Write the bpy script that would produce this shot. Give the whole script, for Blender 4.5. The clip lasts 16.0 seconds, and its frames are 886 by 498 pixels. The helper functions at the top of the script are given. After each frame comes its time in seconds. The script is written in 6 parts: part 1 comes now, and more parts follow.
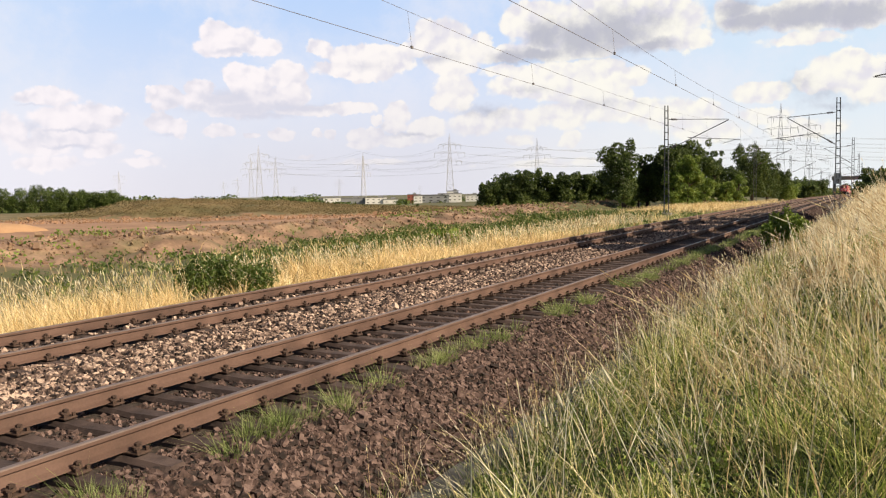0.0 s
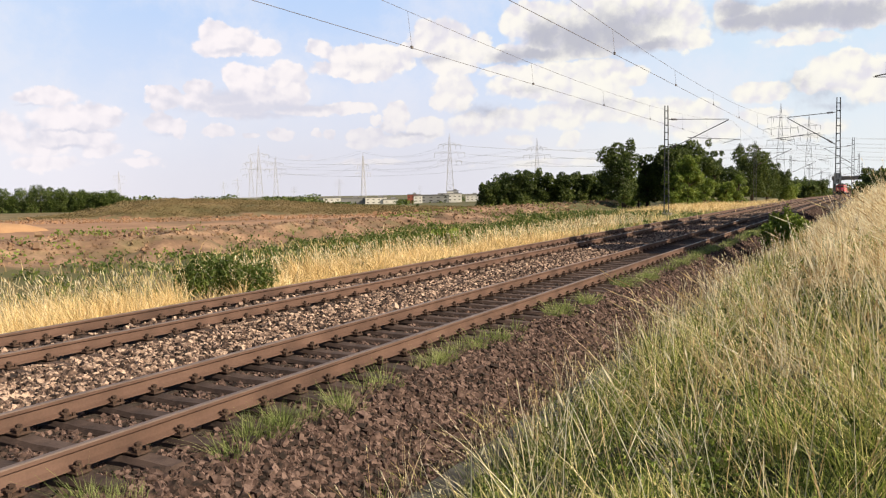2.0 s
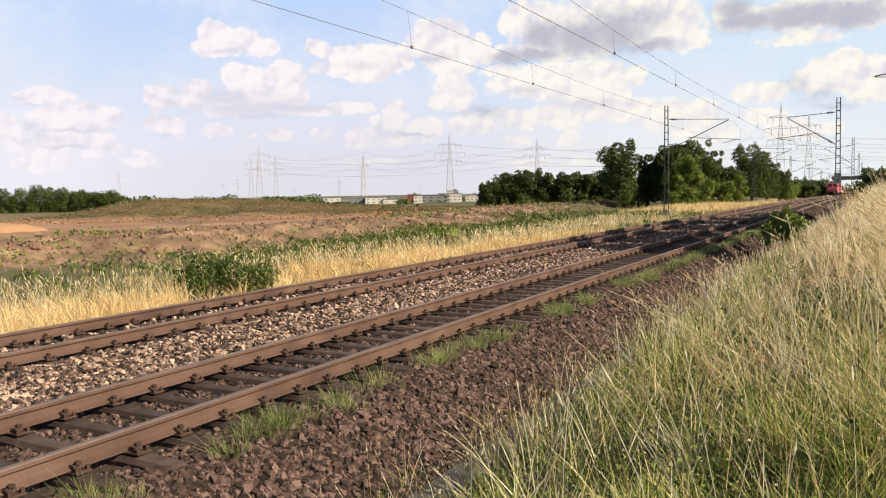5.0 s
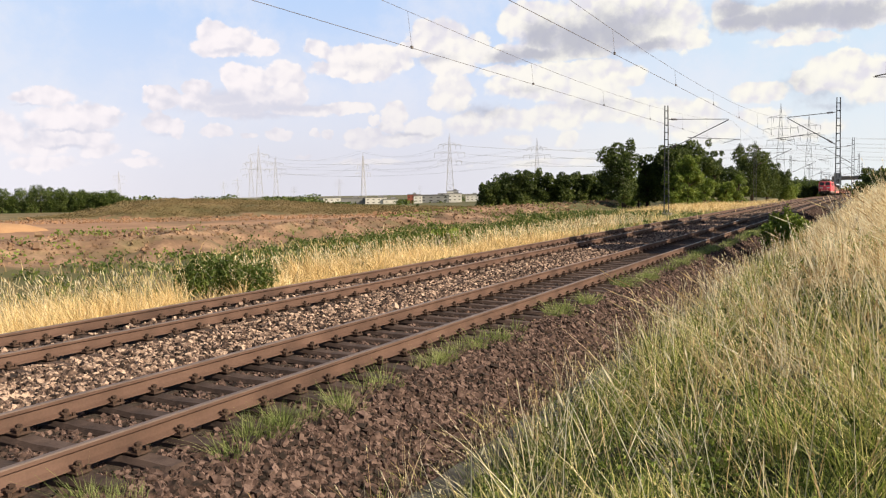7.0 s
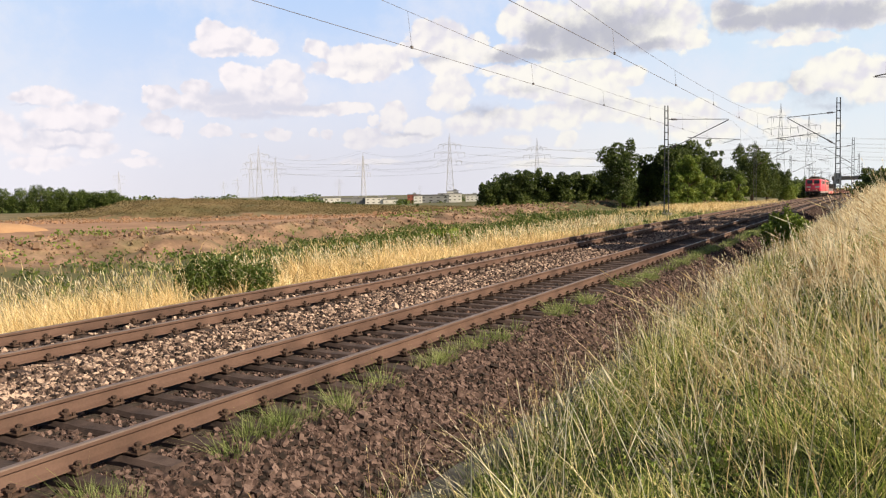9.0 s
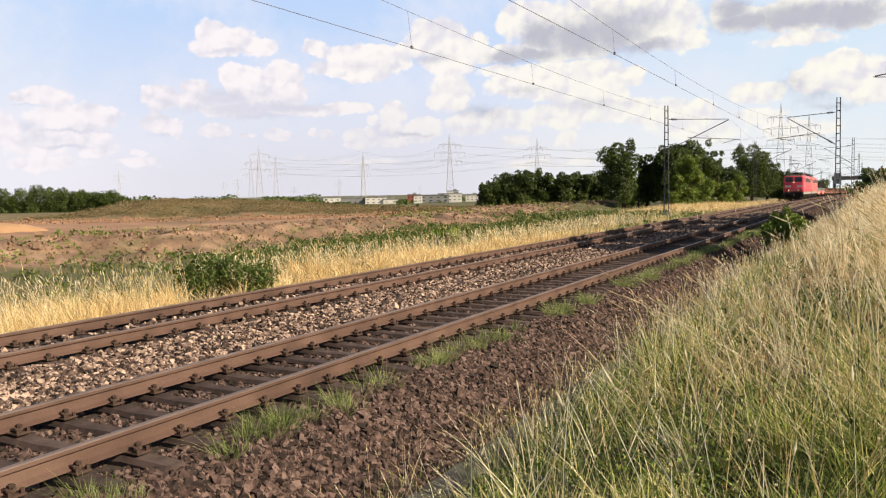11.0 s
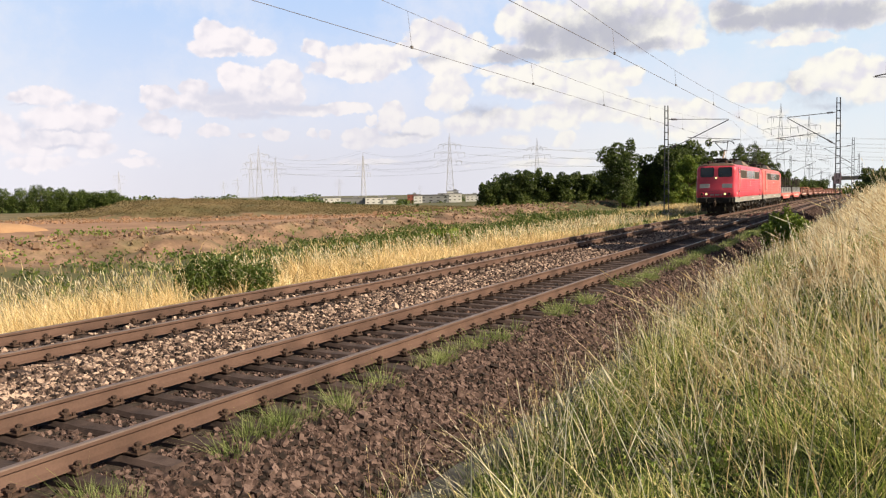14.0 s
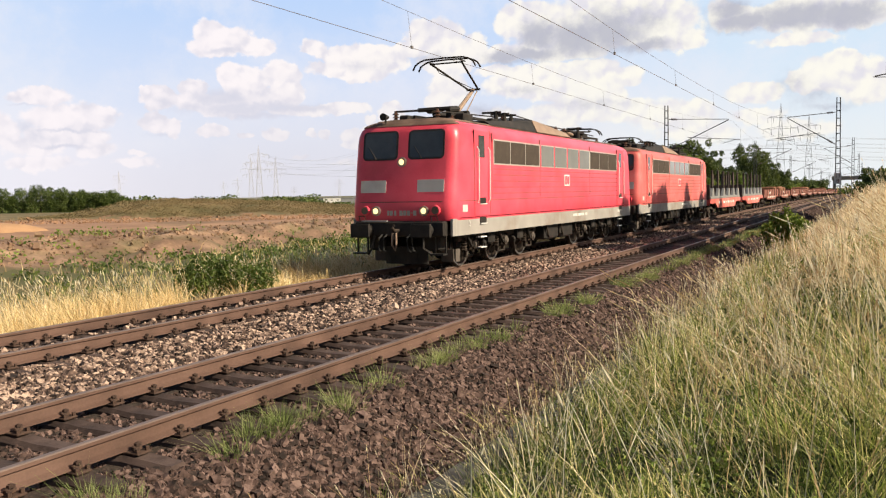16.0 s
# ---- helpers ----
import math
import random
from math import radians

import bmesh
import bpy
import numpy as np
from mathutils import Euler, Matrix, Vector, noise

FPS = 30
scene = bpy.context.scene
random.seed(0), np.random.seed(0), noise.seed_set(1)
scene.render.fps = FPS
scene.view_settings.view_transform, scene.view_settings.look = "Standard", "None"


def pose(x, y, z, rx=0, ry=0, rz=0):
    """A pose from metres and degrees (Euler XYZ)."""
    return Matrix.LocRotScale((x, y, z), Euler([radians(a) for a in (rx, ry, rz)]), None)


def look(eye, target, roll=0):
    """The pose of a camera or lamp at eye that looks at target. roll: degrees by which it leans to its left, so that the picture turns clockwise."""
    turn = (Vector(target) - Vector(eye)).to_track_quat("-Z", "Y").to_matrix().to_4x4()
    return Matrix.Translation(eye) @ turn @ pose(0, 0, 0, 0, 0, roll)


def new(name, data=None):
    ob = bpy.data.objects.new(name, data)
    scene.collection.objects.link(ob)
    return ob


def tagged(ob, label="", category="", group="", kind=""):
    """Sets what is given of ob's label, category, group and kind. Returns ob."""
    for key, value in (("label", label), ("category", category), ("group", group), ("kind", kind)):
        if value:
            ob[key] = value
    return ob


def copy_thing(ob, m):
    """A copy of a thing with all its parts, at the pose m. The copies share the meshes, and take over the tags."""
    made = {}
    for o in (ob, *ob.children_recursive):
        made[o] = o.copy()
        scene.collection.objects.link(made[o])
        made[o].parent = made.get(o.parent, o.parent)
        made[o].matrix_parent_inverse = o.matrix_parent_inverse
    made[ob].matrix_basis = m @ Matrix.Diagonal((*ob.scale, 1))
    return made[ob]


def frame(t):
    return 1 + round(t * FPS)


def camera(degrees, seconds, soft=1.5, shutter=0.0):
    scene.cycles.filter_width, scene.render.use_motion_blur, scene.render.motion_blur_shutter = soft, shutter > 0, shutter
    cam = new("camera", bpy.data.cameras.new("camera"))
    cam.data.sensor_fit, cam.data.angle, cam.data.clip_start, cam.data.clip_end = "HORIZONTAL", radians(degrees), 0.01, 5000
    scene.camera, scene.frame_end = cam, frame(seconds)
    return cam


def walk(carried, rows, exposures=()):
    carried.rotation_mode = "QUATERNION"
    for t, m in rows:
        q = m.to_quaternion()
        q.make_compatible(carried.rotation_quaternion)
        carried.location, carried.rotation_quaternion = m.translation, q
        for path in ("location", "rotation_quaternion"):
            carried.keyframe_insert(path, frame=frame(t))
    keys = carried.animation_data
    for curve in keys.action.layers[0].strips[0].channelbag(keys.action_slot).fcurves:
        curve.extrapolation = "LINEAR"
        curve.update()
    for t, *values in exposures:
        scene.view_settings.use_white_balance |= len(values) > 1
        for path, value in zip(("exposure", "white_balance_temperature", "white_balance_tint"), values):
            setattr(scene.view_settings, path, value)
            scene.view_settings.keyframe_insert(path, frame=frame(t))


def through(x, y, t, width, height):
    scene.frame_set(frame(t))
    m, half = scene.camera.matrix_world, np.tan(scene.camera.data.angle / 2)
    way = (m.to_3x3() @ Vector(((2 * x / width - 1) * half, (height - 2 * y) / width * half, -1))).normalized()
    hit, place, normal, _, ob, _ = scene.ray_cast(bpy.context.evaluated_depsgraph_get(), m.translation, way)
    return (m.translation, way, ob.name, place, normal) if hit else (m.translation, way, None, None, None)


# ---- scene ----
# The track runs along +y; rail tops lie at z = 0; the camera stands on the bank to its right.
cam = camera(54.1, 16.0, soft=1.2)
EYE = Vector((0.0, 0.0, 1.992))
YAW, TILT = radians(26.28), radians(3.70)
AIM = EYE + Vector((-math.sin(YAW) * math.cos(TILT), math.cos(YAW) * math.cos(TILT), -math.sin(TILT)))
STAND = look(EYE, AIM, -0.96)
walk(cam, [(0.0, STAND), (16.0, STAND)])

# ---- light ----
SUN_TURN, SUN_UP = radians(87.0), radians(34.0)   # clockwise from +y; above the horizon
world = bpy.data.worlds.new("daylight")
scene.world = world
world.use_nodes = True
wn = world.node_tree.nodes
sky = wn.new("ShaderNodeTexSky")
sky.sky_type = "NISHITA"
sky.sun_disc = False
sky.sun_elevation, sky.sun_rotation = SUN_UP, SUN_TURN
sky.dust_density = 2.0
wn["Background"].inputs["Strength"].default_value = 0.05
world.node_tree.links.new(sky.outputs["Color"], wn["Background"].inputs["Color"])
sun_data = bpy.data.lights.new("sun", "SUN")
sun_data.energy, sun_data.angle, sun_data.color = 5.0, radians(0.6), (1.0, 0.84, 0.62)
sun = new("sun", sun_data)
TO_SUN = Vector((math.sin(SUN_TURN) * math.cos(SUN_UP), math.cos(SUN_TURN) * math.cos(SUN_UP), math.sin(SUN_UP)))
sun.matrix_world = look((60, 20, 60), Vector((60, 20, 60)) - TO_SUN)
scene.view_settings.exposure = 0.52

# ---- plan ----
NEAR, FAR = 6.518, 10.861       # the two track centres, metres left of the camera
HALF = 0.7535                   # half the distance between rail centres
SLEEPER = 0.60
NEAR_PHASE, FAR_PHASE = 4.20, 4.50
rng = np.random.default_rng(7)


def P(left, s, z):
    return Vector((-left, s, z))


def dip(s):
    """The line falls gently in the distance."""
    s = np.asarray(s, float)
    a = np.clip(s - 90.0, 0, 160.0)
    return -0.5 * (a / 157.0) ** 2 - np.clip(s - 250.0, 0, None) * 0.0062


def smooth(a, b, x):
    t = np.clip((np.asarray(x, float) - a) / (b - a), 0, 1)
    return t * t * (3 - 2 * t)


def waves(x, y, scale, seed=0):
    """Cheap smooth noise, about -1 to 1."""
    r = np.random.default_rng(seed)
    out = 0.0
    for k in range(6):
        a, ph, f = r.uniform(0, 6.283), r.uniform(0, 6.283), r.uniform(0.6, 2.2) / scale
        out = out + np.sin((np.cos(a) * x + np.sin(a) * y) * f * 6.283 + ph + 0.8 * np.sin((np.sin(a) * x - np.cos(a) * y) * f * 4.1 + ph * 2))
    return out / 3.4


CY, SY = math.cos(YAW), math.sin(YAW)
PROFILE_L = [-4000, -40, -8, -2.5, 0, 1.2, 1.8, 2.3, 2.8, 3.2, 3.8, 4.15, 4.95, 5.3, 7.7, 8.1, 9.4, 9.8, 12.2, 12.75, 13.5, 16, 20, 27, 31, 34, 37, 40, 60, 4000]
PROFILE_Z = [1.3, 1.3, 1.3, 1.0, 0.56, 0.20, 0.04, -0.14, -0.52, -0.78, -0.86, -0.84, -0.34, -0.285, -0.285, -0.215, -0.215, -0.25, -0.25, -0.34, -0.52, -0.62, -0.8, -0.85, -0.62, 0.02, 0.08, -0.5, -0.62, -0.62]



def ground_z(left, s):
    left, s = np.asarray(left, float), np.asarray(s, float)
    mid = smooth(14, 17, left) * (1 - smooth(60, 90, left))
    z = np.interp(left + mid * 1.3 * waves(left, s, 17.0, 3), PROFILE_L, PROFILE_Z)
    z = z + 0.50 * smooth(6, 20, s) * np.clip((3.0 - left) / 3.0, 0, 1) ** 1.5
    z = z + np.where(left > 13.5, 0.07, 0) * waves(left, s, 3.0, 5) * smooth(13.5, 16, left) + 0.06 * waves(left, s, 1.7, 6) * smooth(3.4, 2.4, left)
    soil = smooth(28, 31, left) * (1 - smooth(38, 43, left))
    z = z + soil * 0.16 * waves(left, s, 1.3, 8)
    depth, side = s * CY + left * SY, s * SY - left * CY
    along = np.interp(side, [-62, -54, -49, -46, -40, -23, -15, -7, 3, 8], [0, 0.05, 1.1, 1.85, 2.0, 1.3, 0.65, 0.3, 0.05, 0])
    heap = along * smooth(112, 124, depth + 3 * waves(left, s, 30.0, 11)) * (1 - smooth(140, 160, depth))
    z = z + heap * (1 + 0.10 * waves(left, s, 9.0, 12)) + 0.12 * np.sign(heap) * waves(left, s, 2.5, 13) * np.clip(heap, 0, 1)
    z = z - 4.2 * smooth(165, 320, depth) * smooth(25, 60, left)
    far_rise = smooth(60, 90, s) * smooth(13, 20, left) * (1 - smooth(40, 60, left)) * 0.35
    return z + far_rise + dip(s) * (1 - smooth(40, 90, np.abs(left - 8)))


# ---- mesh tools ----
def fast_mesh(name, verts, tris=None, quads=None):
    """A mesh from arrays of corners, triangles and quads."""
    me = bpy.data.meshes.new(name)
    verts = np.asarray(verts, np.float32).reshape(-1, 3)
    tris = np.zeros((0, 3), np.int32) if tris is None else np.asarray(tris, np.int32).reshape(-1, 3)
    quads = np.zeros((0, 4), np.int32) if quads is None else np.asarray(quads, np.int32).reshape(-1, 4)
    me.vertices.add(len(verts))
    me.vertices.foreach_set("co", verts.ravel())
    me.loops.add(tris.size + quads.size)
    me.loops.foreach_set("vertex_index", np.concatenate([tris.ravel(), quads.ravel()]))
    me.polygons.add(len(tris) + len(quads))
    starts = np.concatenate([np.arange(len(tris)) * 3, tris.size + np.arange(len(quads)) * 4]).astype(np.int32)
    me.polygons.foreach_set("loop_start", starts)
    me.polygons.foreach_set("use_smooth", np.zeros(len(tris) + len(quads), bool))
    me.update(calc_edges=True)
    me.validate()
    return me


class Shape:
    """Collects corners and faces of one mesh."""

    def __init__(self):
        self.v, self.f = [], []

    def add(self, verts, faces):
        n = len(self.v)
        self.v += [tuple(v) for v in verts]
        self.f += [tuple(i + n for i in f) for f in faces]
        return self

    def box(self, c, size, bevel=0.0, turn=None):
        """A box round c; with a bevel its long edges are cut."""
        x, y, z = (a / 2 for a in size)
        b = min(bevel, x * 0.9, y * 0.9, z * 0.9)
        pts = []
        if b <= 0:
            pts = [(i * x, j * y, k * z) for k in (-1, 1) for i, j in ((-1, -1), (1, -1), (1, 1), (-1, 1))]
            faces = [(3, 2, 1, 0), (4, 5, 6, 7), (0, 1, 5, 4), (1, 2, 6, 5), (2, 3, 7, 6), (3, 0, 4, 7)]
        else:
            for k, inset in ((-z, b), (-z + b, 0), (z - b, 0), (z, b)):
                a, d = x - inset, y - inset
                pts += [(-a + b, -d, k), (a - b, -d, k), (a, -d + b, k), (a, d - b, k), (a - b, d, k), (-a + b, d, k), (-a, d - b, k), (-a, -d + b, k)]
            faces = [tuple(range(7, -1, -1)), tuple(range(24, 32))]
            for r in range(3):
                faces += [(r * 8 + i, r * 8 + (i + 1) % 8, r * 8 + 8 + (i + 1) % 8, r * 8 + 8 + i) for i in range(8)]
        m = turn.to_3x3() if turn else Matrix.Identity(3)
        return self.add([m @ Vector(p) + Vector(c) for p in pts], faces)

    def beam(self, p, q, w, h=None, up=(0, 0, 1)):
        """A bar from p to q."""
        p, q = Vector(p), Vector(q)
        d = (q - p).normalized()
        u = Vector(up)
        if abs(d.dot(u)) > 0.98:
            u = Vector((0, 1, 0))
        a = d.cross(u).normalized() * w / 2
        b = a.cross(d).normalized() * (h or w) / 2
        pts = [e + i * a + j * b for e in (p, q) for i, j in ((-1, -1), (1, -1), (1, 1), (-1, 1))]
        return self.add(pts, [(3, 2, 1, 0), (4, 5, 6, 7), (0, 1, 5, 4), (1, 2, 6, 5), (2, 3, 7, 6), (3, 0, 4, 7)])

    def tube(self, pts, r, n=8, caps=True):
        """A round tube along points; r is one radius or one for each point."""
        pts = [Vector(p) for p in pts]
        rs = r if isinstance(r, (list, tuple)) else [r] * len(pts)
        rings = []
        for i, p in enumerate(pts):
            d = (pts[min(i + 1, len(pts) - 1)] - pts[max(i - 1, 0)]).normalized()
            u = Vector((0, 0, 1)) if abs(d.z) < 0.95 else Vector((0, 1, 0))
            a = d.cross(u).normalized()
            b = a.cross(d)
            rings += [p + (a * math.cos(6.28319 * k / n) + b * math.sin(6.28319 * k / n)) * rs[i] for k in range(n)]
        faces = [(i * n + k, i * n + (k + 1) % n, (i + 1) * n + (k + 1) % n, (i + 1) * n + k) for i in range(len(pts) - 1) for k in range(n)]
        if caps:
            faces += [tuple(range(n - 1, -1, -1)), tuple(range((len(pts) - 1) * n, len(pts) * n))]
        return self.add(rings, faces)

    def loft(self, rings, caps=True):
        """Skins closed rings of equal count."""
        n = len(rings[0])
        pts = [p for r in rings for p in r]
        faces = [(i * n + k, i * n + (k + 1) % n, (i + 1) * n + (k + 1) % n, (i + 1) * n + k) for i in range(len(rings) - 1) for k in range(n)]
        if caps:
            faces += [tuple(range(n - 1, -1, -1)), tuple(range((len(rings) - 1) * n, len(rings) * n))]
        return self.add(pts, faces)

    def mesh(self, name, soft=False):
        me = bpy.data.meshes.new(name)
        me.from_pydata(self.v, [], self.f)
        bm = bmesh.new()
        bm.from_mesh(me)
        bmesh.ops.recalc_face_normals(bm, faces=bm.faces)
        bm.to_mesh(me)
        bm.free()
        if soft:
            me.polygons.foreach_set("use_smooth", [True] * len(me.polygons))
            me.set_sharp_from_angle(angle=radians(38))
        return me


def part(name, shape, material, parent=None, label="", soft=False, at=None):
    """One mesh object, under a thing where a parent is given."""
    me = shape.mesh(name, soft) if isinstance(shape, Shape) else shape
    if material and not me.materials:
        me.materials.append(material)
    ob = new(name, me)
    if parent:
        ob.parent = parent
    if at is not None:
        ob.matrix_basis = at
    if label:
        ob["label"] = label
    return ob


def thing(name, label, category, at=None, group="", kind=""):
    ob = new(name)
    ob.empty_display_size = 0.1
    if at is not None:
        ob.matrix_basis = at
    return tagged(ob, label, category, group, kind)


# ---- materials ----
def material(name, colours, rough=0.8, metal=0.0, scale=8.0, bump=0.0, island=0.0, fine=60.0, gloss=None, stain=None, through=0.0, per_object=0.0):
    """A node material: a noise ramp over the colours, a finer grain, optional change from piece to piece, bump and stains."""
    m = bpy.data.materials.new(name)
    m.use_nodes = True
    nt = m.node_tree
    nodes, link = nt.nodes, nt.links.new
    bsdf = nodes["Principled BSDF"]
    bsdf.inputs["Roughness"].default_value, bsdf.inputs["Metallic"].default_value = rough, metal
    tc = nodes.new("ShaderNodeTexCoord")
    big = nodes.new("ShaderNodeTexNoise")
    big.inputs["Scale"].default_value, big.inputs["Detail"].default_value = scale, 6
    link(tc.outputs["Object"], big.inputs["Vector"])
    grain = nodes.new("ShaderNodeTexNoise")
    grain.inputs["Scale"].default_value, grain.inputs["Detail"].default_value = fine, 3
    link(tc.outputs["Object"], grain.inputs["Vector"])
    mix = nodes.new("ShaderNodeMath")
    mix.operation = "MULTIPLY_ADD"
    link(grain.outputs["Fac"], mix.inputs[0])
    mix.inputs[1].default_value = 0.4
    scaled = nodes.new("ShaderNodeMath")
    scaled.operation = "MULTIPLY_ADD"
    link(big.outputs["Fac"], scaled.inputs[0])
    scaled.inputs[1].default_value, scaled.inputs[2].default_value = 1.5, -0.45
    link(scaled.outputs[0], mix.inputs[2])
    fac = mix.outputs[0]
    if island or per_object:
        if island:
            geo = nodes.new("ShaderNodeNewGeometry")
            rnd, amount = geo.outputs["Random Per Island"], island
        else:
            info = nodes.new("ShaderNodeObjectInfo")
            rnd, amount = info.outputs["Random"], per_object
        jit = nodes.new("ShaderNodeMath")
        jit.operation = "MULTIPLY_ADD"
        link(rnd, jit.inputs[0])
        jit.inputs[1].default_value, jit.inputs[2].default_value = amount, -amount / 2
        more = nodes.new("ShaderNodeMath")
        link(fac, more.inputs[0])
        link(jit.outputs[0], more.inputs[1])
        fac = more.outputs[0]
    ramp = nodes.new("ShaderNodeValToRGB")
    el = ramp.color_ramp.elements
    while len(el) < len(colours):
        el.new(0.5)
    for i, c in enumerate(colours):
        el[i].position, el[i].color = (0.15 + 0.7 * i / max(1, len(colours) - 1)), (*c, 1)
    link(fac, ramp.inputs["Fac"])
    colour = ramp.outputs["Color"]
    if stain:
        col, where, amount = stain
        patch = nodes.new("ShaderNodeTexNoise")
        patch.inputs["Scale"].default_value, patch.inputs["Detail"].default_value = where, 8
        link(tc.outputs["Object"], patch.inputs["Vector"])
        rng_node = nodes.new("ShaderNodeMapRange")
        rng_node.inputs["From Min"].default_value, rng_node.inputs["From Max"].default_value = 0.5, 0.72
        rng_node.inputs["To Max"].default_value = amount
        link(patch.outputs["Fac"], rng_node.inputs["Value"])
        blend = nodes.new("ShaderNodeMix")
        blend.data_type = "RGBA"
        link(rng_node.outputs["Result"], blend.inputs["Factor"])
        link(colour, blend.inputs["A"])
        blend.inputs["B"].default_value = (*col, 1)
        colour = blend.outputs["Result"]
    link(colour, bsdf.inputs["Base Color"])
    if bump:
        b = nodes.new("ShaderNodeBump")
        b.inputs["Strength"].default_value, b.inputs["Distance"].default_value = bump, 0.02
        link(mix.outputs[0], b.inputs["Height"])
        link(b.outputs["Normal"], bsdf.inputs["Normal"])
    if gloss is not None:
        bsdf.inputs["Specular IOR Level"].default_value = gloss
    if through:
        thin = nodes.new("ShaderNodeBsdfTranslucent")
        link(colour, thin.inputs["Color"])
        both = nodes.new("ShaderNodeMixShader")
        both.inputs[0].default_value = through
        link(bsdf.outputs[0], both.inputs[1])
        link(thin.outputs[0], both.inputs[2])
        link(both.outputs[0], nodes["Material Output"].inputs["Surface"])
    return m


def glowing(name, colour, strength):
    m = bpy.data.materials.new(name)
    m.use_nodes = True
    b = m.node_tree.nodes["Principled BSDF"]
    b.inputs["Base Color"].default_value = (*colour, 1)
    b.inputs["Emission Color"].default_value, b.inputs["Emission Strength"].default_value = (*colour, 1), strength
    return m


M_RAIL = material("rusty rail steel", [(0.062, 0.034, 0.025), (0.108, 0.061, 0.045), (0.15, 0.089, 0.068)], 0.75, 0.0, 1.5, 0.15, fine=40)
M_RAILTOP = material("worn rail head", [(0.12, 0.085, 0.07), (0.20, 0.15, 0.13)], 0.55, 0.25, 2.0, fine=30)
M_CLIP = material("rusty fastening iron", [(0.035, 0.02, 0.015), (0.08, 0.045, 0.03)], 0.85, 0.0, 20, 0.2)
M_SLEEPER = material("rusted iron sleeper", [(0.026, 0.016, 0.014), (0.056, 0.036, 0.031), (0.095, 0.064, 0.055)], 0.85, 0, 6, 0.5, per_object=0.4)
M_STONE_A = material("rust-brown ballast", [(0.016, 0.0095, 0.0075), (0.06, 0.035, 0.028), (0.10, 0.062, 0.052), (0.18, 0.120, 0.102)], 0.9, 0, 14, 0.3, island=0.75)
M_STONE_B = material("grey and beige ballast", [(0.018, 0.011, 0.009), (0.080, 0.050, 0.039), (0.16, 0.107, 0.086), (0.26, 0.182, 0.144), (0.50, 0.37, 0.29)], 0.9, 0, 14, 0.3, island=0.85)
# bed under the loose stones, coloured dark for the shade in their gaps
M_BED = material("ballast bed with gap shade", [(0.012, 0.008, 0.006), (0.04, 0.027, 0.02), (0.085, 0.06, 0.046)], 0.95, 0, 18, 1.0, fine=45)
M_SOIL = material("bare brown soil", [(0.19, 0.103, 0.058), (0.30, 0.174, 0.102), (0.42, 0.255, 0.152)], 0.95, 0, 0.12, 0.6, fine=3.0, stain=((0.10, 0.085, 0.04), 0.09, 0.7))
M_CLOD = material("rubbly soil berm", [(0.09, 0.055, 0.034), (0.22, 0.137, 0.088), (0.42, 0.28, 0.18)], 0.95, 0, 0.5, 0.9, fine=6, stain=((0.07, 0.08, 0.025), 0.3, 0.9))
M_TURF = material("weedy ground", [(0.045, 0.05, 0.016), (0.09, 0.09, 0.03), (0.15, 0.12, 0.05)], 0.95, 0, 0.35, 0.8, fine=8)
M_DRYTURF = material("dry grass ground", [(0.2, 0.15, 0.06), (0.34, 0.25, 0.10), (0.45, 0.35, 0.16)], 0.95, 0, 0.7, 0.8, fine=12)
M_HEAP = material("overgrown heap", [(0.08, 0.075, 0.03), (0.16, 0.125, 0.055), (0.25, 0.175, 0.09)], 0.95, 0, 0.3, 0.9, fine=2.5)
# near-black on purpose: shade between the grass blades is put into this ground colour
M_BANK = material("bank turf with gap shade", [(0.012, 0.014, 0.005), (0.03, 0.032, 0.010), (0.065, 0.055, 0.022)], 0.95, 0, 1.5, 0.8, fine=20)
M_STRAW = material("dry grass stalks", [(0.48, 0.33, 0.14), (0.80, 0.62, 0.31), (0.95, 0.82, 0.52)], 0.7, 0, 0.6, island=0.7, through=0.3)
M_STRAW_PALE = material("bleached grass stalks", [(0.50, 0.35, 0.17), (0.96, 0.82, 0.53), (0.99, 0.94, 0.76)], 0.45, 0, 0.6, island=0.9, through=0.36)
M_FLECK = material("pale seed heads", [(0.62, 0.55, 0.24), (0.85, 0.81, 0.58)], 0.8, 0, 2.0, island=0.6, through=0.3)
M_GREENBLADE = material("green grass blades", [(0.025, 0.04, 0.007), (0.15, 0.22, 0.032), (0.40, 0.47, 0.09), (0.74, 0.66, 0.30)], 0.6, 0, 0.8, island=1.1, through=0.32)
M_TUFT = material("bright green tufts", [(0.13, 0.18, 0.045), (0.26, 0.335, 0.10), (0.45, 0.48, 0.22)], 0.7, 0, 2.0, island=0.7, through=0.45)
M_LEAF = material("broad green leaves", [(0.045, 0.075, 0.013), (0.09, 0.14, 0.024), (0.16, 0.20, 0.045)], 0.55, 0, 0.6, island=0.6, through=0.4)
M_LEAF_DARK = material("dark green tree leaves", [(0.025, 0.045, 0.009), (0.075, 0.115, 0.022), (0.16, 0.20, 0.045)], 0.55, 0, 0.25, island=0.6, through=0.35)
M_LEAF_LIGHT = material("light green vine leaves", [(0.07, 0.12, 0.016), (0.18, 0.26, 0.036), (0.31, 0.37, 0.08)], 0.6, 0, 0.3, island=0.6, through=0.3)
M_BARK = material("brown bark", [(0.05, 0.035, 0.025), (0.12, 0.09, 0.065)], 0.9, 0, 5, 0.6)
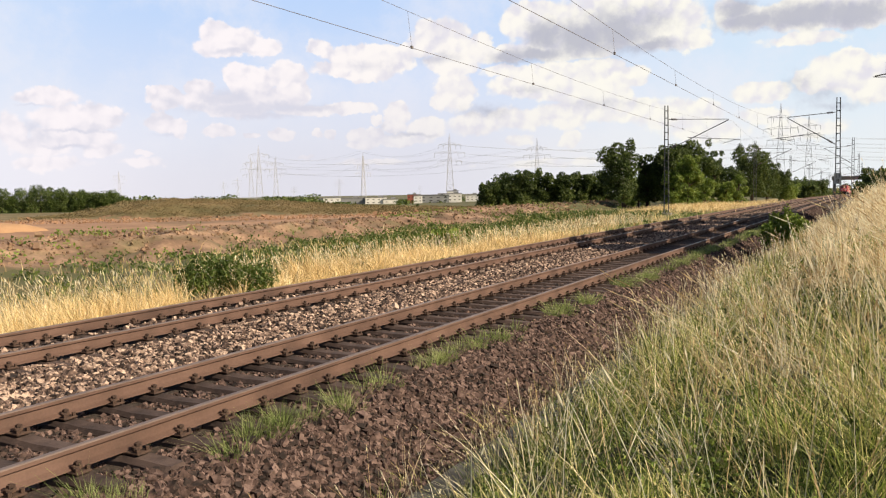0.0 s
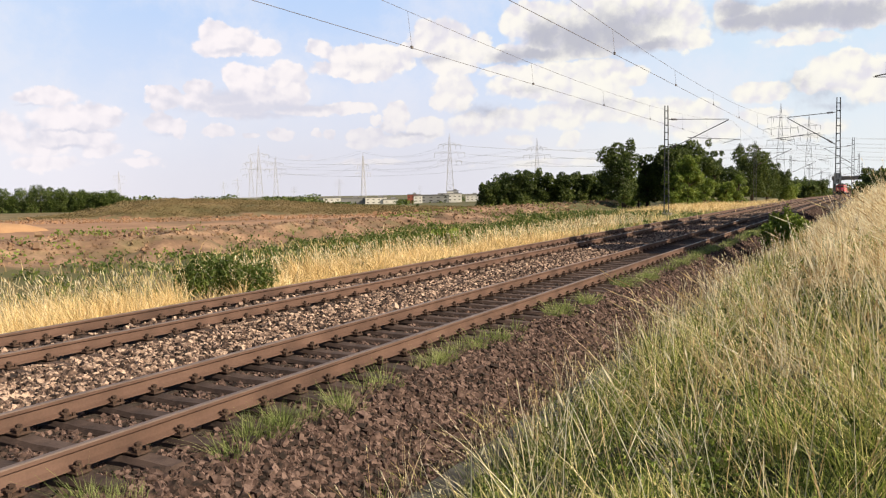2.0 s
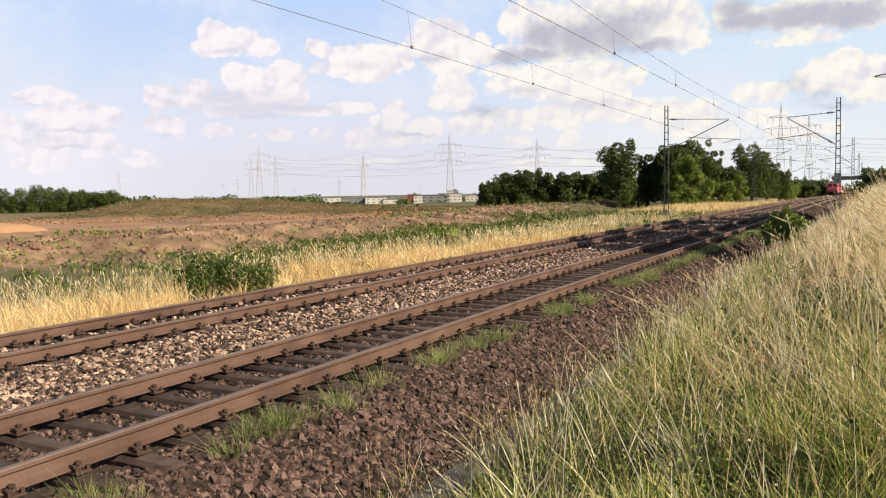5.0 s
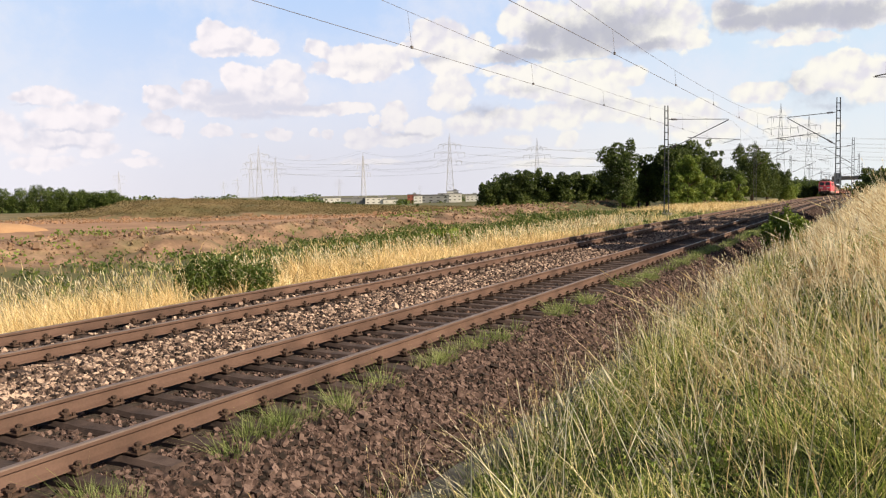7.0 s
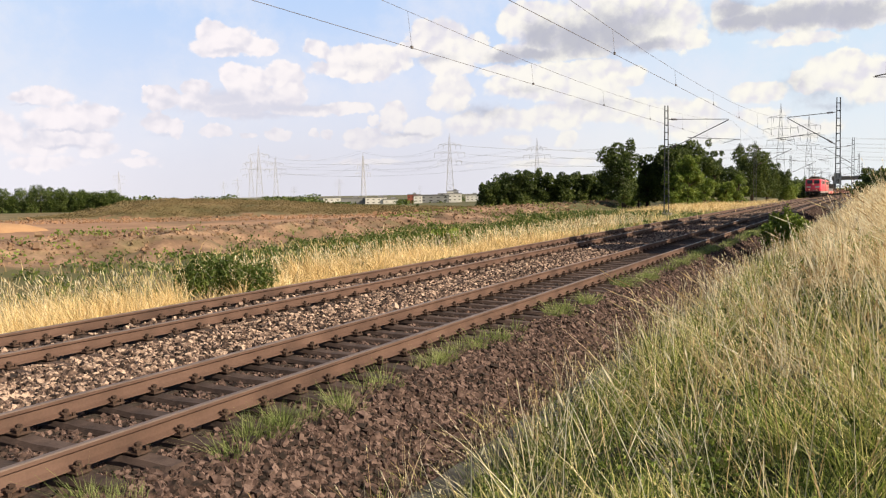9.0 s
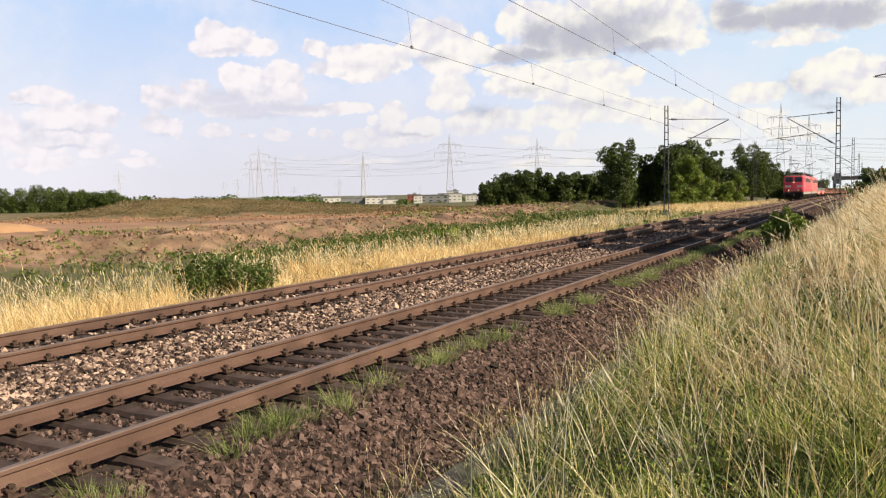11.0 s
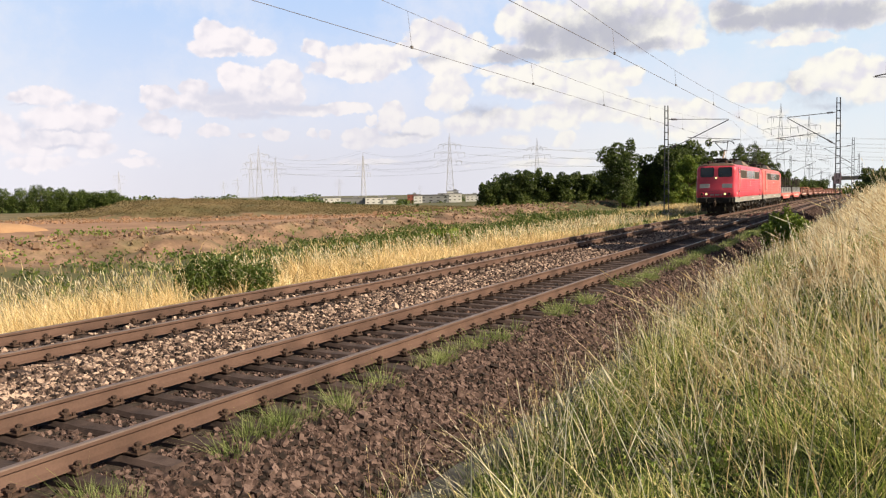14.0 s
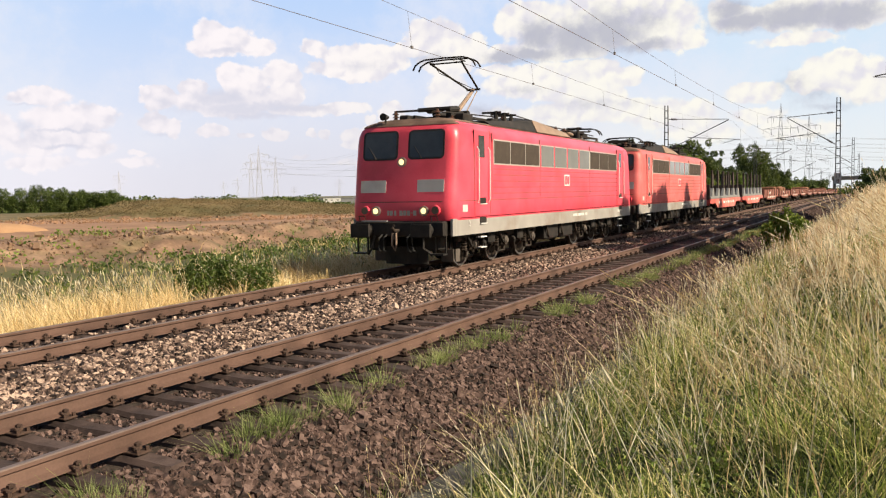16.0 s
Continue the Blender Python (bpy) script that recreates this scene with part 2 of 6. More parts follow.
M_MAST = material("grey-painted steel mast", [(0.12, 0.125, 0.125), (0.2, 0.205, 0.2)], 0.6, 0.3, 3, 0.1, stain=((0.12, 0.07, 0.04), 1.2, 0.6))
M_WIRE = material("weathered copper wire", [(0.16, 0.145, 0.15), (0.23, 0.21, 0.21)], 0.5, 0.4, 3)
M_PYLON = material("galvanised lattice steel", [(0.42, 0.415, 0.435), (0.54, 0.535, 0.55)], 0.6, 0.0, 0.3)
M_INSULATOR = material("brown glazed insulator", [(0.06, 0.03, 0.02), (0.11, 0.055, 0.035)], 0.3)
M_CONCRETE = material("grey concrete", [(0.2, 0.19, 0.175), (0.33, 0.32, 0.3)], 0.9, 0, 2, 0.3)

# ---- sky backdrop ----
# puffs as (bearing, height, half width, half height) in degrees, and density
CLOUDS_LEFT = [
    (-50.6, 6.1, 1.85, 0.62, 1), (-49.4, 4.9, 2.51, 0.85, 1), (-47.6, 5.0, 1.61, 0.9, 1), (-49.1, 3.8, 2.84, 0.69, 1),
    (-51.3, 3.2, 2.14, 0.73, 1), (-52.5, 4.0, 1.2, 1.5, 0.9), (-47.5, 3.1, 1.62, 0.58, 0.8), (-51.0, 2.2, 2.76, 0.61, 0.7),
    (-45.3, 2.3, 2.33, 0.4, 0.45), (-40.4, 10.2, 1.19, 0.91, 1), (-39.0, 9.9, 1.49, 0.99, 1), (-37.8, 9.4, 1.29, 0.64, 1),
    (-39.9, 9.3, 1.93, 0.6, 1),
]
CLOUDS_MIDDLE = [
    (-39.3, 7.6, 0.99, 0.78, 1), (-38.3, 7.3, 1.43, 1.0, 1), (-36.1, 7.6, 1.27, 0.9, 1), (-35.8, 6.6, 1.27, 1.09, 1),
    (-37.6, 6.2, 2.15, 0.79, 1), (-41.7, 6.8, 0.86, 0.62, 1), (-43.5, 6.3, 1.19, 0.68, 1), (-43.8, 5.8, 0.85, 0.47, 1),
    (-41.8, 6.0, 1.38, 0.69, 1), (-39.4, 5.7, 2.83, 0.71, 1), (-44.5, 6.6, 0.4, 0.34, 1), (-32.2, 5.6, 1.55, 0.44, 1),
    (-35.4, 5.4, 2.18, 0.4, 1), (-44.0, 4.6, 1.18, 0.68, 1), (-42.9, 4.4, 0.62, 0.68, 1), (-40.6, 4.1, 1.05, 0.45, 1),
    (-38.5, 3.9, 0.5, 0.25, 1), (-36.6, 4.0, 0.94, 0.47, 1),
]
CLOUDS_LOW = [
    (-33.9, 9.4, 1.02, 0.59, 1), (-32.5, 8.9, 1.47, 0.74, 1), (-31.0, 9.0, 1.48, 0.74, 1), (-29.5, 8.7, 1.56, 0.89, 1),
    (-32.8, 8.1, 2.02, 0.59, 1), (-31.0, 7.8, 1.85, 0.52, 1), (-34.4, 3.9, 0.37, 0.29, 0.8), (-33.5, 3.9, 0.44, 0.29, 0.8),
    (-29.1, 5.3, 0.93, 0.67, 1), (-29.3, 4.4, 0.74, 0.52, 1), (-27.2, 4.3, 1.31, 0.67, 1), (-30.5, 4.8, 0.37, 0.37, 1),
    (-31.8, 3.8, 0.74, 0.52, 1), (-30.6, 3.8, 0.74, 0.45, 1), (-29.3, 3.4, 2.23, 0.41, 0.8), (-31.5, 3.2, 1.11, 0.3, 0.8),
    (-35.0, 2.5, 0.8, 0.22, 0.8), (-45.1, 2.8, 0.67, 0.17, 0.7),
]
CLOUDS_HIGH = [
    (-27.1, 9.9, 1.12, 1.12, 1), (-27.7, 9.3, 1.12, 0.52, 1), (-25.5, 9.8, 1.57, 1.27, 1), (-25.5, 8.4, 1.87, 0.82, 1),
    (-23.8, 9.3, 1.04, 1.12, 1), (-21.0, 11.0, 1.3, 1.11, 1), (-19.8, 11.4, 1.84, 0.81, 1), (-18.1, 10.4, 3.29, 1.83, 1),
    (-15.3, 10.6, 2.88, 1.8, 1), (-11.8, 10.4, 2.97, 1.75, 1), (-10.2, 9.3, 1.45, 0.86, 1), (-21.8, 8.9, 1.48, 0.59, 1),
    (-18.2, 9.1, 3.66, 0.81, 1), (-21.8, 7.8, 1.86, 0.48, 1), (-18.9, 7.7, 2.57, 0.62, 1), (-16.0, 7.7, 2.17, 0.69, 1),
    (-14.2, 7.2, 1.5, 0.79, 1), (-19.6, 6.8, 3.31, 0.88, 1),
]
CLOUDS_RIGHT = [
    (-16.4, 6.3, 2.9, 1.09, 1), (-25.5, 6.5, 1.49, 1.12, 1), (-21.1, 4.8, 2.96, 0.93, 0.75), (-18.2, 4.9, 2.93, 0.91, 0.75),
    (-17.8, 3.3, 0.73, 0.55, 0.9), (-21.3, 3.4, 1.11, 0.52, 0.8), (-14.6, 5.2, 3.22, 1.0, 0.8), (-11.1, 4.7, 3.13, 0.97, 0.8),
    (-9.4, 3.6, 2.73, 0.85, 0.75), (-23.7, 4.4, 2.23, 0.74, 0.6), (-6.2, 5.8, 1.81, 0.66, 1), (-2.0, 6.7, 2.01, 1.36, 1),
    (-1.4, 7.4, 1.38, 0.67, 1), (-3.2, 6.4, 1.1, 0.88, 1), (-0.1, 5.9, 1.8, 1.26, 1), (-6.1, 4.5, 1.97, 0.59, 0.7),
    (-2.9, 3.6, 3.14, 0.79, 0.6), (-26.5, 5.9, 0.6, 0.67, 1),
]
CLOUDS_CORNER = [
    (-6.7, 10.3, 2.48, 0.86, 1), (-3.9, 10.3, 2.87, 1.15, 1), (-1.1, 10.0, 2.44, 1.1, 1), (-3.8, 8.8, 3.5, 0.48, 0.75),
    (-8.1, 10.8, 1.18, 0.88, 0.8), (-31.5, 2.1, 3.33, 0.22, 0.5), (-19.7, 1.8, 5.16, 0.37, 0.5),
]
SHADES_LEFT = [
    (-40.0, 6.2, 1.76, 0.7, 1), (-39.0, 5.5, 2.48, 0.46, 1), (-36.5, 5.7, 2.16, 0.32, 0.9), (-35.1, 5.6, 2.18, 0.33, 0.9),
    (-41.8, 5.6, 1.38, 0.38, 0.6), (-38.0, 5.1, 2.5, 0.25, 0.8), (-43.5, 5.9, 0.68, 0.37, 0.5), (-31.4, 8.3, 2.59, 0.33, 0.35),
    (-39.6, 9.1, 1.59, 0.21, 0.7), (-51.2, 4.3, 0.76, 0.43, 0.5), (-49.1, 4.1, 2.21, 0.13, 0.7), (-49.4, 3.2, 1.89, 0.16, 0.7),
    (-50.8, 3.8, 0.62, 0.43, 0.5), (-51.2, 5.6, 0.92, 0.12, 0.5), (-28.2, 3.8, 1.86, 0.19, 0.6), (-30.0, 4.3, 0.37, 0.33, 0.4),
    (-43.6, 3.9, 1.02, 0.14, 0.4),
]
SHADES_RIGHT = [
    (-19.4, 10.0, 1.4, 1.03, 1), (-17.1, 9.7, 2.18, 1.31, 1), (-15.1, 10.0, 2.7, 1.51, 0.9), (-21.8, 8.7, 1.48, 0.48, 1),
    (-20.0, 8.8, 2.03, 0.52, 1), (-12.8, 9.1, 2.12, 0.49, 0.8), (-12.8, 10.6, 1.77, 0.99, 0.5), (-23.3, 5.3, 1.68, 0.48, 0.5),
    (-20.7, 6.6, 1.85, 0.26, 0.3), (-6.7, 10.1, 2.32, 0.66, 1), (-3.9, 10.2, 3.03, 0.83, 1), (-1.1, 10.0, 2.59, 0.85, 1),
    (-7.7, 10.8, 1.34, 0.8, 0.8), (-4.1, 6.2, 0.8, 0.77, 0.4), (-2.9, 5.5, 1.26, 0.57, 0.35), (-1.9, 4.8, 1.86, 0.28, 0.35),
    (-26.4, 8.7, 1.49, 0.41, 0.5), (-16.0, 5.5, 2.53, 0.33, 0.3),
]


def sky_material():
    m = bpy.data.materials.new("evening sky with cumulus")
    m.use_nodes = True
    nt = m.node_tree
    nodes, link = nt.nodes, nt.links.new
    nodes.remove(nodes["Principled BSDF"])

    def op(kind, a, b=None, c=None, clamp=False):
        n = nodes.new("ShaderNodeMath")
        n.operation, n.use_clamp = kind, clamp
        for i, x in enumerate((a, b, c)):
            if x is None:
                continue
            if isinstance(x, (int, float)):
                n.inputs[i].default_value = x
            else:
                link(x, n.inputs[i])
        return n.outputs[0]

    def noise_of(vec, scale, detail, rough=0.55):
        n = nodes.new("ShaderNodeTexNoise")
        n.inputs["Scale"].default_value, n.inputs["Detail"].default_value, n.inputs["Roughness"].default_value = scale, detail, rough
        link(vec, n.inputs["Vector"])
        return n

    tc = nodes.new("ShaderNodeTexCoord")
    sep = nodes.new("ShaderNodeSeparateXYZ")
    link(tc.outputs["Object"], sep.inputs[0])
    x, y, z = sep.outputs
    flat = op("SQRT", op("ADD", op("MULTIPLY", x, x), op("MULTIPLY", y, y)))
    bearing = op("MULTIPLY", op("ARCTAN2", x, y), 57.29578)
    height = op("MULTIPLY", op("ARCTAN2", z, flat), 57.29578)
    uv = nodes.new("ShaderNodeCombineXYZ")
    link(bearing, uv.inputs[0])
    link(height, uv.inputs[1])
    # ragged edges: shift the place by noise at two scales
    warp = noise_of(uv.outputs[0], 0.8, 8, 0.62)
    shift = nodes.new("ShaderNodeVectorMath")
    shift.operation = "MULTIPLY_ADD"
    link(warp.outputs["Color"], shift.inputs[0])
    shift.inputs[1].default_value, shift.inputs[2].default_value = (1.5, 1.0, 0), (-0.75, -0.5, 0)
    place = nodes.new("ShaderNodeVectorMath")
    link(uv.outputs[0], place.inputs[0])
    link(shift.outputs[0], place.inputs[1])

    def field(puffs):
        total = None
        for az, el, w, h, a in puffs:
            d = nodes.new("ShaderNodeVectorMath")
            d.operation = "SUBTRACT"
            link(place.outputs[0], d.inputs[0])
            d.inputs[1].default_value = (az, el, 0)
            e = nodes.new("ShaderNodeVectorMath")
            e.operation = "MULTIPLY"
            link(d.outputs[0], e.inputs[0])
            e.inputs[1].default_value = (1 / w, 1 / h, 0)
            ln = nodes.new("ShaderNodeVectorMath")
            ln.operation = "LENGTH"
            link(e.outputs[0], ln.inputs[0])
            v = op("MULTIPLY_ADD", ln.outputs["Value"], -a, a * 1.25)
            total = v if total is None else op("SMOOTH_MAX", total, v, 0.15)
        return total

    def ramp(value, lo, hi, top=1.0):
        n = nodes.new("ShaderNodeMapRange")
        n.interpolation_type = "SMOOTHSTEP"
        link(value, n.inputs["Value"])
        n.inputs["From Min"].default_value, n.inputs["From Max"].default_value, n.inputs["To Max"].default_value = lo, hi, top
        return n.outputs["Result"]

    def mix(f, a, b):
        n = nodes.new("ShaderNodeMix")
        n.data_type = "RGBA"
        link(f, n.inputs["Factor"])
        for sock, v in ((n.inputs["A"], a), (n.inputs["B"], b)):
            if isinstance(v, tuple):
                sock.default_value = (*v, 1)
            else:
                link(v, sock)
        return n.outputs["Result"]

    white = field(CLOUDS_LEFT + CLOUDS_MIDDLE + CLOUDS_LOW + CLOUDS_HIGH + CLOUDS_RIGHT + CLOUDS_CORNER)
    grey = field(SHADES_LEFT + SHADES_RIGHT)

    def puffs(vec):
        """Rounded billows at three sizes, about 0 to 1."""
        total = None
        for scale, weight in ((0.30, 0.52), (0.72, 0.30), (1.7, 0.18)):
            v = nodes.new("ShaderNodeTexVoronoi")
            v.feature = "SMOOTH_F1"
            v.inputs["Scale"].default_value, v.inputs["Smoothness"].default_value = scale, 0.35
            link(vec, v.inputs["Vector"])
            one = op("MULTIPLY_ADD", v.outputs["Distance"], -weight * 1.3, weight)
            total = one if total is None else op("ADD", total, one)
        return total

    small = noise_of(uv.outputs[0], 1.3, 8, 0.6)
    wobble = nodes.new("ShaderNodeVectorMath")
    wobble.operation = "MULTIPLY_ADD"
    link(small.outputs["Color"], wobble.inputs[0])
    wobble.inputs[1].default_value = (0.9, 0.9, 0)
    link(uv.outputs[0], wobble.inputs[2])
    towards = nodes.new("ShaderNodeVectorMath")
    link(wobble.outputs[0], towards.inputs[0])
    towards.inputs[1].default_value = (-0.28, 0.42, 0)
    here, there = puffs(wobble.outputs[0]), puffs(towards.outputs[0])
    relief = op("SUBTRACT", here, there)
    body = op("MULTIPLY_ADD", here, 0.75, op("ADD", white, -0.32))
    dark = op("MULTIPLY_ADD", small.outputs["Fac"], 0.8, op("ADD", grey, -0.45))
    blue = mix(ramp(height, 1.0, 16.0), (0.79, 0.82, 0.93), (0.47, 0.66, 0.98))
    blue = mix(ramp(height, 0.0, 4.5), (0.80, 0.785, 0.86), blue)
    blue = mix(op("MULTIPLY", ramp(bearing, -43.0, -52.0, 0.6), ramp(height, 6.5, 3.0)), blue, (0.93, 0.86, 0.92))
    blue = mix(ramp(bearing, -44.0, -60.0, 0.45), blue, (0.80, 0.89, 1.0))
    blue = mix(ramp(bearing, -28.0, -2.0, 0.75), blue, (0.70, 0.84, 0.95))
    veil = noise_of(uv.outputs[0], 0.12, 6, 0.65)
    blue = mix(ramp(veil.outputs["Fac"], 0.40, 0.68, 0.55), blue, (0.86, 0.86, 0.93))
    warm = mix(ramp(bearing, -45.0, -12.0), (1.0, 0.93, 0.95), (1.0, 0.965, 0.87))
    lit = mix(ramp(relief, -0.26, 0.16), (0.78, 0.755, 0.83), warm)
    lit = mix(ramp(body, 0.55, 1.1, 0.6), lit, warm)
    sky_colour = mix(ramp(body, 0.08, 0.34, 0.97), blue, lit)
    haze = op("MULTIPLY", ramp(height, 8.0, 1.2, 0.55), op("ADD", ramp(bearing, -46.0, -36.0, 0.5), 0.5))
    sky_colour = mix(haze, sky_colour, mix(ramp(bearing, -28.0, -10.0), mix(ramp(bearing, -50.0, -40.0), (0.87, 0.845, 0.905), (0.72, 0.71, 0.785)), (0.935, 0.915, 0.865)))
    sky_colour = mix(ramp(dark, -0.15, 0.85, 0.85), sky_colour, mix(ramp(bearing, -38.0, -20.0), (0.70, 0.70, 0.80), (0.47, 0.48, 0.57)))
    glow = nodes.new("ShaderNodeEmission")
    link(sky_colour, glow.inputs["Color"])
    glow.inputs["Strength"].default_value = 0.698
    link(glow.outputs[0], nodes["Material Output"].inputs["Surface"])
    return m


def make_sky():
    az = np.radians(np.linspace(-68, 16, 55))
    el = np.radians(np.linspace(-2.5, 28, 33))
    A, E_ = np.meshgrid(az, el)
    r = 4200.0
    v = np.stack([r * np.sin(A) * np.cos(E_), r * np.cos(A) * np.cos(E_), r * np.sin(E_)], -1).reshape(-1, 3)
    i = (np.arange(32)[:, None] * 55 + np.arange(54)[None]).ravel()
    q = np.stack([i, i + 1, i + 56, i + 55], 1)
    me = fast_mesh("sky", v, quads=q)
    me.materials.append(sky_material())
    ob = new("backdrop", me)
    ob.location = EYE
    return tagged(ob, "pale blue evening sky with white and grey cumulus", "sky", kind="structure")


SKY = make_sky()

# ---- ground, one sheet to the horizon ----
def make_ground():
    def axis(parts):
        return np.unique(np.concatenate([np.arange(a, b, st) for a, b, st in parts]).round(3))
    ls = axis([(-4400, -400, 400), (-400, -60, 40), (-60, -8, 4), (-8, 2, 0.5), (2, 5.5, 0.2), (5.5, 12, 0.4), (12, 17, 0.35), (17, 30, 0.8), (30, 46, 0.4), (46, 120, 1.5), (120, 300, 12), (300, 4500, 300)])
    ss = axis([(-900, -60, 120), (-60, -4, 4), (-4, 20, 0.35), (20, 60, 0.7), (60, 170, 1.6), (170, 400, 8), (400, 1000, 50), (1000, 4600, 400)])
    L, S = np.meshgrid(ls, ss)
    Z = ground_z(L, S)
    v = np.stack([-L, S, Z], -1).reshape(-1, 3)
    nl, ns = len(ls), len(ss)
    i = (np.arange(ns - 1)[:, None] * nl + np.arange(nl - 1)[None]).ravel()
    q = np.stack([i, i + nl, i + nl + 1, i + 1], 1)
    me = fast_mesh("ground", v, quads=q)
    cl, cs = v[q].mean(1)[:, 0] * -1, v[q].mean(1)[:, 1]
    wob = waves(cl, cs, 6.0, 21)
    depth, side = cs * CY + cl * SY, cs * SY - cl * CY
    idx = np.full(len(q), 4)                                            # weeds
    idx[(cl > 28.5 + 1.5 * wob) & (cl < 40 + wob)] = 3                  # rubbly berm
    idx[(cl > 39 + wob)] = 2                                          # bare soil
    idx[(depth > 111 + 3 * wob) & (side < 16) & (cl > 20)] = 6          # heap
    idx[(depth > 165) & (cl > 20)] = 4
    idx[(side > 14 + 2 * wob) & (cl > 15) & (depth > 60)] = 4
    idx[(cl < 15.3 + 0.8 * wob) & (cl > 12.6)] = 5                      # dry verge
    idx[(cl < 20) & (cl > 12.75) & (cs > 50 + 3 * wob) & (cs < 86 + 3 * wob)] = 4
    idx[(cl < 20 + 3 * wob) & (cl > 12.6) & (cs > 88)] = 5
    idx[(cl <= 12.7) & (cl > 3.9)] = 1                                  # ballast bed, shade of the stone gaps in its colour
    # bank ground, its colour darkened to stand for shade among the grass
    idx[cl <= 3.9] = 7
    idx[(cl < 1.6 + 0.6 * wob) & (cs > 11 + 2 * wob) & (cl > -30)] = 5    # dry grass on the bank
    me.polygons.foreach_set("material_index", idx.astype(np.int32))
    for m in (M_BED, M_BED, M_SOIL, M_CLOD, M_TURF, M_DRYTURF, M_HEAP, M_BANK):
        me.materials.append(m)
    me.polygons.foreach_set("use_smooth", np.ones(len(q), bool))
    return tagged(new("ground", me), "flat open land with bare brown soil, weeds and dry grass", "ground", kind="structure")


make_ground()


# ---- track ----
RAIL_PROFILE = [(-0.075, -0.172), (0.075, -0.172), (0.075, -0.160), (0.014, -0.140), (0.009, -0.055), (0.035, -0.040), (0.036, -0.010), (0.027, 0.0), (-0.027, 0.0), (-0.036, -0.010), (-0.035, -0.040), (-0.009, -0.055), (-0.014, -0.140), (-0.075, -0.160)]


def make_rail(track, centre):
    s = np.concatenate([np.arange(-12, 90, 6), np.arange(90, 620, 15)])
    rings = [[P(centre + a, float(y), b + float(dip(y))) for a, b in RAIL_PROFILE] for y in s]
    shape = Shape().loft(rings)
    me = shape.mesh("rail", True)
    me.materials.append(M_RAIL)
    me.materials.append(M_RAILTOP)
    for p in me.polygons:
        if p.normal.z > 0.6 and p.center.z - float(dip(p.center.y)) > -0.012:
            p.material_index = 1
    ob = part("rail", me, None, track)
    return ob


def sleeper_shape(w=0.26, length=2.6, h=0.16):
    """A sleeper along x, hollowed a little in the middle."""
    rings = []
    for x in (-1, -0.97, -0.6, -0.25, 0.25, 0.6, 0.97, 1):
        k = 0.85 if abs(x) == 1 else 1.0
        sag = -0.042 * (1 - abs(x)) if abs(x) < 0.58 else (-0.03 if abs(x) > 0.9 else 0.0)
        rings.append([Vector((x * length / 2, a * w / 2 * k, z)) for a, z in ((-1, -h), (-0.94, sag - 0.05), (-0.66, sag - 0.006), (0.66, sag - 0.006), (0.94, sag - 0.05), (1, -h))])
    return Shape().loft(rings)


def fastening_shape():
    """Base plate, clamps and bolts on both sides of one rail seat."""
    sh = Shape()
    sh.box((0, 0, 0.012), (0.36, 0.16, 0.022), 0.006)
    for k in (-1, 1):
        sh.box((k * 0.088, 0, 0.045), (0.055, 0.09, 0.05), 0.012)
        sh.tube([(k * 0.1, 0, 0.03), (k * 0.1, 0, 0.098)], 0.016, 6)
        sh.tube([(k * 0.1, 0, 0.07), (k * 0.1, 0, 0.092)], 0.032, 6)
        for j in (-1, 1):
            sh.tube([(k * 0.15, j * 0.055, 0.015), (k * 0.15, j * 0.055, 0.058)], 0.02, 6)
    return sh


ME_SLEEPER = sleeper_shape().mesh("sleeper")
ME_SLEEPER.materials.append(M_SLEEPER)
ME_FAST = fastening_shape().mesh("fastening")
ME_FAST.materials.append(M_CLIP)


def make_track(centre, phase, label):
    track = thing("railway_track", label, "railway track", group="railway tracks", kind="structure")
    for k in (-1, 1):
        make_rail(track, centre + k * HALF)
    r = np.random.default_rng(int(centre * 10))
    far_v, far_q = [], []
    base_v = np.array([v.co for v in ME_SLEEPER.vertices])
    for i in range(-12, 700):
        s = phase + i * SLEEPER
        z = -0.194 + float(dip(s))
        if s < 85:
            sl = part("sleeper", ME_SLEEPER, None, track, at=pose(-centre + r.normal(0, 0.015), s + r.normal(0, 0.008), z, r.normal(0, 0.5), 0, r.normal(0, 0.5)))
            if s < 60:
                for k in (-1, 1):
                    part("fastening", ME_FAST, None, sl, at=pose(k * HALF, 0, 0.0))
        else:
            a = np.array([(x * 1.3, y * 0.13, zz) for zz in (-0.15, 0.03) for x, y in ((-1, -1), (1, -1), (1, 1), (-1, 1))])
            far_q += [[n + 8 * (len(far_v)) for n in f] for f in ((4, 5, 6, 7), (0, 1, 5, 4), (3, 0, 4, 7), (1, 2, 6, 5))]
            far_v.append(a + np.array([-centre, s, z]))
    me = fast_mesh("distant_sleepers", np.array(far_v), quads=np.array(far_q))
    tagged(part("distant_sleepers", me, M_SLEEPER, track), kind="stuff")
    return track


make_track(NEAR, NEAR_PHASE, "straight track with rusty rails on dark iron sleepers")
make_track(FAR, FAR_PHASE, "straight track with rusty rails in stone ballast beside another")

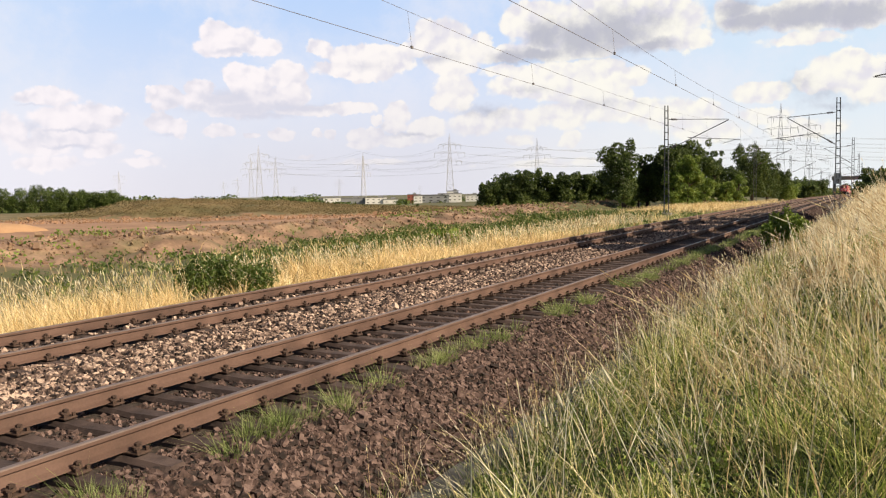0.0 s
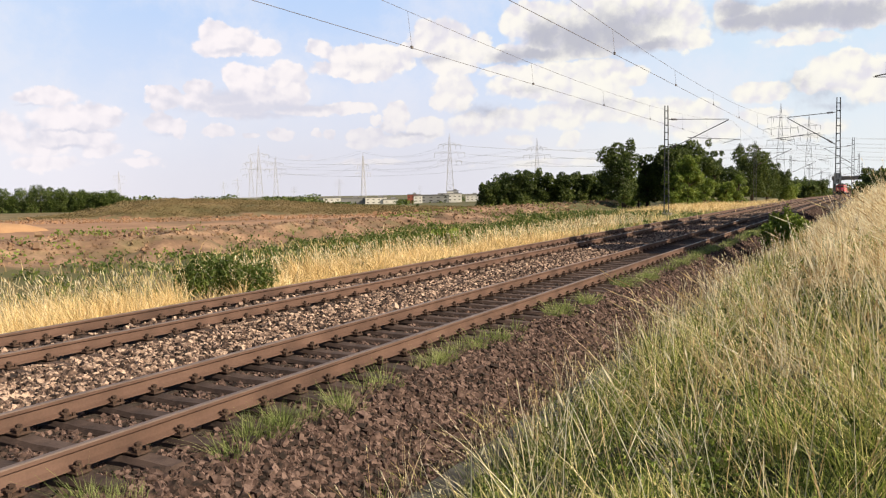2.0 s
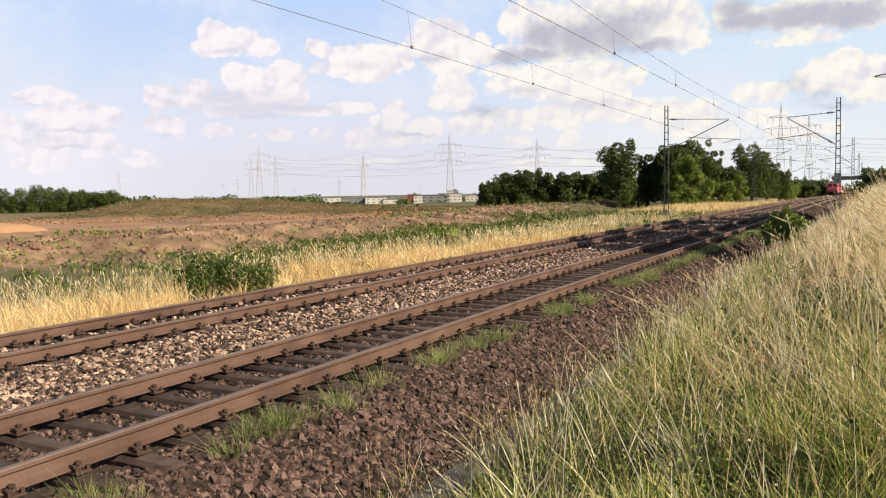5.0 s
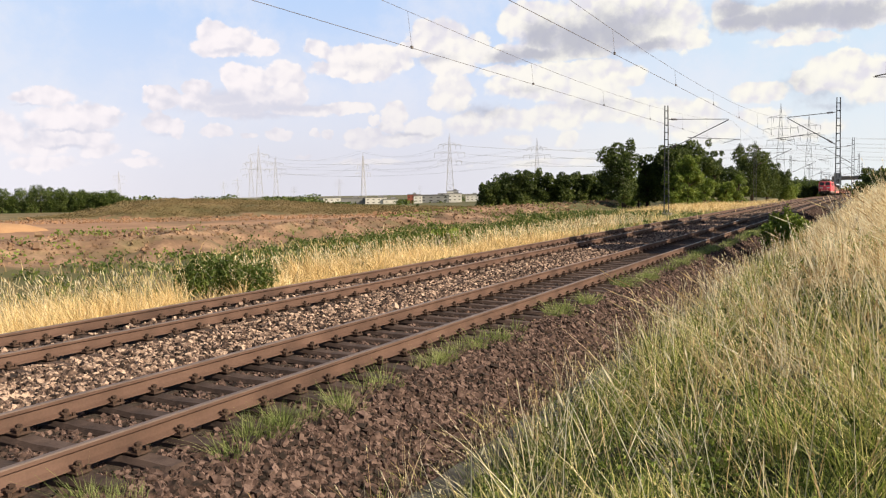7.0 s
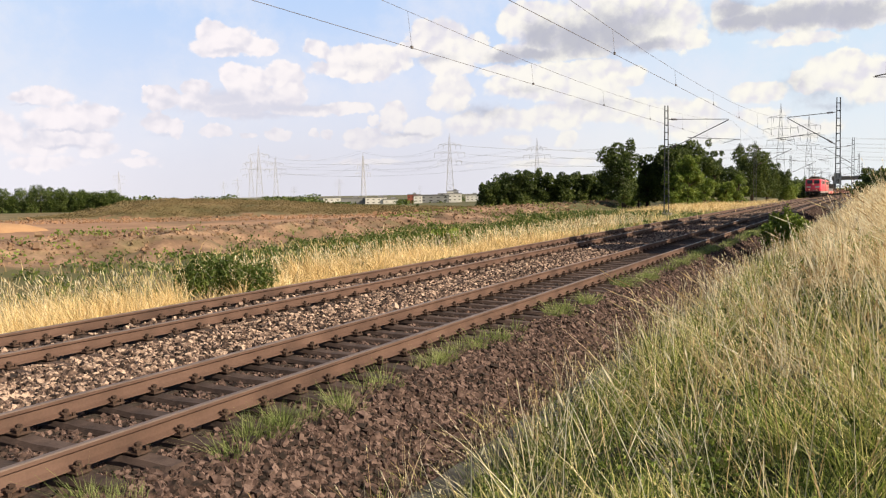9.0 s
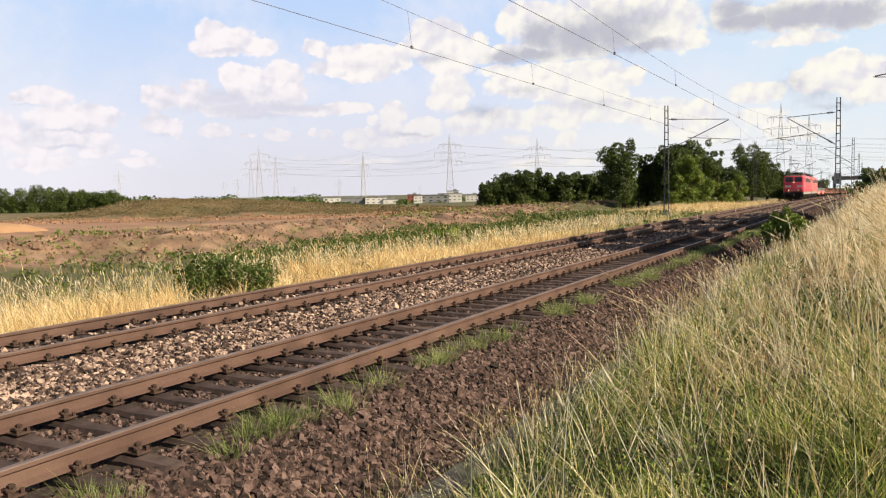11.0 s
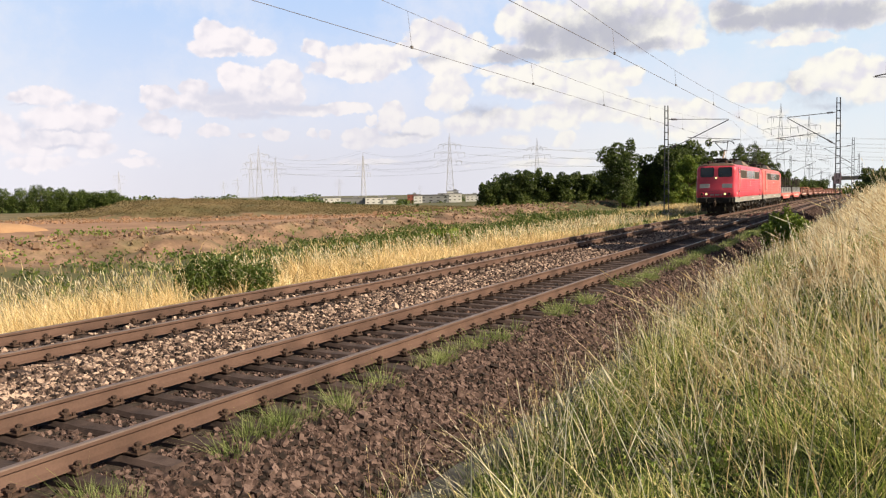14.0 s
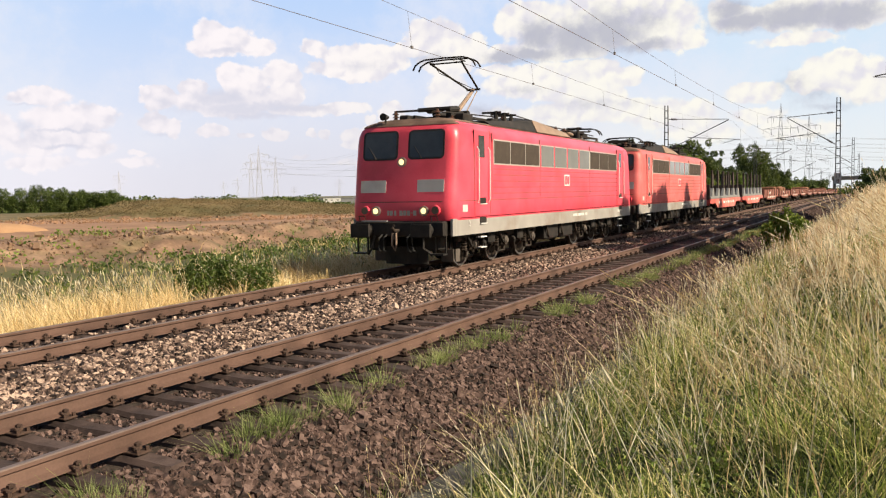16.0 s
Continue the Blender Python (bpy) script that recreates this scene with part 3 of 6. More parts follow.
# ---- ballast stones ----
CUBE = np.array([(i, j, k) for k in (-1, 1) for i, j in ((-1, -1), (1, -1), (1, 1), (-1, 1))], float)
CUBE_Q = np.array([(3, 2, 1, 0), (4, 5, 6, 7), (0, 1, 5, 4), (1, 2, 6, 5), (2, 3, 7, 6), (3, 0, 4, 7)])
CUBE_T = np.concatenate([CUBE_Q[:, [0, 1, 2]], CUBE_Q[:, [0, 2, 3]]])
OCTA = np.array([(1.4, 0, 0), (-1.4, 0, 0), (0, 1.4, 0), (0, -1.4, 0), (0, 0, 1.2), (0, 0, -1.2)])
OCTA_T = np.array([(0, 2, 4), (2, 1, 4), (1, 3, 4), (3, 0, 4), (2, 0, 5), (1, 2, 5), (3, 1, 5), (0, 3, 5)])


def random_turns(n, r):
    q = r.normal(size=(n, 4))
    q /= np.linalg.norm(q, axis=1)[:, None]
    w, x, y, z = q.T
    return np.stack([1 - 2 * (y * y + z * z), 2 * (x * y - z * w), 2 * (x * z + y * w), 2 * (x * y + z * w), 1 - 2 * (x * x + z * z), 2 * (y * z - x * w), 2 * (x * z - y * w), 2 * (y * z + x * w), 1 - 2 * (x * x + y * y)], 1).reshape(n, 3, 3)


def stones(name, mat, label, left, s, z, size, seed, category="ballast", coarse=1e9):
    """Loose stones: blocky up to the distance coarse along the line, simpler beyond it."""
    r = np.random.default_rng(seed)
    verts, tris, first = [], [], 0
    for corners, faces, mask in ((CUBE, CUBE_T, s < coarse), (OCTA, OCTA_T, s >= coarse)):
        n, k = int(mask.sum()), len(corners)
        if not n:
            continue
        v = corners[None] * (1 + r.uniform(-0.30, 0.24, (n, k, 3))) * (size[mask][:, None, None] * r.uniform(0.6, 1.15, (n, 1, 3))) * 0.5
        v = np.einsum("nij,nkj->nki", random_turns(n, r), v) + np.stack([-left[mask], s[mask], z[mask]], 1)[:, None]
        verts.append(v.reshape(-1, 3))
        tris.append((faces[None] + k * np.arange(n)[:, None, None]).reshape(-1, 3) + first)
        first += n * k
    me = fast_mesh(name, np.concatenate(verts), np.concatenate(tris))
    me.materials.append(mat)
    return tagged(new(name, me), label, category, kind="stuff")


def scatter_s(n, a, b, r, power=1.6):
    """Places along the line, denser near the camera."""
    u = r.uniform(0, 1, n)
    return a + (b - a) * u ** power


def make_ballast():
    r = np.random.default_rng(31)

    def bed(n, l0, l1, s0, s1, power, size0, grow, sink=0.25):
        s = scatter_s(n, s0, s1, r, power)
        left = r.uniform(l0, l1, n)
        size = size0 * r.lognormal(0, 0.28, n) * (1 + np.clip(s - 12, 0, None) * grow)
        z = ground_z(left, s) + size * (0.5 - sink) * r.uniform(0.3, 1, n)
        return left, s, z, size

    def on_sleeper(left, s, centre, phase):
        k = np.abs((s - phase) / SLEEPER - np.round((s - phase) / SLEEPER)) * SLEEPER
        return (k < (0.135 if centre == NEAR else 0.08)) & (np.abs(left - centre) < 1.32)

    def near_rail(left):
        d = np.min([np.abs(left - c) for c in (NEAR - HALF, NEAR + HALF, FAR - HALF, FAR + HALF)], axis=0)
        return d < 0.085

    def pack(name, mat, label, groups, seed):
        a = [np.concatenate(c) for c in zip(*groups)]
        keep = ~(on_sleeper(a[0], a[1], NEAR, NEAR_PHASE) | on_sleeper(a[0], a[1], FAR, FAR_PHASE) | near_rail(a[0]))
        stones(name, mat, label, *[c[keep] for c in a], seed, coarse=24.0)

    pack("shoulder_ballast", M_STONE_A, "rust-brown crushed stone on the ballast shoulder",
         [bed(36000, 3.85, 5.3, 3.0, 32, 1.5, 0.047, 0.012), bed(12000, 4.1, 5.3, 26, 110, 1.2, 0.070, 0.004)], 1)
    pack("track_ballast", M_STONE_A, "rust-brown crushed stone between the sleepers",
         [bed(24000, 5.1, 7.8, 3.0, 50, 1.6, 0.040, 0.012, 0.4), bed(9000, 5.2, 7.6, 40, 110, 1.0, 0.07, 0.003, 0.4)], 2)
    pack("middle_ballast", M_STONE_B, "grey and beige crushed stone between the tracks",
         [bed(44000, 7.7, 9.95, 3.5, 75, 1.7, 0.046, 0.012), bed(16000, 9.9, 12.5, 4, 70, 1.5, 0.05, 0.012, -0.2), bed(12000, 7.8, 12.6, 60, 150, 1.0, 0.075, 0.002, 0.4)], 3)


make_ballast()


# ---- grass and weeds ----
def blades(name, mat, label, left, s, height, width, bend, seed, category="grass", lean=None, z=None, heads=None, tilt=0.0, ways=None):
    """Curved tapering blades of grass; heads gives the share of the length that carries a seed head."""
    r = np.random.default_rng(seed)
    n = len(left)
    a = r.uniform(0, 6.283, n)
    d = np.stack([np.cos(a), np.sin(a), np.zeros(n)], 1)
    if ways is not None:
        d = ways
    elif lean is not None:
        d = d * 0.8 + np.array([lean[0], lean[1], 0.0])
    z = ground_z(left, s) - 0.03 if z is None else z
    base = np.stack([-left, s, z], 1)
    w = r.uniform(0, 6.283, n)
    side = np.stack([np.cos(w), np.sin(w), np.zeros(n)], 1) * (width / 2)[:, None]
    t = np.array([0, 0.36, 0.7, 1.0])
    prof = np.array([1.0, 0.85, 0.55, 0.12]) if heads is None else np.array([0.7, 0.55, 0.5, 0.3])
    mid = base[:, None] + np.array([0, 0, 1.0]) * (height[:, None] * (t[None] - 0.25 * bend[:, None] * t[None] ** 2))[:, :, None] + d[:, None] * (height[:, None] * ((np.zeros(n) + tilt)[:, None] * t[None] + bend[:, None] * t[None] ** 2))[:, :, None]
    v = np.stack([mid - side[:, None] * prof[None, :, None], mid + side[:, None] * prof[None, :, None]], 2).reshape(n, 8, 3)
    q = np.array([(0, 1, 3, 2), (2, 3, 5, 4), (4, 5, 7, 6)])
    if heads is not None:
        tip, back = mid[:, 3], mid[:, 3] - (mid[:, 3] - mid[:, 2]) * (heads / 0.3)
        h2 = (tip + back) / 2
        fat = side * 1.5
        up = np.cross(tip - back, side)
        up = up / (np.linalg.norm(up, axis=1)[:, None] + 1e-9) * np.linalg.norm(fat, axis=1)[:, None]
        v = np.concatenate([v, np.stack([back, h2 - fat, tip + (tip - back) * 0.15, h2 + fat, h2 - up, h2 + up], 1)], 1)
        q = np.concatenate([q, [(8, 9, 10, 11), (8, 12, 10, 13)]])
    k = v.shape[1]
    f = (q[None] + k * np.arange(n)[:, None, None]).reshape(-1, 4)
    me = fast_mesh(name, v.reshape(-1, 3), quads=f)
    me.materials.append(mat)
    return tagged(new(name, me), label, category, kind="stuff")


def clumped(n, l0, l1, s0, s1, r, power, per, spread):
    """Tufts: places gathered round random centres."""
    m = max(1, n // per)
    cl, cs = r.uniform(l0, l1, m), scatter_s(m, s0, s1, r, power)
    k = r.integers(0, m, n)
    grow = 1 + cs[k] * 0.012
    return cl[k] + r.normal(0, spread, n) * grow, cs[k] + r.normal(0, spread, n) * grow


def tussocks(name, mat, label, left, s, height, per, width, seed, spread=0.05, fan=0.5, droop=0.5, lean=(0.0, 0.0), heads=None):
    """Tufts of grass: the blades of one tuft rise together, fan outwards, droop and share a lean."""
    r = np.random.default_rng(seed)
    n = len(left) * per
    k = np.repeat(np.arange(len(left)), per)
    a = r.uniform(0, 6.283, n)
    out = np.stack([np.cos(a), np.sin(a), np.zeros(n)], 1)
    own = np.stack([lean[0] + r.normal(0, 0.20, len(left)), lean[1] + r.normal(0, 0.20, len(left)), np.zeros(len(left))], 1)
    tilt = fan * r.uniform(0, 1, n) ** 0.8
    ways = out + own[k] / (tilt[:, None] + 0.12)
    ways /= np.maximum(1.0, np.linalg.norm(ways, axis=1) / 1.6)[:, None]
    size = spread * (1 + 0.012 * s[k])
    bl, bs = left[k] - out[:, 0] * size * r.uniform(0, 1.4, n), s[k] + out[:, 1] * size * r.uniform(0, 1.4, n)
    h = height[k] * r.uniform(0.4, 1.12, n)
    bend = droop * r.uniform(0, 1, n) ** 1.5
    return blades(name, mat, label, bl, bs, h, width[0] + width[1] * bs, bend, seed + 1, heads=heads, tilt=tilt, ways=ways)


def make_grass():
    r = np.random.default_rng(5)
    # dry verge beyond the far track
    left, s = r.uniform(12.9, 16.2, 4600), scatter_s(4600, 3, 70, r, 1.35)
    edge = 15.7 - 1.2 * smooth(22, 40, s) + 1.0 * waves(left * 0, s, 7.0, 40)
    ok = (left < edge) & ~((np.abs(s - 17.0 - (left - 14.7) * 0.9) < 1.35) & (left > 13.2)) & (waves(left * 0.8, s, 3.0, 47) > -0.62) & (r.uniform(0, 1, len(s)) > smooth(36, 54, s + 5 * waves(left, s, 5.0, 46)) * 0.93)
    left, s = left[ok], s[ok]
    h = r.uniform(0.45, 0.95, len(left)) * (0.62 + 0.38 * smooth(12.9, 14.0, left)) * (0.92 + 0.3 * waves(left, s, 2.2, 52))
    tussocks("dry_verge_grass", M_STRAW, "tall golden dry grass beside the far track", left, s, h, 17, (0.006, 0.0006), 11, 0.11, 0.42, 0.75, (-0.12, -0.10))
    left, s = clumped(2600, 14.0, 16.2, 3, 60, r, 1.2, 7, 0.3)
    h = r.uniform(0.75, 1.15, len(left))
    blades("verge_tall_stalks", M_STRAW_PALE, "taller pale stalks above the dry verge", left, s, h, 0.005 + 0.0004 * s, r.uniform(0.1, 0.5, len(left)), 14, lean=(-0.3, -0.1), heads=0.12, tilt=0.15)
    left, s = clumped(16000, 13.0, 24, 60, 132, r, 1.0, 14, 0.5)
    ok = (s > 83 + 3 * waves(left, s, 5.0, 45)) & ((left < 15.2) | (left < 22)) | (r.uniform(0, 1, len(s)) < 0.06) & (left < 18)
    left, s = left[ok], s[ok]
    h = r.uniform(0.35, 0.95, len(left))
    blades("distant_verge_grass", M_STRAW, "dry golden grass under the trees", left, s, h, 0.05 + 0 * h, r.uniform(0.1, 0.5, len(left)), 2)
    left, s = clumped(9000, 13.0, 21, 44, 86, r, 1.0, 20, 0.35)
    blades("green_verge_grass", M_TUFT, "green grass beside the far track", left, s, r.uniform(0.15, 0.5, len(left)), 0.03 + 0.0003 * s, r.uniform(0.2, 0.7, len(left)), 15)
    # thin grass of the hollow
    left, s = clumped(13000, 15.5, 29, 12, 95, r, 1.0, 18, 0.4)
    ok = (s - (left - 15.5) * 0.5 > 20 + 3 * waves(left, s, 6.0, 57)) | (r.uniform(0, 1, len(s)) < 0.35)
    left, s = left[ok], s[ok]
    h = r.uniform(0.10, 0.34, len(left))
    blades("hollow_grass", M_GREENBLADE, "green and yellowish grass in the hollow", left, s, h, 0.015 + 0.0006 * s, r.uniform(0.2, 0.7, len(left)), 3)
    left, s = clumped(3400, 15.0, 29, 12, 95, r, 1.0, 12, 0.5)
    h = r.uniform(0.25, 0.65, len(left))
    blades("hollow_straw", M_STRAW, "scattered dry grass in the hollow", left, s, h, 0.01 + 0.0006 * s, r.uniform(0.2, 0.6, len(left)), 13)
    # tufts along the sleeper ends
    left, s = r.normal(5.16, 0.08, 430), scatter_s(430, 4.5, 60, r, 1.3)
    ok = waves(left * 0, s, 1.6, 54) > -0.15
    left, s = left[ok], s[ok]
    tussocks("trackside_tufts", M_TUFT, "short green grass tufts along the sleeper ends", left, s, r.uniform(0.15, 0.34, len(left)), 42, (0.0042, 0.0004), 21, 0.075, 0.6, 0.8)
    # the bank: green tufts with dark hollows between them, bleached tussocks, single long stalks
    def dryness(left, s):
        return 0.02 + 0.98 * smooth(8.5, 13.5, s + (0.4 - left) * 2.2) * (1 - 0.85 * smooth(1.9, 3.1, left))

    left, s = r.uniform(-2.4, 3.7, 2900), scatter_s(2900, 2.6, 45, r, 1.75)
    ok = (left < 2.55 + 0.5 * smooth(8, 11, s) + 0.4 * waves(left * 0, s, 2.6, 44)) & ((waves(left, s, 0.9, 48) > -0.12) | (s > 14)) & (r.uniform(0, 1, len(s)) > 0.75 * dryness(left, s))
    left, s = left[ok], s[ok]
    h = r.uniform(0.14, 0.42, len(left)) * (0.95 + 0.45 * waves(left, s, 1.1, 51))
    tussocks("bank_grass", M_GREENBLADE, "dense green grass on the bank", left, s, np.clip(h, 0.08, 0.6), 22, (0.0056, 0.0005), 31, 0.06, 0.65, 1.0)
    left, s = np.concatenate([r.uniform(-2.0, 2.4, 900), r.uniform(-1.8, 1.4, 520)]), np.concatenate([scatter_s(900, 2.6, 11, r, 1.15), r.uniform(2.4, 5.6, 520)])
    ok = (left < 1.0 + 1.4 * r.uniform(0, 1, len(left))) & (waves(left, s, 0.7, 59) > -0.12)
    left, s = left[ok], s[ok]
    tussocks("bank_lush_grass", M_GREENBLADE, "fresh green grass low on the bank", left, s, r.uniform(0.18, 0.46, len(left)), 24, (0.0062, 0.0004), 33, 0.06, 0.6, 1.0, (-0.05, -0.05))
    left, s = r.uniform(-3.0, 3.1, 2600), scatter_s(2600, 3.6, 55, r, 1.35)
    dry = dryness(left, s)
    ok = (r.uniform(0, 1, len(left)) < dry * smooth(-0.4, 0.2, waves(left, s, 1.2, 53))) & ((waves(left, s, 0.9, 48) > -0.25) | (s > 16))
    left, s = left[ok], s[ok]
    h = r.uniform(0.50, 1.10, len(left)) * (1 - 0.5 * smooth(-0.2, 1.6, left)) * (0.92 + 0.32 * waves(left, s, 1.4, 49))
    c = r.uniform(0, 1, len(left)) < 0.4
    tussocks("bank_dry_grass", M_STRAW_PALE, "tall bleached dry grass on the bank", left[~c], s[~c], h[~c], 25, (0.0068, 0.0006), 41, 0.06, 0.32, 0.42, (-0.03, -0.02))
    tussocks("bank_seeding_grass", M_STRAW_PALE, "tall bleached seeding grass on the bank", left[c], s[c], h[c] * 1.12, 14, (0.0042, 0.0005), 43, 0.07, 0.26, 0.28, (-0.03, 0.0), 0.06)
    # straw in the near grass, leaning every way
    left, s = r.uniform(-1.9, 2.3, 280), scatter_s(280, 2.9, 15, r, 1.2)
    ok = waves(left, s, 1.1, 55) > -0.05
    left, s = left[ok], s[ok]
    tussocks("bank_straw", M_STRAW_PALE, "loose golden straw leaning across the bank", left, s, r.uniform(0.30, 0.75, len(left)), 9, (0.0068, 0.0004), 45, 0.09, 0.75, 0.5, (-0.10, -0.05))
    left, s = clumped(420, -1.4, 3.3, 2.6, 26, r, 1.3, 4, 0.2)
    h = r.uniform(0.5, 1.15, len(left)) * (1 - 0.3 * smooth(0.8, 2.4, left))
    blades("bank_long_stalks", M_STRAW_PALE, "long thin bleached stalks among the bank grass", left, s, h, 0.0054 + 0.0004 * s, r.uniform(0.0, 0.3, len(left)), 7, lean=(-0.15, 0.0), heads=0.06, tilt=0.24)
    left, s = clumped(330, 1.7, 3.1, 7.5, 24, r, 1.0, 5, 0.16)
    blades("bank_edge_stalks", M_STRAW_PALE, "upright bleached stalks along the edge of the bank", left, s, r.uniform(0.35, 1.0, len(left)), 0.0050 + 0.0005 * s, r.uniform(0.0, 0.2, len(left)), 68, lean=(-0.1, 0.0), heads=0.05, tilt=0.14)
    # the tall ragged edge of the bank
    left, s = r.normal(1.95, 0.2, 150), scatter_s(150, 6.5, 20, r, 1.2)
    ok = waves(left * 0, s, 1.8, 61) > -0.3
    left, s = left[ok], s[ok]
    tussocks("bank_edge_grass", M_GREENBLADE, "taller ragged grass on the edge of the bank", left, s, r.uniform(0.35, 0.72, len(left)), 24, (0.0042, 0.00035), 49, 0.10, 0.5, 0.8, (-0.05, 0.0))
    # sparse tufts in the ditch beside the cable trough
    left, s = r.uniform(3.1, 4.15, 46), scatter_s(46, 5.2, 13, r, 1.4)
    c = r.uniform(0, 1, len(left)) < 0.55
    tussocks("ditch_grass", M_GREENBLADE, "sparse green tufts in the ditch", left[c], s[c], r.uniform(0.2, 0.42, c.sum()), 16, (0.0044, 0.0003), 71, 0.07, 0.6, 0.8)
    tussocks("ditch_straw", M_STRAW_PALE, "sparse dry tufts in the ditch", left[~c], s[~c], r.uniform(0.3, 0.6, (~c).sum()), 6, (0.0044, 0.0003), 73, 0.07, 0.5, 0.4)
    # grass that hangs over the cable trough
    left, s = r.normal(2.9, 0.22, 26), scatter_s(26, 4.5, 12, r, 1.1)
    tussocks("overhanging_grass", M_GREENBLADE, "green and dry grass hanging over the cable trough", left, s, r.uniform(0.3, 0.62, len(left)), 16, (0.0042, 0.0003), 47, 0.08, 0.6, 0.9, (-0.30, 0.0))
    left, s = clumped(170, 3.2, 3.9, 5.0, 40, r, 1.3, 4, 0.2)
    h = r.uniform(0.2, 0.75, len(left))
    blades("ditch_stalks", M_STRAW_PALE, "brownish dry stalks along the ditch", left, s, h, 0.0016 + 0.0004 * s, r.uniform(0.0, 0.4, len(left)), 8, lean=(-0.15, 0.0), heads=0.10, tilt=0.2)
    left, s = clumped(14000, -9.0, 3.2, -9.0, 4.0, r, 1.0, 26, 0.2)
    ok = np.hypot(left, s) > 1.3
    left, s = left[ok], s[ok]
    blades("bank_turf_grass", M_GREENBLADE, "green grass on the bank top", left, s, r.uniform(0.1, 0.3, len(left)), 0.006 + 0 * s, r.uniform(0.3, 1.0, len(left)), 9)
    # bent clumps of old grass that hang over the ditch and lie across the bank
    for j, (l0, s0, n, hh, dx) in enumerate([(2.8, 14.5, 45, 0.8, -0.3), (2.6, 18.5, 60, 0.85, -0.3), (-0.5, 9.0, 200, 1.0, -0.5), (-1.1, 8.2, 240, 1.15, -0.7), (-0.7, 12.5, 260, 1.1, -0.3), (2.7, 11.0, 40, 0.8, -0.3), (3.1, 7.5, 26, 0.7, -0.4), (1.9, 5.6, 40, 0.8, 0.4), (0.1, 6.0, 60, 1.0, -0.9), (-0.3, 5.2, 60, 0.9, -0.9), (0.8, 7.4, 60, 1.0, -0.8), (-0.9, 10.6, 240, 1.15, -0.4)]):
        left, s = l0 + r.normal(0, 0.16, n), s0 + r.normal(0, 0.3, n)
        h = hh * r.uniform(0.55, 1.1, n)
        blades("bent_grass_clump", M_STRAW_PALE, "bent clump of long bleached grass", left, s, h, 0.0028 + 0.0004 * s, r.uniform(0.05, 0.5, n), 60 + j, lean=(dx, -0.1), heads=0.08, tilt=0.4)
    # pale seed heads scattered over the undergrowth
    left, s = clumped(1500, -0.8, 3.3, 3.5, 16, r, 1.3, 12, 0.22)
    n = len(left)
    c = np.stack([-left, s, ground_z(left, s) + r.uniform(0.16, 0.5, n)], 1)
    size = (0.004 + 0.0006 * s) * r.uniform(0.6, 1.5, n)
    v = CUBE[None] * (1 + r.uniform(-0.4, 0.3, (n, 8, 3))) * size[:, None, None] * 0.5
    v = np.einsum("nij,nkj->nki", random_turns(n, r), v) + c[:, None]
    me = fast_mesh("seed_heads", v.reshape(-1, 3), (CUBE_T[None] + 8 * np.arange(n)[:, None, None]).reshape(-1, 3))
    me.materials.append(M_FLECK)
    tagged(new("seed_heads", me), "tiny pale seed heads over the bank grass", "seed heads", kind="stuff")


make_grass()

# ---- train ----
M_RED = material("traffic-red loco paint, faded", [(0.74, 0.060, 0.100), (0.82, 0.090, 0.140), (0.86, 0.115, 0.170)], 0.36, 0, 1.2, 0.02, fine=25, stain=((0.50, 0.05, 0.06), 0.8, 0.5))
M_RED_WORN = material("sun-bleached red loco paint", [(0.62, 0.105, 0.105), (0.72, 0.155, 0.155), (0.78, 0.22, 0.215)], 0.5, 0, 1.0, 0.03, fine=20, stain=((0.45, 0.12, 0.08), 0.7, 0.6))
M_SKIRT = material("dusty grey skirt paint", [(0.30, 0.285, 0.265), (0.40, 0.385, 0.36)], 0.6, 0, 1.5, 0.05, stain=((0.22, 0.17, 0.13), 1.0, 0.7))
M_ROOF = material("sooty brown roof", [(0.075, 0.045, 0.032), (0.15, 0.095, 0.07), (0.24, 0.16, 0.12)], 0.8, 0, 1.6, 0.2, fine=14)
M_HUMP = material("dusty beige roof panel", [(0.22, 0.15, 0.11), (0.34, 0.25, 0.19)], 0.7, 0.1, 2.0, 0.1)
M_BLACK = material("grimy black iron", [(0.010, 0.009, 0.008), (0.022, 0.019, 0.017), (0.045, 0.036, 0.03)], 0.7, 0.2, 3.0, 0.2, fine=18)
M_UNDER = material("brake-dust brown running gear", [(0.014, 0.010, 0.008), (0.036, 0.026, 0.02), (0.075, 0.054, 0.041)], 0.85, 0.1, 3.0, 0.3)
M_GUARD = material("dusty guard steel", [(0.07, 0.058, 0.05), (0.13, 0.11, 0.095)], 0.8, 0.1, 3.0)
M_TYRE = material("bright worn wheel tread", [(0.25, 0.23, 0.22), (0.4, 0.38, 0.37)], 0.35, 0.8, 3.0)
M_GLASS = material("dark cab glass", [(0.028, 0.031, 0.034), (0.075, 0.08, 0.083)], 0.06, 0.0, 1.0, gloss=0.8)
M_PALEGLASS = material("pale dusty window glass", [(0.16, 0.17, 0.175), (0.22, 0.23, 0.235)], 0.12, 0.0, 1.0, gloss=0.7)
M_LOUVRE = material("dark brown louvre", [(0.05, 0.038, 0.03), (0.085, 0.065, 0.05)], 0.6, 0.1, 4.0)
M_ALU = material("pale aluminium trim", [(0.42, 0.40, 0.37), (0.55, 0.53, 0.5)], 0.5, 0.3, 3.0)
M_PALE = material("pale grey panel paint", [(0.60, 0.585, 0.56), (0.72, 0.70, 0.67)], 0.6, 0, 2.0, stain=((0.3, 0.22, 0.18), 1.5, 0.4))
M_WHITE = material("white paint", [(0.68, 0.67, 0.65), (0.8, 0.79, 0.77)], 0.5, 0, 3.0)
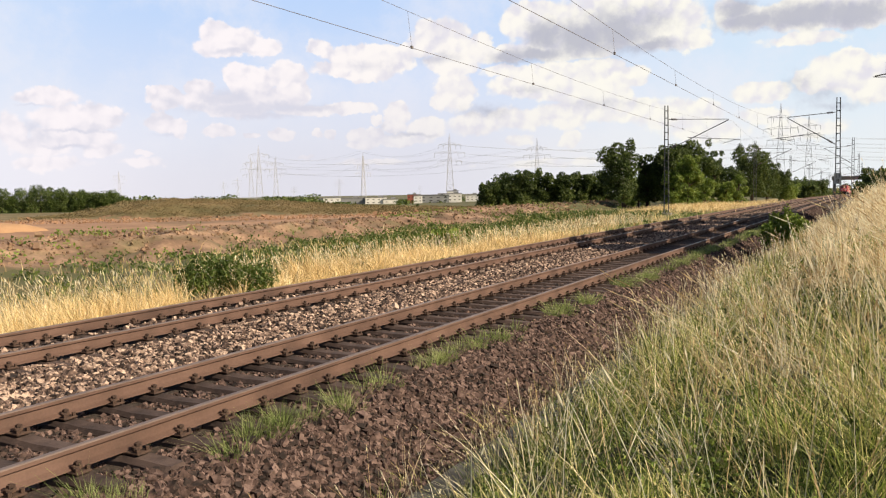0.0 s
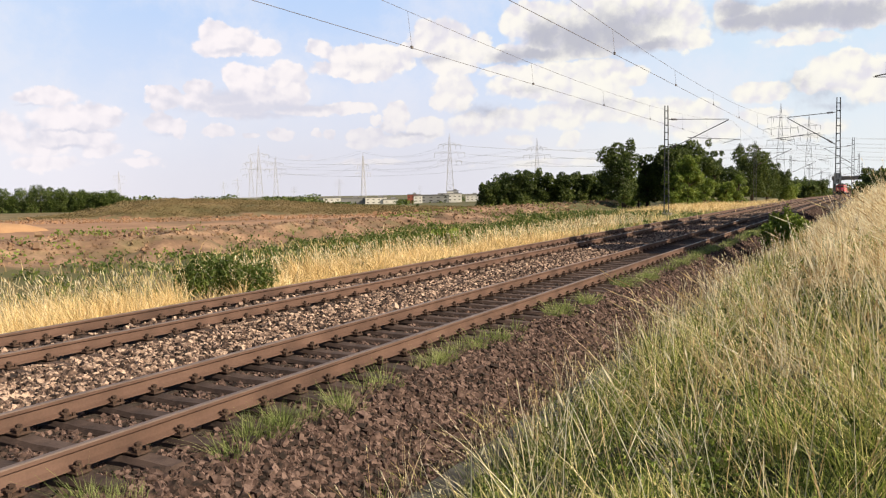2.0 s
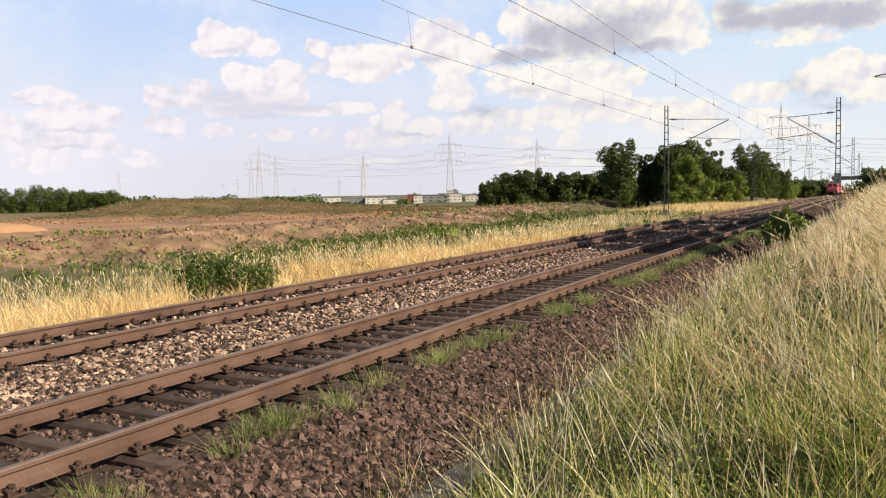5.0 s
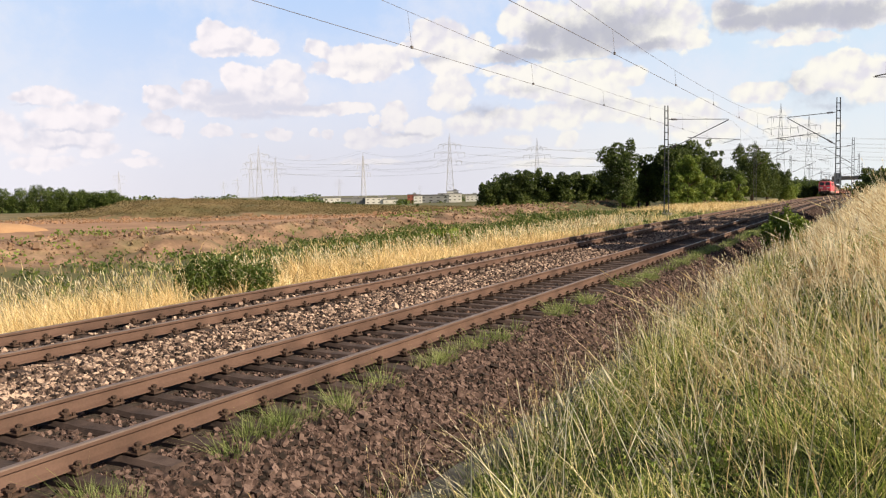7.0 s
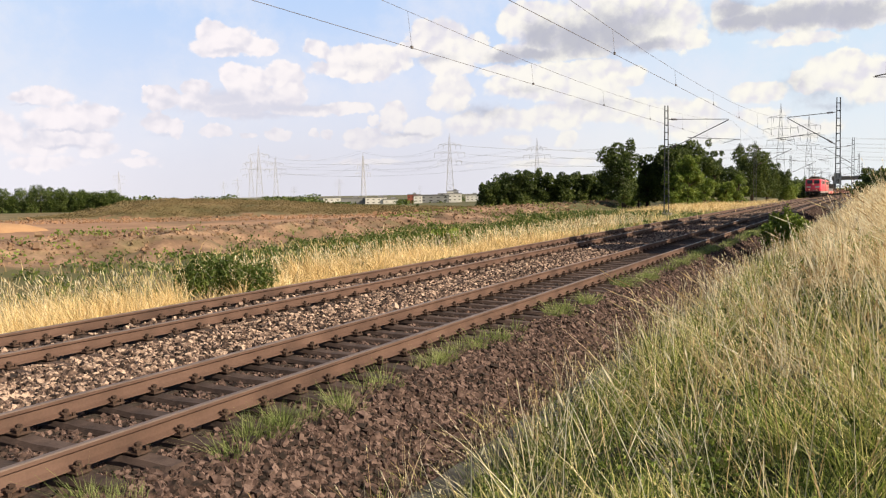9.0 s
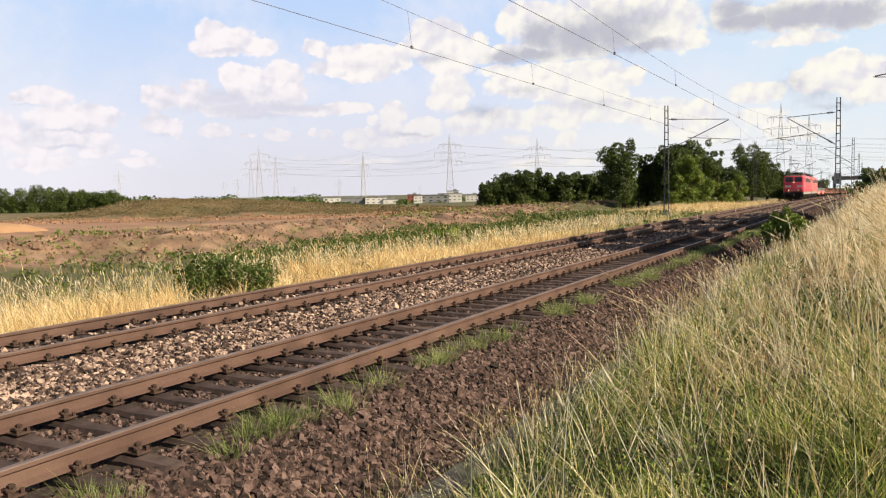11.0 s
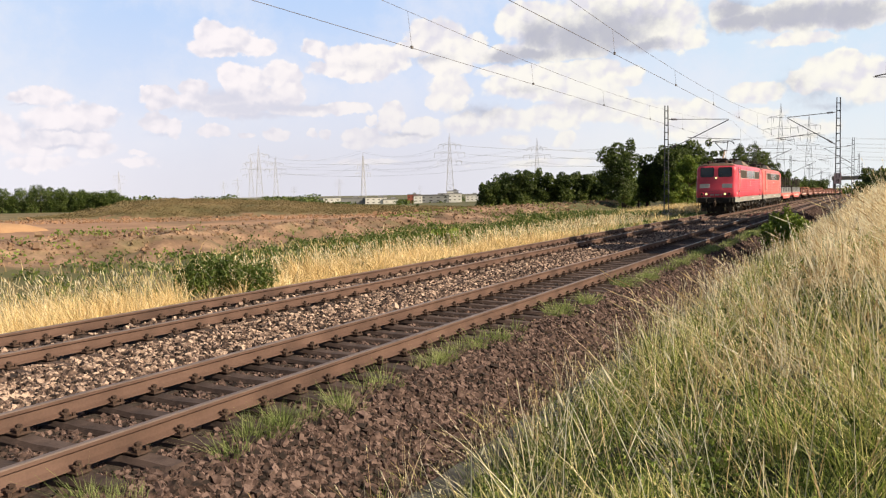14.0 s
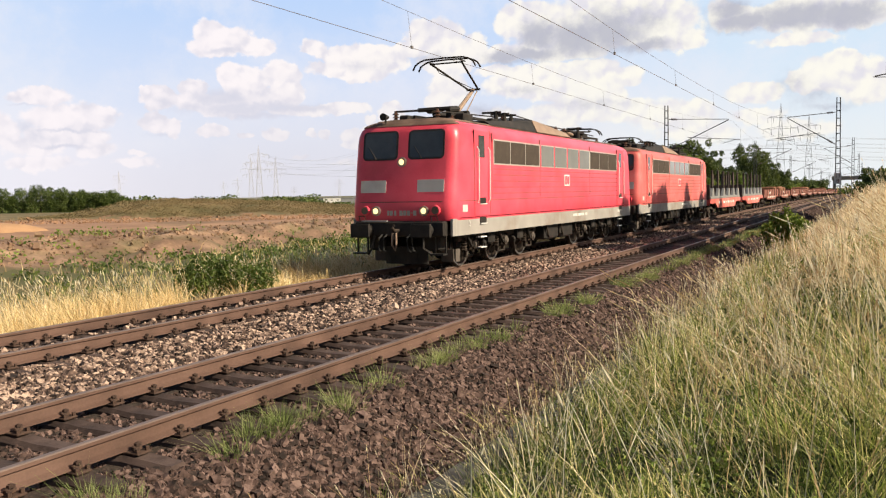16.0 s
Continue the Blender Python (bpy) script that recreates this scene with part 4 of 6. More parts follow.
M_RUBBER = material("black rubber seal", [(0.012, 0.012, 0.012), (0.025, 0.025, 0.025)], 0.6)
M_LAMP = glowing("lit headlamp lens", (1.0, 0.70, 0.32), 1.25)
M_CHROME = material("dull lamp ring", [(0.3, 0.27, 0.24), (0.45, 0.4, 0.36)], 0.35, 0.8)
M_WAGRED = material("bright red wagon paint", [(0.58, 0.09, 0.075), (0.70, 0.17, 0.145), (0.78, 0.3, 0.26)], 0.6, 0, 1.0, 0.05, stain=((0.3, 0.09, 0.05), 0.8, 0.5))
M_WAGBROWN = material("faded oxide-red wagon paint", [(0.14, 0.045, 0.03), (0.24, 0.085, 0.06), (0.33, 0.14, 0.10)], 0.75, 0, 1.0, 0.1, stain=((0.12, 0.07, 0.05), 0.8, 0.7))
M_STAKE = material("dark steel stake", [(0.06, 0.045, 0.04), (0.12, 0.09, 0.075)], 0.6, 0.3, 3.0)
M_CRADLE = material("galvanised stake pocket", [(0.26, 0.26, 0.255), (0.4, 0.4, 0.39)], 0.5, 0.4, 3.0)
M_LOAD = material("rusty steel load", [(0.13, 0.055, 0.03), (0.26, 0.12, 0.06)], 0.85, 0.1, 1.5, 0.3)

BODY = 17.95     # length of the body
PITCH = 19.49    # over the buffers


def outline(hw, y0, y1, r, z, n=5):
    pts = []
    for cx, cy, a0 in ((hw - r, y0 + r, -90), (hw - r, y1 - r, 0), (-hw + r, y1 - r, 90), (-hw + r, y0 + r, 180)):
        for k in range(n):
            a = radians(a0 + 90 * k / (n - 1))
            pts.append(Vector((cx + r * math.cos(a), cy + r * math.sin(a), z)))
    return pts


def front_y(z):
    """How far the nose leans back at height z."""
    return float(np.interp(z, [1.2, 1.7, 2.0, 2.65, 3.5, 3.68], [0.0, 0.0, 0.07, 0.15, 0.27, 0.32]))


def rounded_panel(x0, x1, z0, z1, depth, r=0.07, n=4):
    """A rounded panel standing in the xz plane, its face at y = -depth, as rings for a loft."""
    pts = []
    for cx, cz, a0 in ((x1 - r, z0 + r, -90), (x1 - r, z1 - r, 0), (x0 + r, z1 - r, 90), (x0 + r, z0 + r, 180)):
        for k in range(n):
            a = radians(a0 + 90 * k / (n - 1))
            pts.append((cx + r * math.cos(a), cz + r * math.sin(a)))
    return [[Vector((x, y, z)) for x, z in pts] for y in (0.05, -depth)]


def nose_panel(x0, x1, z0, z1, depth, r, end):
    """A panel that lies on the leaning nose; end 0 is the front, 1 the rear."""
    rings = rounded_panel(x0, x1, z0, z1, depth, r)
    for ring in rings:
        for v in ring:
            v.y += front_y(v.z)
            if end:
                v.y = BODY - v.y
    return Shape().loft(rings)


def wheelset(parent, y, r=0.625, name="wheelset"):
    ws = new(name)
    ws.parent = parent
    ws.empty_display_size = 0.1
    ws.matrix_basis = pose(0, y, r)
    part("axle", Shape().tube([(-0.8, 0, 0), (0.8, 0, 0)], 0.09, 10), M_UNDER, ws)
    for k in (-1, 1):
        sh = Shape().tube([(k * 0.72, 0, 0), (k * 0.745, 0, 0), (k * 0.745, 0, 0.0), (k * 0.86, 0, 0)], [r + 0.03, r + 0.03, r, r - 0.006], 28)
        sh.tube([(k * 0.855, 0, 0), (k * 0.90, 0, 0)], [r * 0.32, r * 0.26], 16)
        wh = part("wheel", sh, M_UNDER, ws, soft=True)
        ring = [[Vector((k * x, rr * math.cos(6.28319 * i / 28), rr * math.sin(6.28319 * i / 28))) for i in range(28)] for x, rr in ((0.862, r - 0.07), (0.866, r - 0.012))]
        ws_t = Shape().loft(ring, caps=False)
        part("tyre_face", ws_t, M_TYRE, ws, "bright worn tyre rim")
    return ws


def loco_bogie(loco, y0, y1, ym):
    bogie = new("bogie")
    bogie.parent = loco
    bogie.empty_display_size = 0.1
    wheels = [wheelset(bogie, y) for y in (y0, ym, y1)]
    for k in (-1, 1):
        x = k * 1.08
        sh = Shape()
        sh.box((x, (y0 + y1) / 2, 0.80), (0.14, y1 - y0 + 1.5, 0.20), 0.03)
        for y in (y0, ym, y1):
            sh.box((x + k * 0.06, y, 0.60), (0.24, 0.34, 0.36), 0.05)
            sh.tube([(x + k * 0.17, y, 0.60), (x + k * 0.24, y, 0.60)], 0.14, 12)
        part("bogie_frame", sh, M_UNDER, bogie)
        for y in (y0, ym, y1):
            for d in (-0.36, 0.36):
                coil = [(x + k * 0.06 + 0.075 * math.cos(a), y + d + 0.075 * math.sin(a), 0.42 + 0.36 * a / 31.4) for a in np.linspace(0, 31.4, 41)]
                part("spring", Shape().tube(coil, 0.02, 5), M_UNDER, bogie)
            part("damper", Shape().tube([(x + k * 0.2, y - 0.48, 0.92), (x + k * 0.2, y - 0.16, 0.55)], 0.04, 8), M_BLACK, bogie)
        part("cross_beam", Shape().box((k * 0.55, (y0 + y1) / 2, 0.66), (0.9, y1 - y0 + 0.9, 0.34), 0.05), M_BLACK, bogie)
        for y in (y0, ym, y1):
            part("axle_guard", Shape().box((x + k * 0.04, y - 0.22, 0.44), (0.10, 0.07, 0.34), 0.02).box((x + k * 0.04, y + 0.22, 0.44), (0.10, 0.07, 0.34), 0.02).box((x + k * 0.04, y, 0.29), (0.08, 0.52, 0.05), 0.01), M_UNDER, bogie)
            part("axle_cover", Shape().tube([(x + k * 0.24, y, 0.60), (x + k * 0.29, y, 0.60)], [0.12, 0.07], 12), M_GUARD, bogie, "dusty axle box cover")
            for d in (-0.70, 0.70):
                part("brake_shoe", Shape().box((k * 0.80, y + d, 0.58), (0.10, 0.07, 0.34), 0.02).beam((k * 0.80, y + d * 1.08, 0.44), (k * 0.80, y + d * 1.08, 0.92), 0.06, 0.05), M_UNDER, bogie)
        for y in ((y0 + ym) / 2, (ym + y1) / 2):
            part("sand_box", Shape().box((x + k * 0.10, y + 0.12, 0.72), (0.26, 0.42, 0.34), 0.05), M_BLACK, bogie)
            part("brake_cylinder", Shape().tube([(x + k * 0.02, y - 0.2, 0.55), (x + k * 0.02, y + 0.16, 0.62)], 0.11, 10), M_BLACK, bogie)
            part("brake_rod", Shape().beam((x, y, 0.85), (x, y + 0.1, 0.22), 0.07, 0.05), M_UNDER, bogie)
            part("sand_pipe", Shape().tube([(x + k * 0.1, y + 0.3, 0.9), (x + k * 0.1, y + 0.34, 0.5), (k * 0.78, y + 0.45, 0.12)], 0.022, 6), M_UNDER, bogie)
    return wheels


def pantograph(loco, y, up, face):
    """A half pantograph on its base frame; face 1: the knee points to the rear."""
    pan = new("pantograph")
    pan.parent = loco
    pan.matrix_basis = pose(0, y, 4.12, 0, 0, 0 if face > 0 else 180)
    pan.empty_display_size = 0.1
    base = Shape()
    for k in (-1, 1):
        base.beam((k * 0.55, -1.25, 0.0), (k * 0.55, 1.15, 0.0), 0.07)
        base.beam((-0.55, k * 0.6, 0.0), (0.55, k * 0.6, 0.0), 0.06)
    base.tube([(-0.42, 0.25, 0.12), (0.42, 0.25, 0.12)], 0.11, 10)
    base.tube([(-0.25, -0.6, 0.1), (-0.25, 0.3, 0.1)], 0.08, 8)
    base.box((0.15, -0.1, 0.12), (0.35, 0.5, 0.16), 0.03)
    part("base_frame", base, M_BLACK, pan)
    for k in (-1, 1):
        for yy in (-1.15, 1.05):
            sh = Shape()
            sh.tube([(k * 0.55, yy, -0.26), (k * 0.55, yy, -0.02)], [0.05, 0.05], 8)
            for zz in (-0.21, -0.15, -0.09):
                sh.tube([(k * 0.55, yy, zz - 0.015), (k * 0.55, yy, zz + 0.015)], [0.1, 0.07], 10)
            part("insulator", sh, M_INSULATOR, pan)
    if up:
        foot, knee, head = (0, 0.25, 0.14), (0, 1.55, 0.98), (0, -0.30, 1.62)
    else:
        foot, knee, head = (0, 0.45, 0.12), (0, 1.35, 0.20), (0, -0.35, 0.34)
    part("lower_arm", Shape().tube([foot, knee], [0.075, 0.05], 8).tube([(0.22, foot[1] + 0.2, foot[2]), (0.12, knee[1], knee[2] - 0.06)], 0.018, 6), M_HUMP, pan, "dusty beige lower arm")
    arm = Shape()
    for k in (-1, 1):
        arm.tube([(k * 0.16, knee[1], knee[2]), (k * 0.48, head[1], head[2] - 0.08)], 0.03, 7)
    arm.tube([(-0.22, knee[1], knee[2]), (0.22, knee[1], knee[2])], 0.035, 7)
    arm.tube([(-0.52, head[1], head[2] - 0.08), (0.52, head[1], head[2] - 0.08)], 0.022, 6)
    arm.tube([(0.05, knee[1], knee[2]), (-0.3, head[1] * 0.5, (head[2] + knee[2]) / 2), (-0.4, head[1], head[2] - 0.08)], 0.01, 5)
    part("upper_arm", arm, M_BLACK, pan)
    bow = Shape()
    for d in (-0.17, 0.17):
        pts = [(-0.98, -0.24), (-0.90, -0.10), (-0.76, -0.015), (-0.6, 0.03), (0, 0.045), (0.6, 0.03), (0.76, -0.015), (0.90, -0.10), (0.98, -0.24)]
        bow.tube([(x, head[1] + d, head[2] + z) for x, z in pts], 0.025, 6)
    for k in (-0.5, 0.5):
        bow.tube([(k, head[1] - 0.2, head[2] - 0.04), (k, head[1] + 0.2, head[2] - 0.04)], 0.02, 6)
    part("contact_bow", bow, M_BLACK, pan)
    return pan


def letter_mesh(text, size):
    cu = bpy.data.curves.new("lettering", "FONT")
    cu.body, cu.size, cu.extrude, cu.align_x, cu.align_y = text, size, 0.003, "CENTER", "CENTER"
    tmp = bpy.data.objects.new("lettering", cu)
    me = bpy.data.meshes.new_from_object(tmp)
    bpy.data.objects.remove(tmp)
    return me


def make_loco(paint, label, raised):
    loco = thing("locomotive", label, "locomotive", group="red electric locomotives")
    levels = [(1.285, 1.505, 0.02), (1.32, 1.515, 0.0), (1.7, 1.515, 0.0), (2.0, 1.515, 0.07), (2.65, 1.515, 0.15), (3.35, 1.505, 0.25), (3.52, 1.485, 0.275), (3.66, 1.43, 0.315), (3.77, 1.33, 0.39), (3.85, 1.17, 0.50), (3.90, 0.9, 0.7), (3.925, 0.5, 1.0)]
    body = part("body", Shape().loft([outline(hw, y, BODY - y, min(0.30, hw * 0.6), z) for z, hw, y in levels]), paint, loco, soft=True)
    # grey skirt
    for k in (-1, 1):
        sh = Shape()
        prof = [(1.46, 0.06), (1.497, 0.16), (1.508, 0.32), (1.508, BODY - 0.32), (1.497, BODY - 0.16), (1.46, BODY - 0.06)]
        ring = []
        for x, y in prof:
            ring.append([Vector((k * x, y, 0.90)), Vector((k * x, y, 1.335)), Vector((k * (x - 0.06), y, 1.335)), Vector((k * (x - 0.06), y, 0.90))])
        part("skirt", sh.loft(ring), M_SKIRT, loco, "dusty grey lower body panel")
        part("skirt_line", Shape().box((k * 1.509, BODY / 2, 1.345), (0.012, BODY - 0.7, 0.02)), M_BLACK, loco)
    part("underframe", Shape().box((0, BODY / 2, 1.08), (2.4, BODY - 0.3, 0.36), 0.05), M_BLACK, loco)
    # roof
    roof = part("roof", Shape().loft([outline(1.16, 0.52, BODY - 0.52, 0.35, 3.86), outline(1.1, 0.6, BODY - 0.6, 0.35, 3.915), outline(0.9, 0.75, BODY - 0.75, 0.35, 3.945), outline(0.3, 1.2, BODY - 1.2, 0.2, 3.965)]), M_ROOF, loco, "sooty brown roof", soft=True)
    part("brow", Shape().loft([outline(1.37, 0.355, 1.0, 0.25, 3.742), outline(1.30, 0.40, 1.0, 0.25, 3.80), outline(1.14, 0.51, 1.0, 0.25, 3.868)]), M_ROOF, loco, "sooty brown roof edge", soft=True)
    hump = []
    for y, hw, z in ((6.0, 0.95, 4.22), (6.9, 0.98, 4.36), (7.05, 0.98, 4.37)):
        hump.append([Vector((x, y, zz)) for x, zz in ((-1.15, 3.9), (-hw, z - 0.10), (-0.5, z), (0.5, z), (hw, z - 0.10), (1.15, 3.9))])
    part("roof_ventilator", Shape().loft([[Vector((v.x * 1.0, v.y - 2.7 if i == 0 else v.y, min(v.z, 4.02) if i == 0 else v.z)) for v in r] for i, r in enumerate(hump)]), M_BLACK, loco, "black sloping roof ventilator", soft=True)
    cover = [[Vector((x, y, zz)) for x, zz in ((-1.17, 3.9), (-1.0, z - 0.10), (-0.5, z), (0.5, z), (1.0, z - 0.10), (1.17, 3.9))] for y, z in ((7.06, 4.38), (7.3, 4.38), (9.2, 4.26), (10.6, 4.15))]
    part("roof_cover", Shape().loft(cover), M_HUMP, loco, "dusty beige roof cover", soft=True)
    for y in (7.4, 8.6, 9.8):
        part("roof_hatch", Shape().box((0, y, 4.37 - (y - 7.3) * 0.075), (0.7, 0.5, 0.10), 0.03), M_BLACK, loco)
    # roof busbar with insulators
    bar = Shape().tube([(0.45, 1.0, 4.16), (0.45, 5.4, 4.30), (0.45, 7.0, 4.46), (0.45, 10.0, 4.32), (0.45, 15.8, 4.25)], 0.02, 6)
    part("roof_line", bar, M_BLACK, loco)
    for x, y in ((0.62, 4.9), (0.62, 5.5), (0.45, 11.0), (0.45, 12.0), (-0.45, 11.5), (0.62, 0.98), (-0.62, 0.98)):
        low = 0.14 if y < 1 else 0.0
        sh = Shape().tube([(x, y, 3.8), (x, y, 4.34 - low)], 0.045, 8)
        for zz in (4.02, 4.10, 4.18, 4.26):
            sh.tube([(x, y, zz - 0.02 - low), (x, y, zz + 0.02 - low)], [0.10, 0.06], 10)
        part("roof_insulator", sh, M_INSULATOR, loco)
    for x, y, w, l in ((-0.75, 1.9, 0.3, 0.5), (0.78, 2.3, 0.28, 0.6), (-0.7, 4.6, 0.4, 0.5), (0.0, 5.1, 0.5, 0.35), (0.8, 4.2, 0.22, 0.4)):
        part("roof_box", Shape().box((x, y, 4.03), (w, l, 0.24), 0.03), M_BLACK, loco)
    for y in (4.55, 5.2, 5.75, 12.6):
        part("roof_clamp", Shape().tube([(0.35, y, 4.36), (0.95, y, 4.36)], 0.035, 6).tube([(0.8, y, 3.9), (0.8, y, 4.4)], [0.08, 0.05], 8), M_BLACK, loco)
    part("pantograph_spring", Shape().tube([(0.3, 2.3, 4.30), (0.3, 2.9, 4.36)], 0.09, 8).tube([(-0.3, 2.3, 4.30), (-0.3, 2.9, 4.36)], 0.09, 8).tube([(-0.5, 2.05, 4.3), (0.5, 2.05, 4.3)], 0.06, 8), M_BLACK, loco)
    part("cross_bar", Shape().tube([(-0.62, 0.98, 4.18), (0.62, 0.98, 4.18)], 0.03, 6), M_BLACK, loco)
    pantograph(loco, 3.15, raised, 1)
    pantograph(loco, BODY - 3.15, False, -1)
    for end in (0, 1):
        def at_end(v):
            return v if not end else Vector((v[0], BODY - v[1], v[2]))
        part("horn", Shape().tube([at_end((-0.62, 0.42, 3.84)), at_end((-0.62, 0.42, 3.98))], 0.03, 6).tube([at_end((-0.62, 0.52, 4.0)), at_end((-0.62, 0.28, 4.0))], [0.05, 0.10], 10), M_BLACK, loco)
        # nose
        for x0, x1 in ((-1.14, -0.20), (0.20, 1.14)):
            seal = part("cab_window", nose_panel(x0 - 0.05, x1 + 0.05, 2.86, 3.62, 0.012, 0.12, end), M_RUBBER, loco, "dark cab window")
            part("pane", nose_panel(x0, x1, 2.91, 3.57, 0.016, 0.09, end), M_GLASS, seal)
            w = Shape()
            c = (x0 + x1) / 2
            w.beam(at_end((c - 0.1, front_y(2.88) - 0.03, 2.87)), at_end((c - 0.34, front_y(3.3) - 0.03, 3.2)), 0.018)
            part("wiper", w, M_BLACK, loco)
        for x0, x1 in ((-1.22, -0.46), (0.46, 1.22)):
            part("nose_panel", nose_panel(x0, x1, 2.02, 2.34, 0.012, 0.02, end), M_PALE, loco, "pale grey rectangular panel")
        for x, z, r, lit in ((-0.70, 1.545, 0.085, 1), (0.70, 1.545, 0.085, 1), (0.0, 2.80, 0.085, 1), (-1.03, 1.555, 0.085, 0), (1.03, 1.555, 0.085, 0)):
            y = front_y(z)
            d = -1 if not end else 1
            lamp = part("headlamp" if lit else "tail_lamp", Shape().tube([at_end((x, y + 0.04, z)), at_end((x, y - 0.07, z))], [r + 0.05, r + 0.035], 18), M_CHROME if lit else M_RED, loco)
            part("lens", Shape().tube([at_end((x, y - 0.05, z)), at_end((x, y - 0.076, z))], [r if lit else r * 1.2, r * 0.85 if lit else r * 1.1], 18), (M_LAMP if lit and raised and not end else M_GLASS), lamp, "lit warm headlamp lens" if lit and raised and not end else "")
        part("nose_seam", Shape().box(at_end((0, front_y(1.78) - 0.002, 1.775)), (2.4, 0.012, 0.02)), M_ROOF, loco)
        if not end:
            for i, (x, w) in enumerate(((-0.36, 0.05), (-0.27, 0.085), (-0.15, 0.05), (0.02, 0.085), (0.13, 0.085), (0.24, 0.085), (0.33, 0.04), (0.42, 0.085))):
                part("number_bar", Shape().box((x, -0.004, 1.49), (w, 0.012, 0.13 if w > 0.045 else 0.02)), M_ALU, loco)
        # buffer beam and fittings
        part("buffer_beam", Shape().box(at_end((0, 0.02, 1.08)), (2.62, 0.30, 0.40), 0.04), M_BLACK, loco)
        part("walkway_edge", Shape().box(at_end((-0.68, -0.16, 1.292)), (0.75, 0.06, 0.03)), M_ALU, loco)
        for x in (-0.875, 0.875):
            b = Shape().tube([at_end((x, -0.1, 1.06)), at_end((x, -0.45, 1.06))], [0.15, 0.12], 12)
            buf = part("buffer", b, M_BLACK, loco)
            part("buffer_plate", Shape().box(at_end((x, -0.56, 1.06)), (0.58, 0.07, 0.36), 0.03), M_BLACK, buf)
            part("shunter_step", Shape().box(at_end((x * 1.3, -0.1, 0.45)), (0.36, 0.26, 0.04)).beam(at_end((x * 1.3 - 0.15, 0, 0.45)), at_end((x * 1.3 - 0.15, 0, 1.0)), 0.04).beam(at_end((x * 1.3 + 0.15, 0, 0.45)), at_end((x * 1.3 + 0.15, 0, 1.0)), 0.04), M_BLACK, loco)
            part("hand_grip", Shape().tube([at_end((x * 1.3, -0.12, 1.28)), at_end((x * 1.3, -0.18, 1.42)), at_end((x * 1.1, -0.18, 1.42)), at_end((x * 1.1, -0.12, 1.28))], 0.015, 5), M_BLACK, loco)
        part("coupling_hook", Shape().tube([at_end((0, -0.1, 1.05)), at_end((0, -0.36, 1.05)), at_end((0, -0.44, 1.12)), at_end((0, -0.36, 1.18))], 0.045, 8), M_UNDER, loco)
        part("screw_coupling", Shape().tube([at_end((0.05, -0.34, 1.0)), at_end((0.06, -0.36, 0.7)), at_end((0.0, -0.3, 0.55)), at_end((-0.06, -0.36, 0.7)), at_end((-0.05, -0.34, 1.0))], 0.03, 7), M_HUMP, loco)
        for x in (-0.48, -0.34, 0.34, 0.48):
            part("brake_hose", Shape().tube([at_end((x, -0.1, 0.95)), at_end((x, -0.3, 0.85)), at_end((x * 1.05, -0.28, 0.55)), at_end((x * 1.1, -0.14, 0.5))], 0.028, 7), M_RUBBER, loco)
        plough = []
        for x, y in ((-0.62, 0.30), (-0.4, 0.18), (0.4, 0.18), (0.62, 0.30)):
            plough.append([Vector(at_end((x, y, 0.16))), Vector(at_end((x, y - 0.10, 0.62))), Vector(at_end((x, y - 0.02, 0.62))), Vector(at_end((x, y + 0.06, 0.16)))])
        part("rail_guard", Shape().loft(plough), M_BLACK, loco)
        for x in (-1, 1):
            part("guard_plate", Shape().box(at_end((x * 0.98, 0.72, 0.36)), (0.36, 0.03, 0.34), 0.008), M_GUARD, loco, "dusty guard plate")
            part("guard_plate_side", Shape().box(at_end((x * 1.2, 0.86, 0.36)), (0.03, 0.26, 0.34), 0.008), M_GUARD, loco, "dusty guard plate")
            part("brake_pipe", Shape().tube([at_end((x * 0.72, -0.1, 0.92)), at_end((x * 0.75, -0.2, 0.6)), at_end((x * 0.95, -0.05, 0.42))], 0.035, 7), M_BLACK, loco)
            part("sand_box", Shape().box(at_end((x * 0.8, 0.35, 0.72)), (0.5, 0.45, 0.42), 0.05), M_BLACK, loco)
    # sides
    for k in (-1, 1):
        def wall(y0, y1, z0, z1, d, t=0.03):
            return Shape().box((k * (1.515 + d - t / 2), (y0 + y1) / 2, (z0 + z1) / 2), (t, y1 - y0, z1 - z0))
        band = part("window_band", wall(2.60, 15.50, 2.75, 3.45, 0.006), M_ALU, loco, "pale frame of the side windows")
        for a, b, step in ((2.64, 6.30, 1.22), (11.78, 15.46, 1.227)):
            for i in range(3):
                y = a + i * step
                pane = part("louvre", wall(y + 0.02, y + step - 0.03, 2.79, 3.41, 0.010), M_LOUVRE, band, "dark brown louvre")
                for j in range(9):
                    part("slat", Shape().box((k * 1.527, y + step / 2, 2.83 + j * 0.067), (0.009, step - 0.08, 0.03)), M_LOUVRE, band)
        for i in range(4):
            y = 6.42 + i * 1.33
            part("pane", wall(y, y + 1.22, 2.78, 3.42, 0.012), M_PALEGLASS, band, "pale side window pane")
            part("pane_frame", wall(y - 0.06, y, 2.76, 3.44, 0.02), M_RED if paint == M_RED else M_RED_WORN, band)
        for y in (2.50, 6.34, 11.72, 15.56):
            part("panel_joint", wall(y, y + 0.018, 1.85, 3.6, 0.004), M_ROOF, loco)
        for z in (1.95, 2.12, 2.29, 2.46, 2.62):
            part("panel_rib", wall(2.6, 15.5, z, z + 0.014, 0.005), M_ROOF, loco)
        part("body_crease", wall(0.4, BODY - 0.4, 1.775, 1.79, 0.005), M_ROOF, loco)
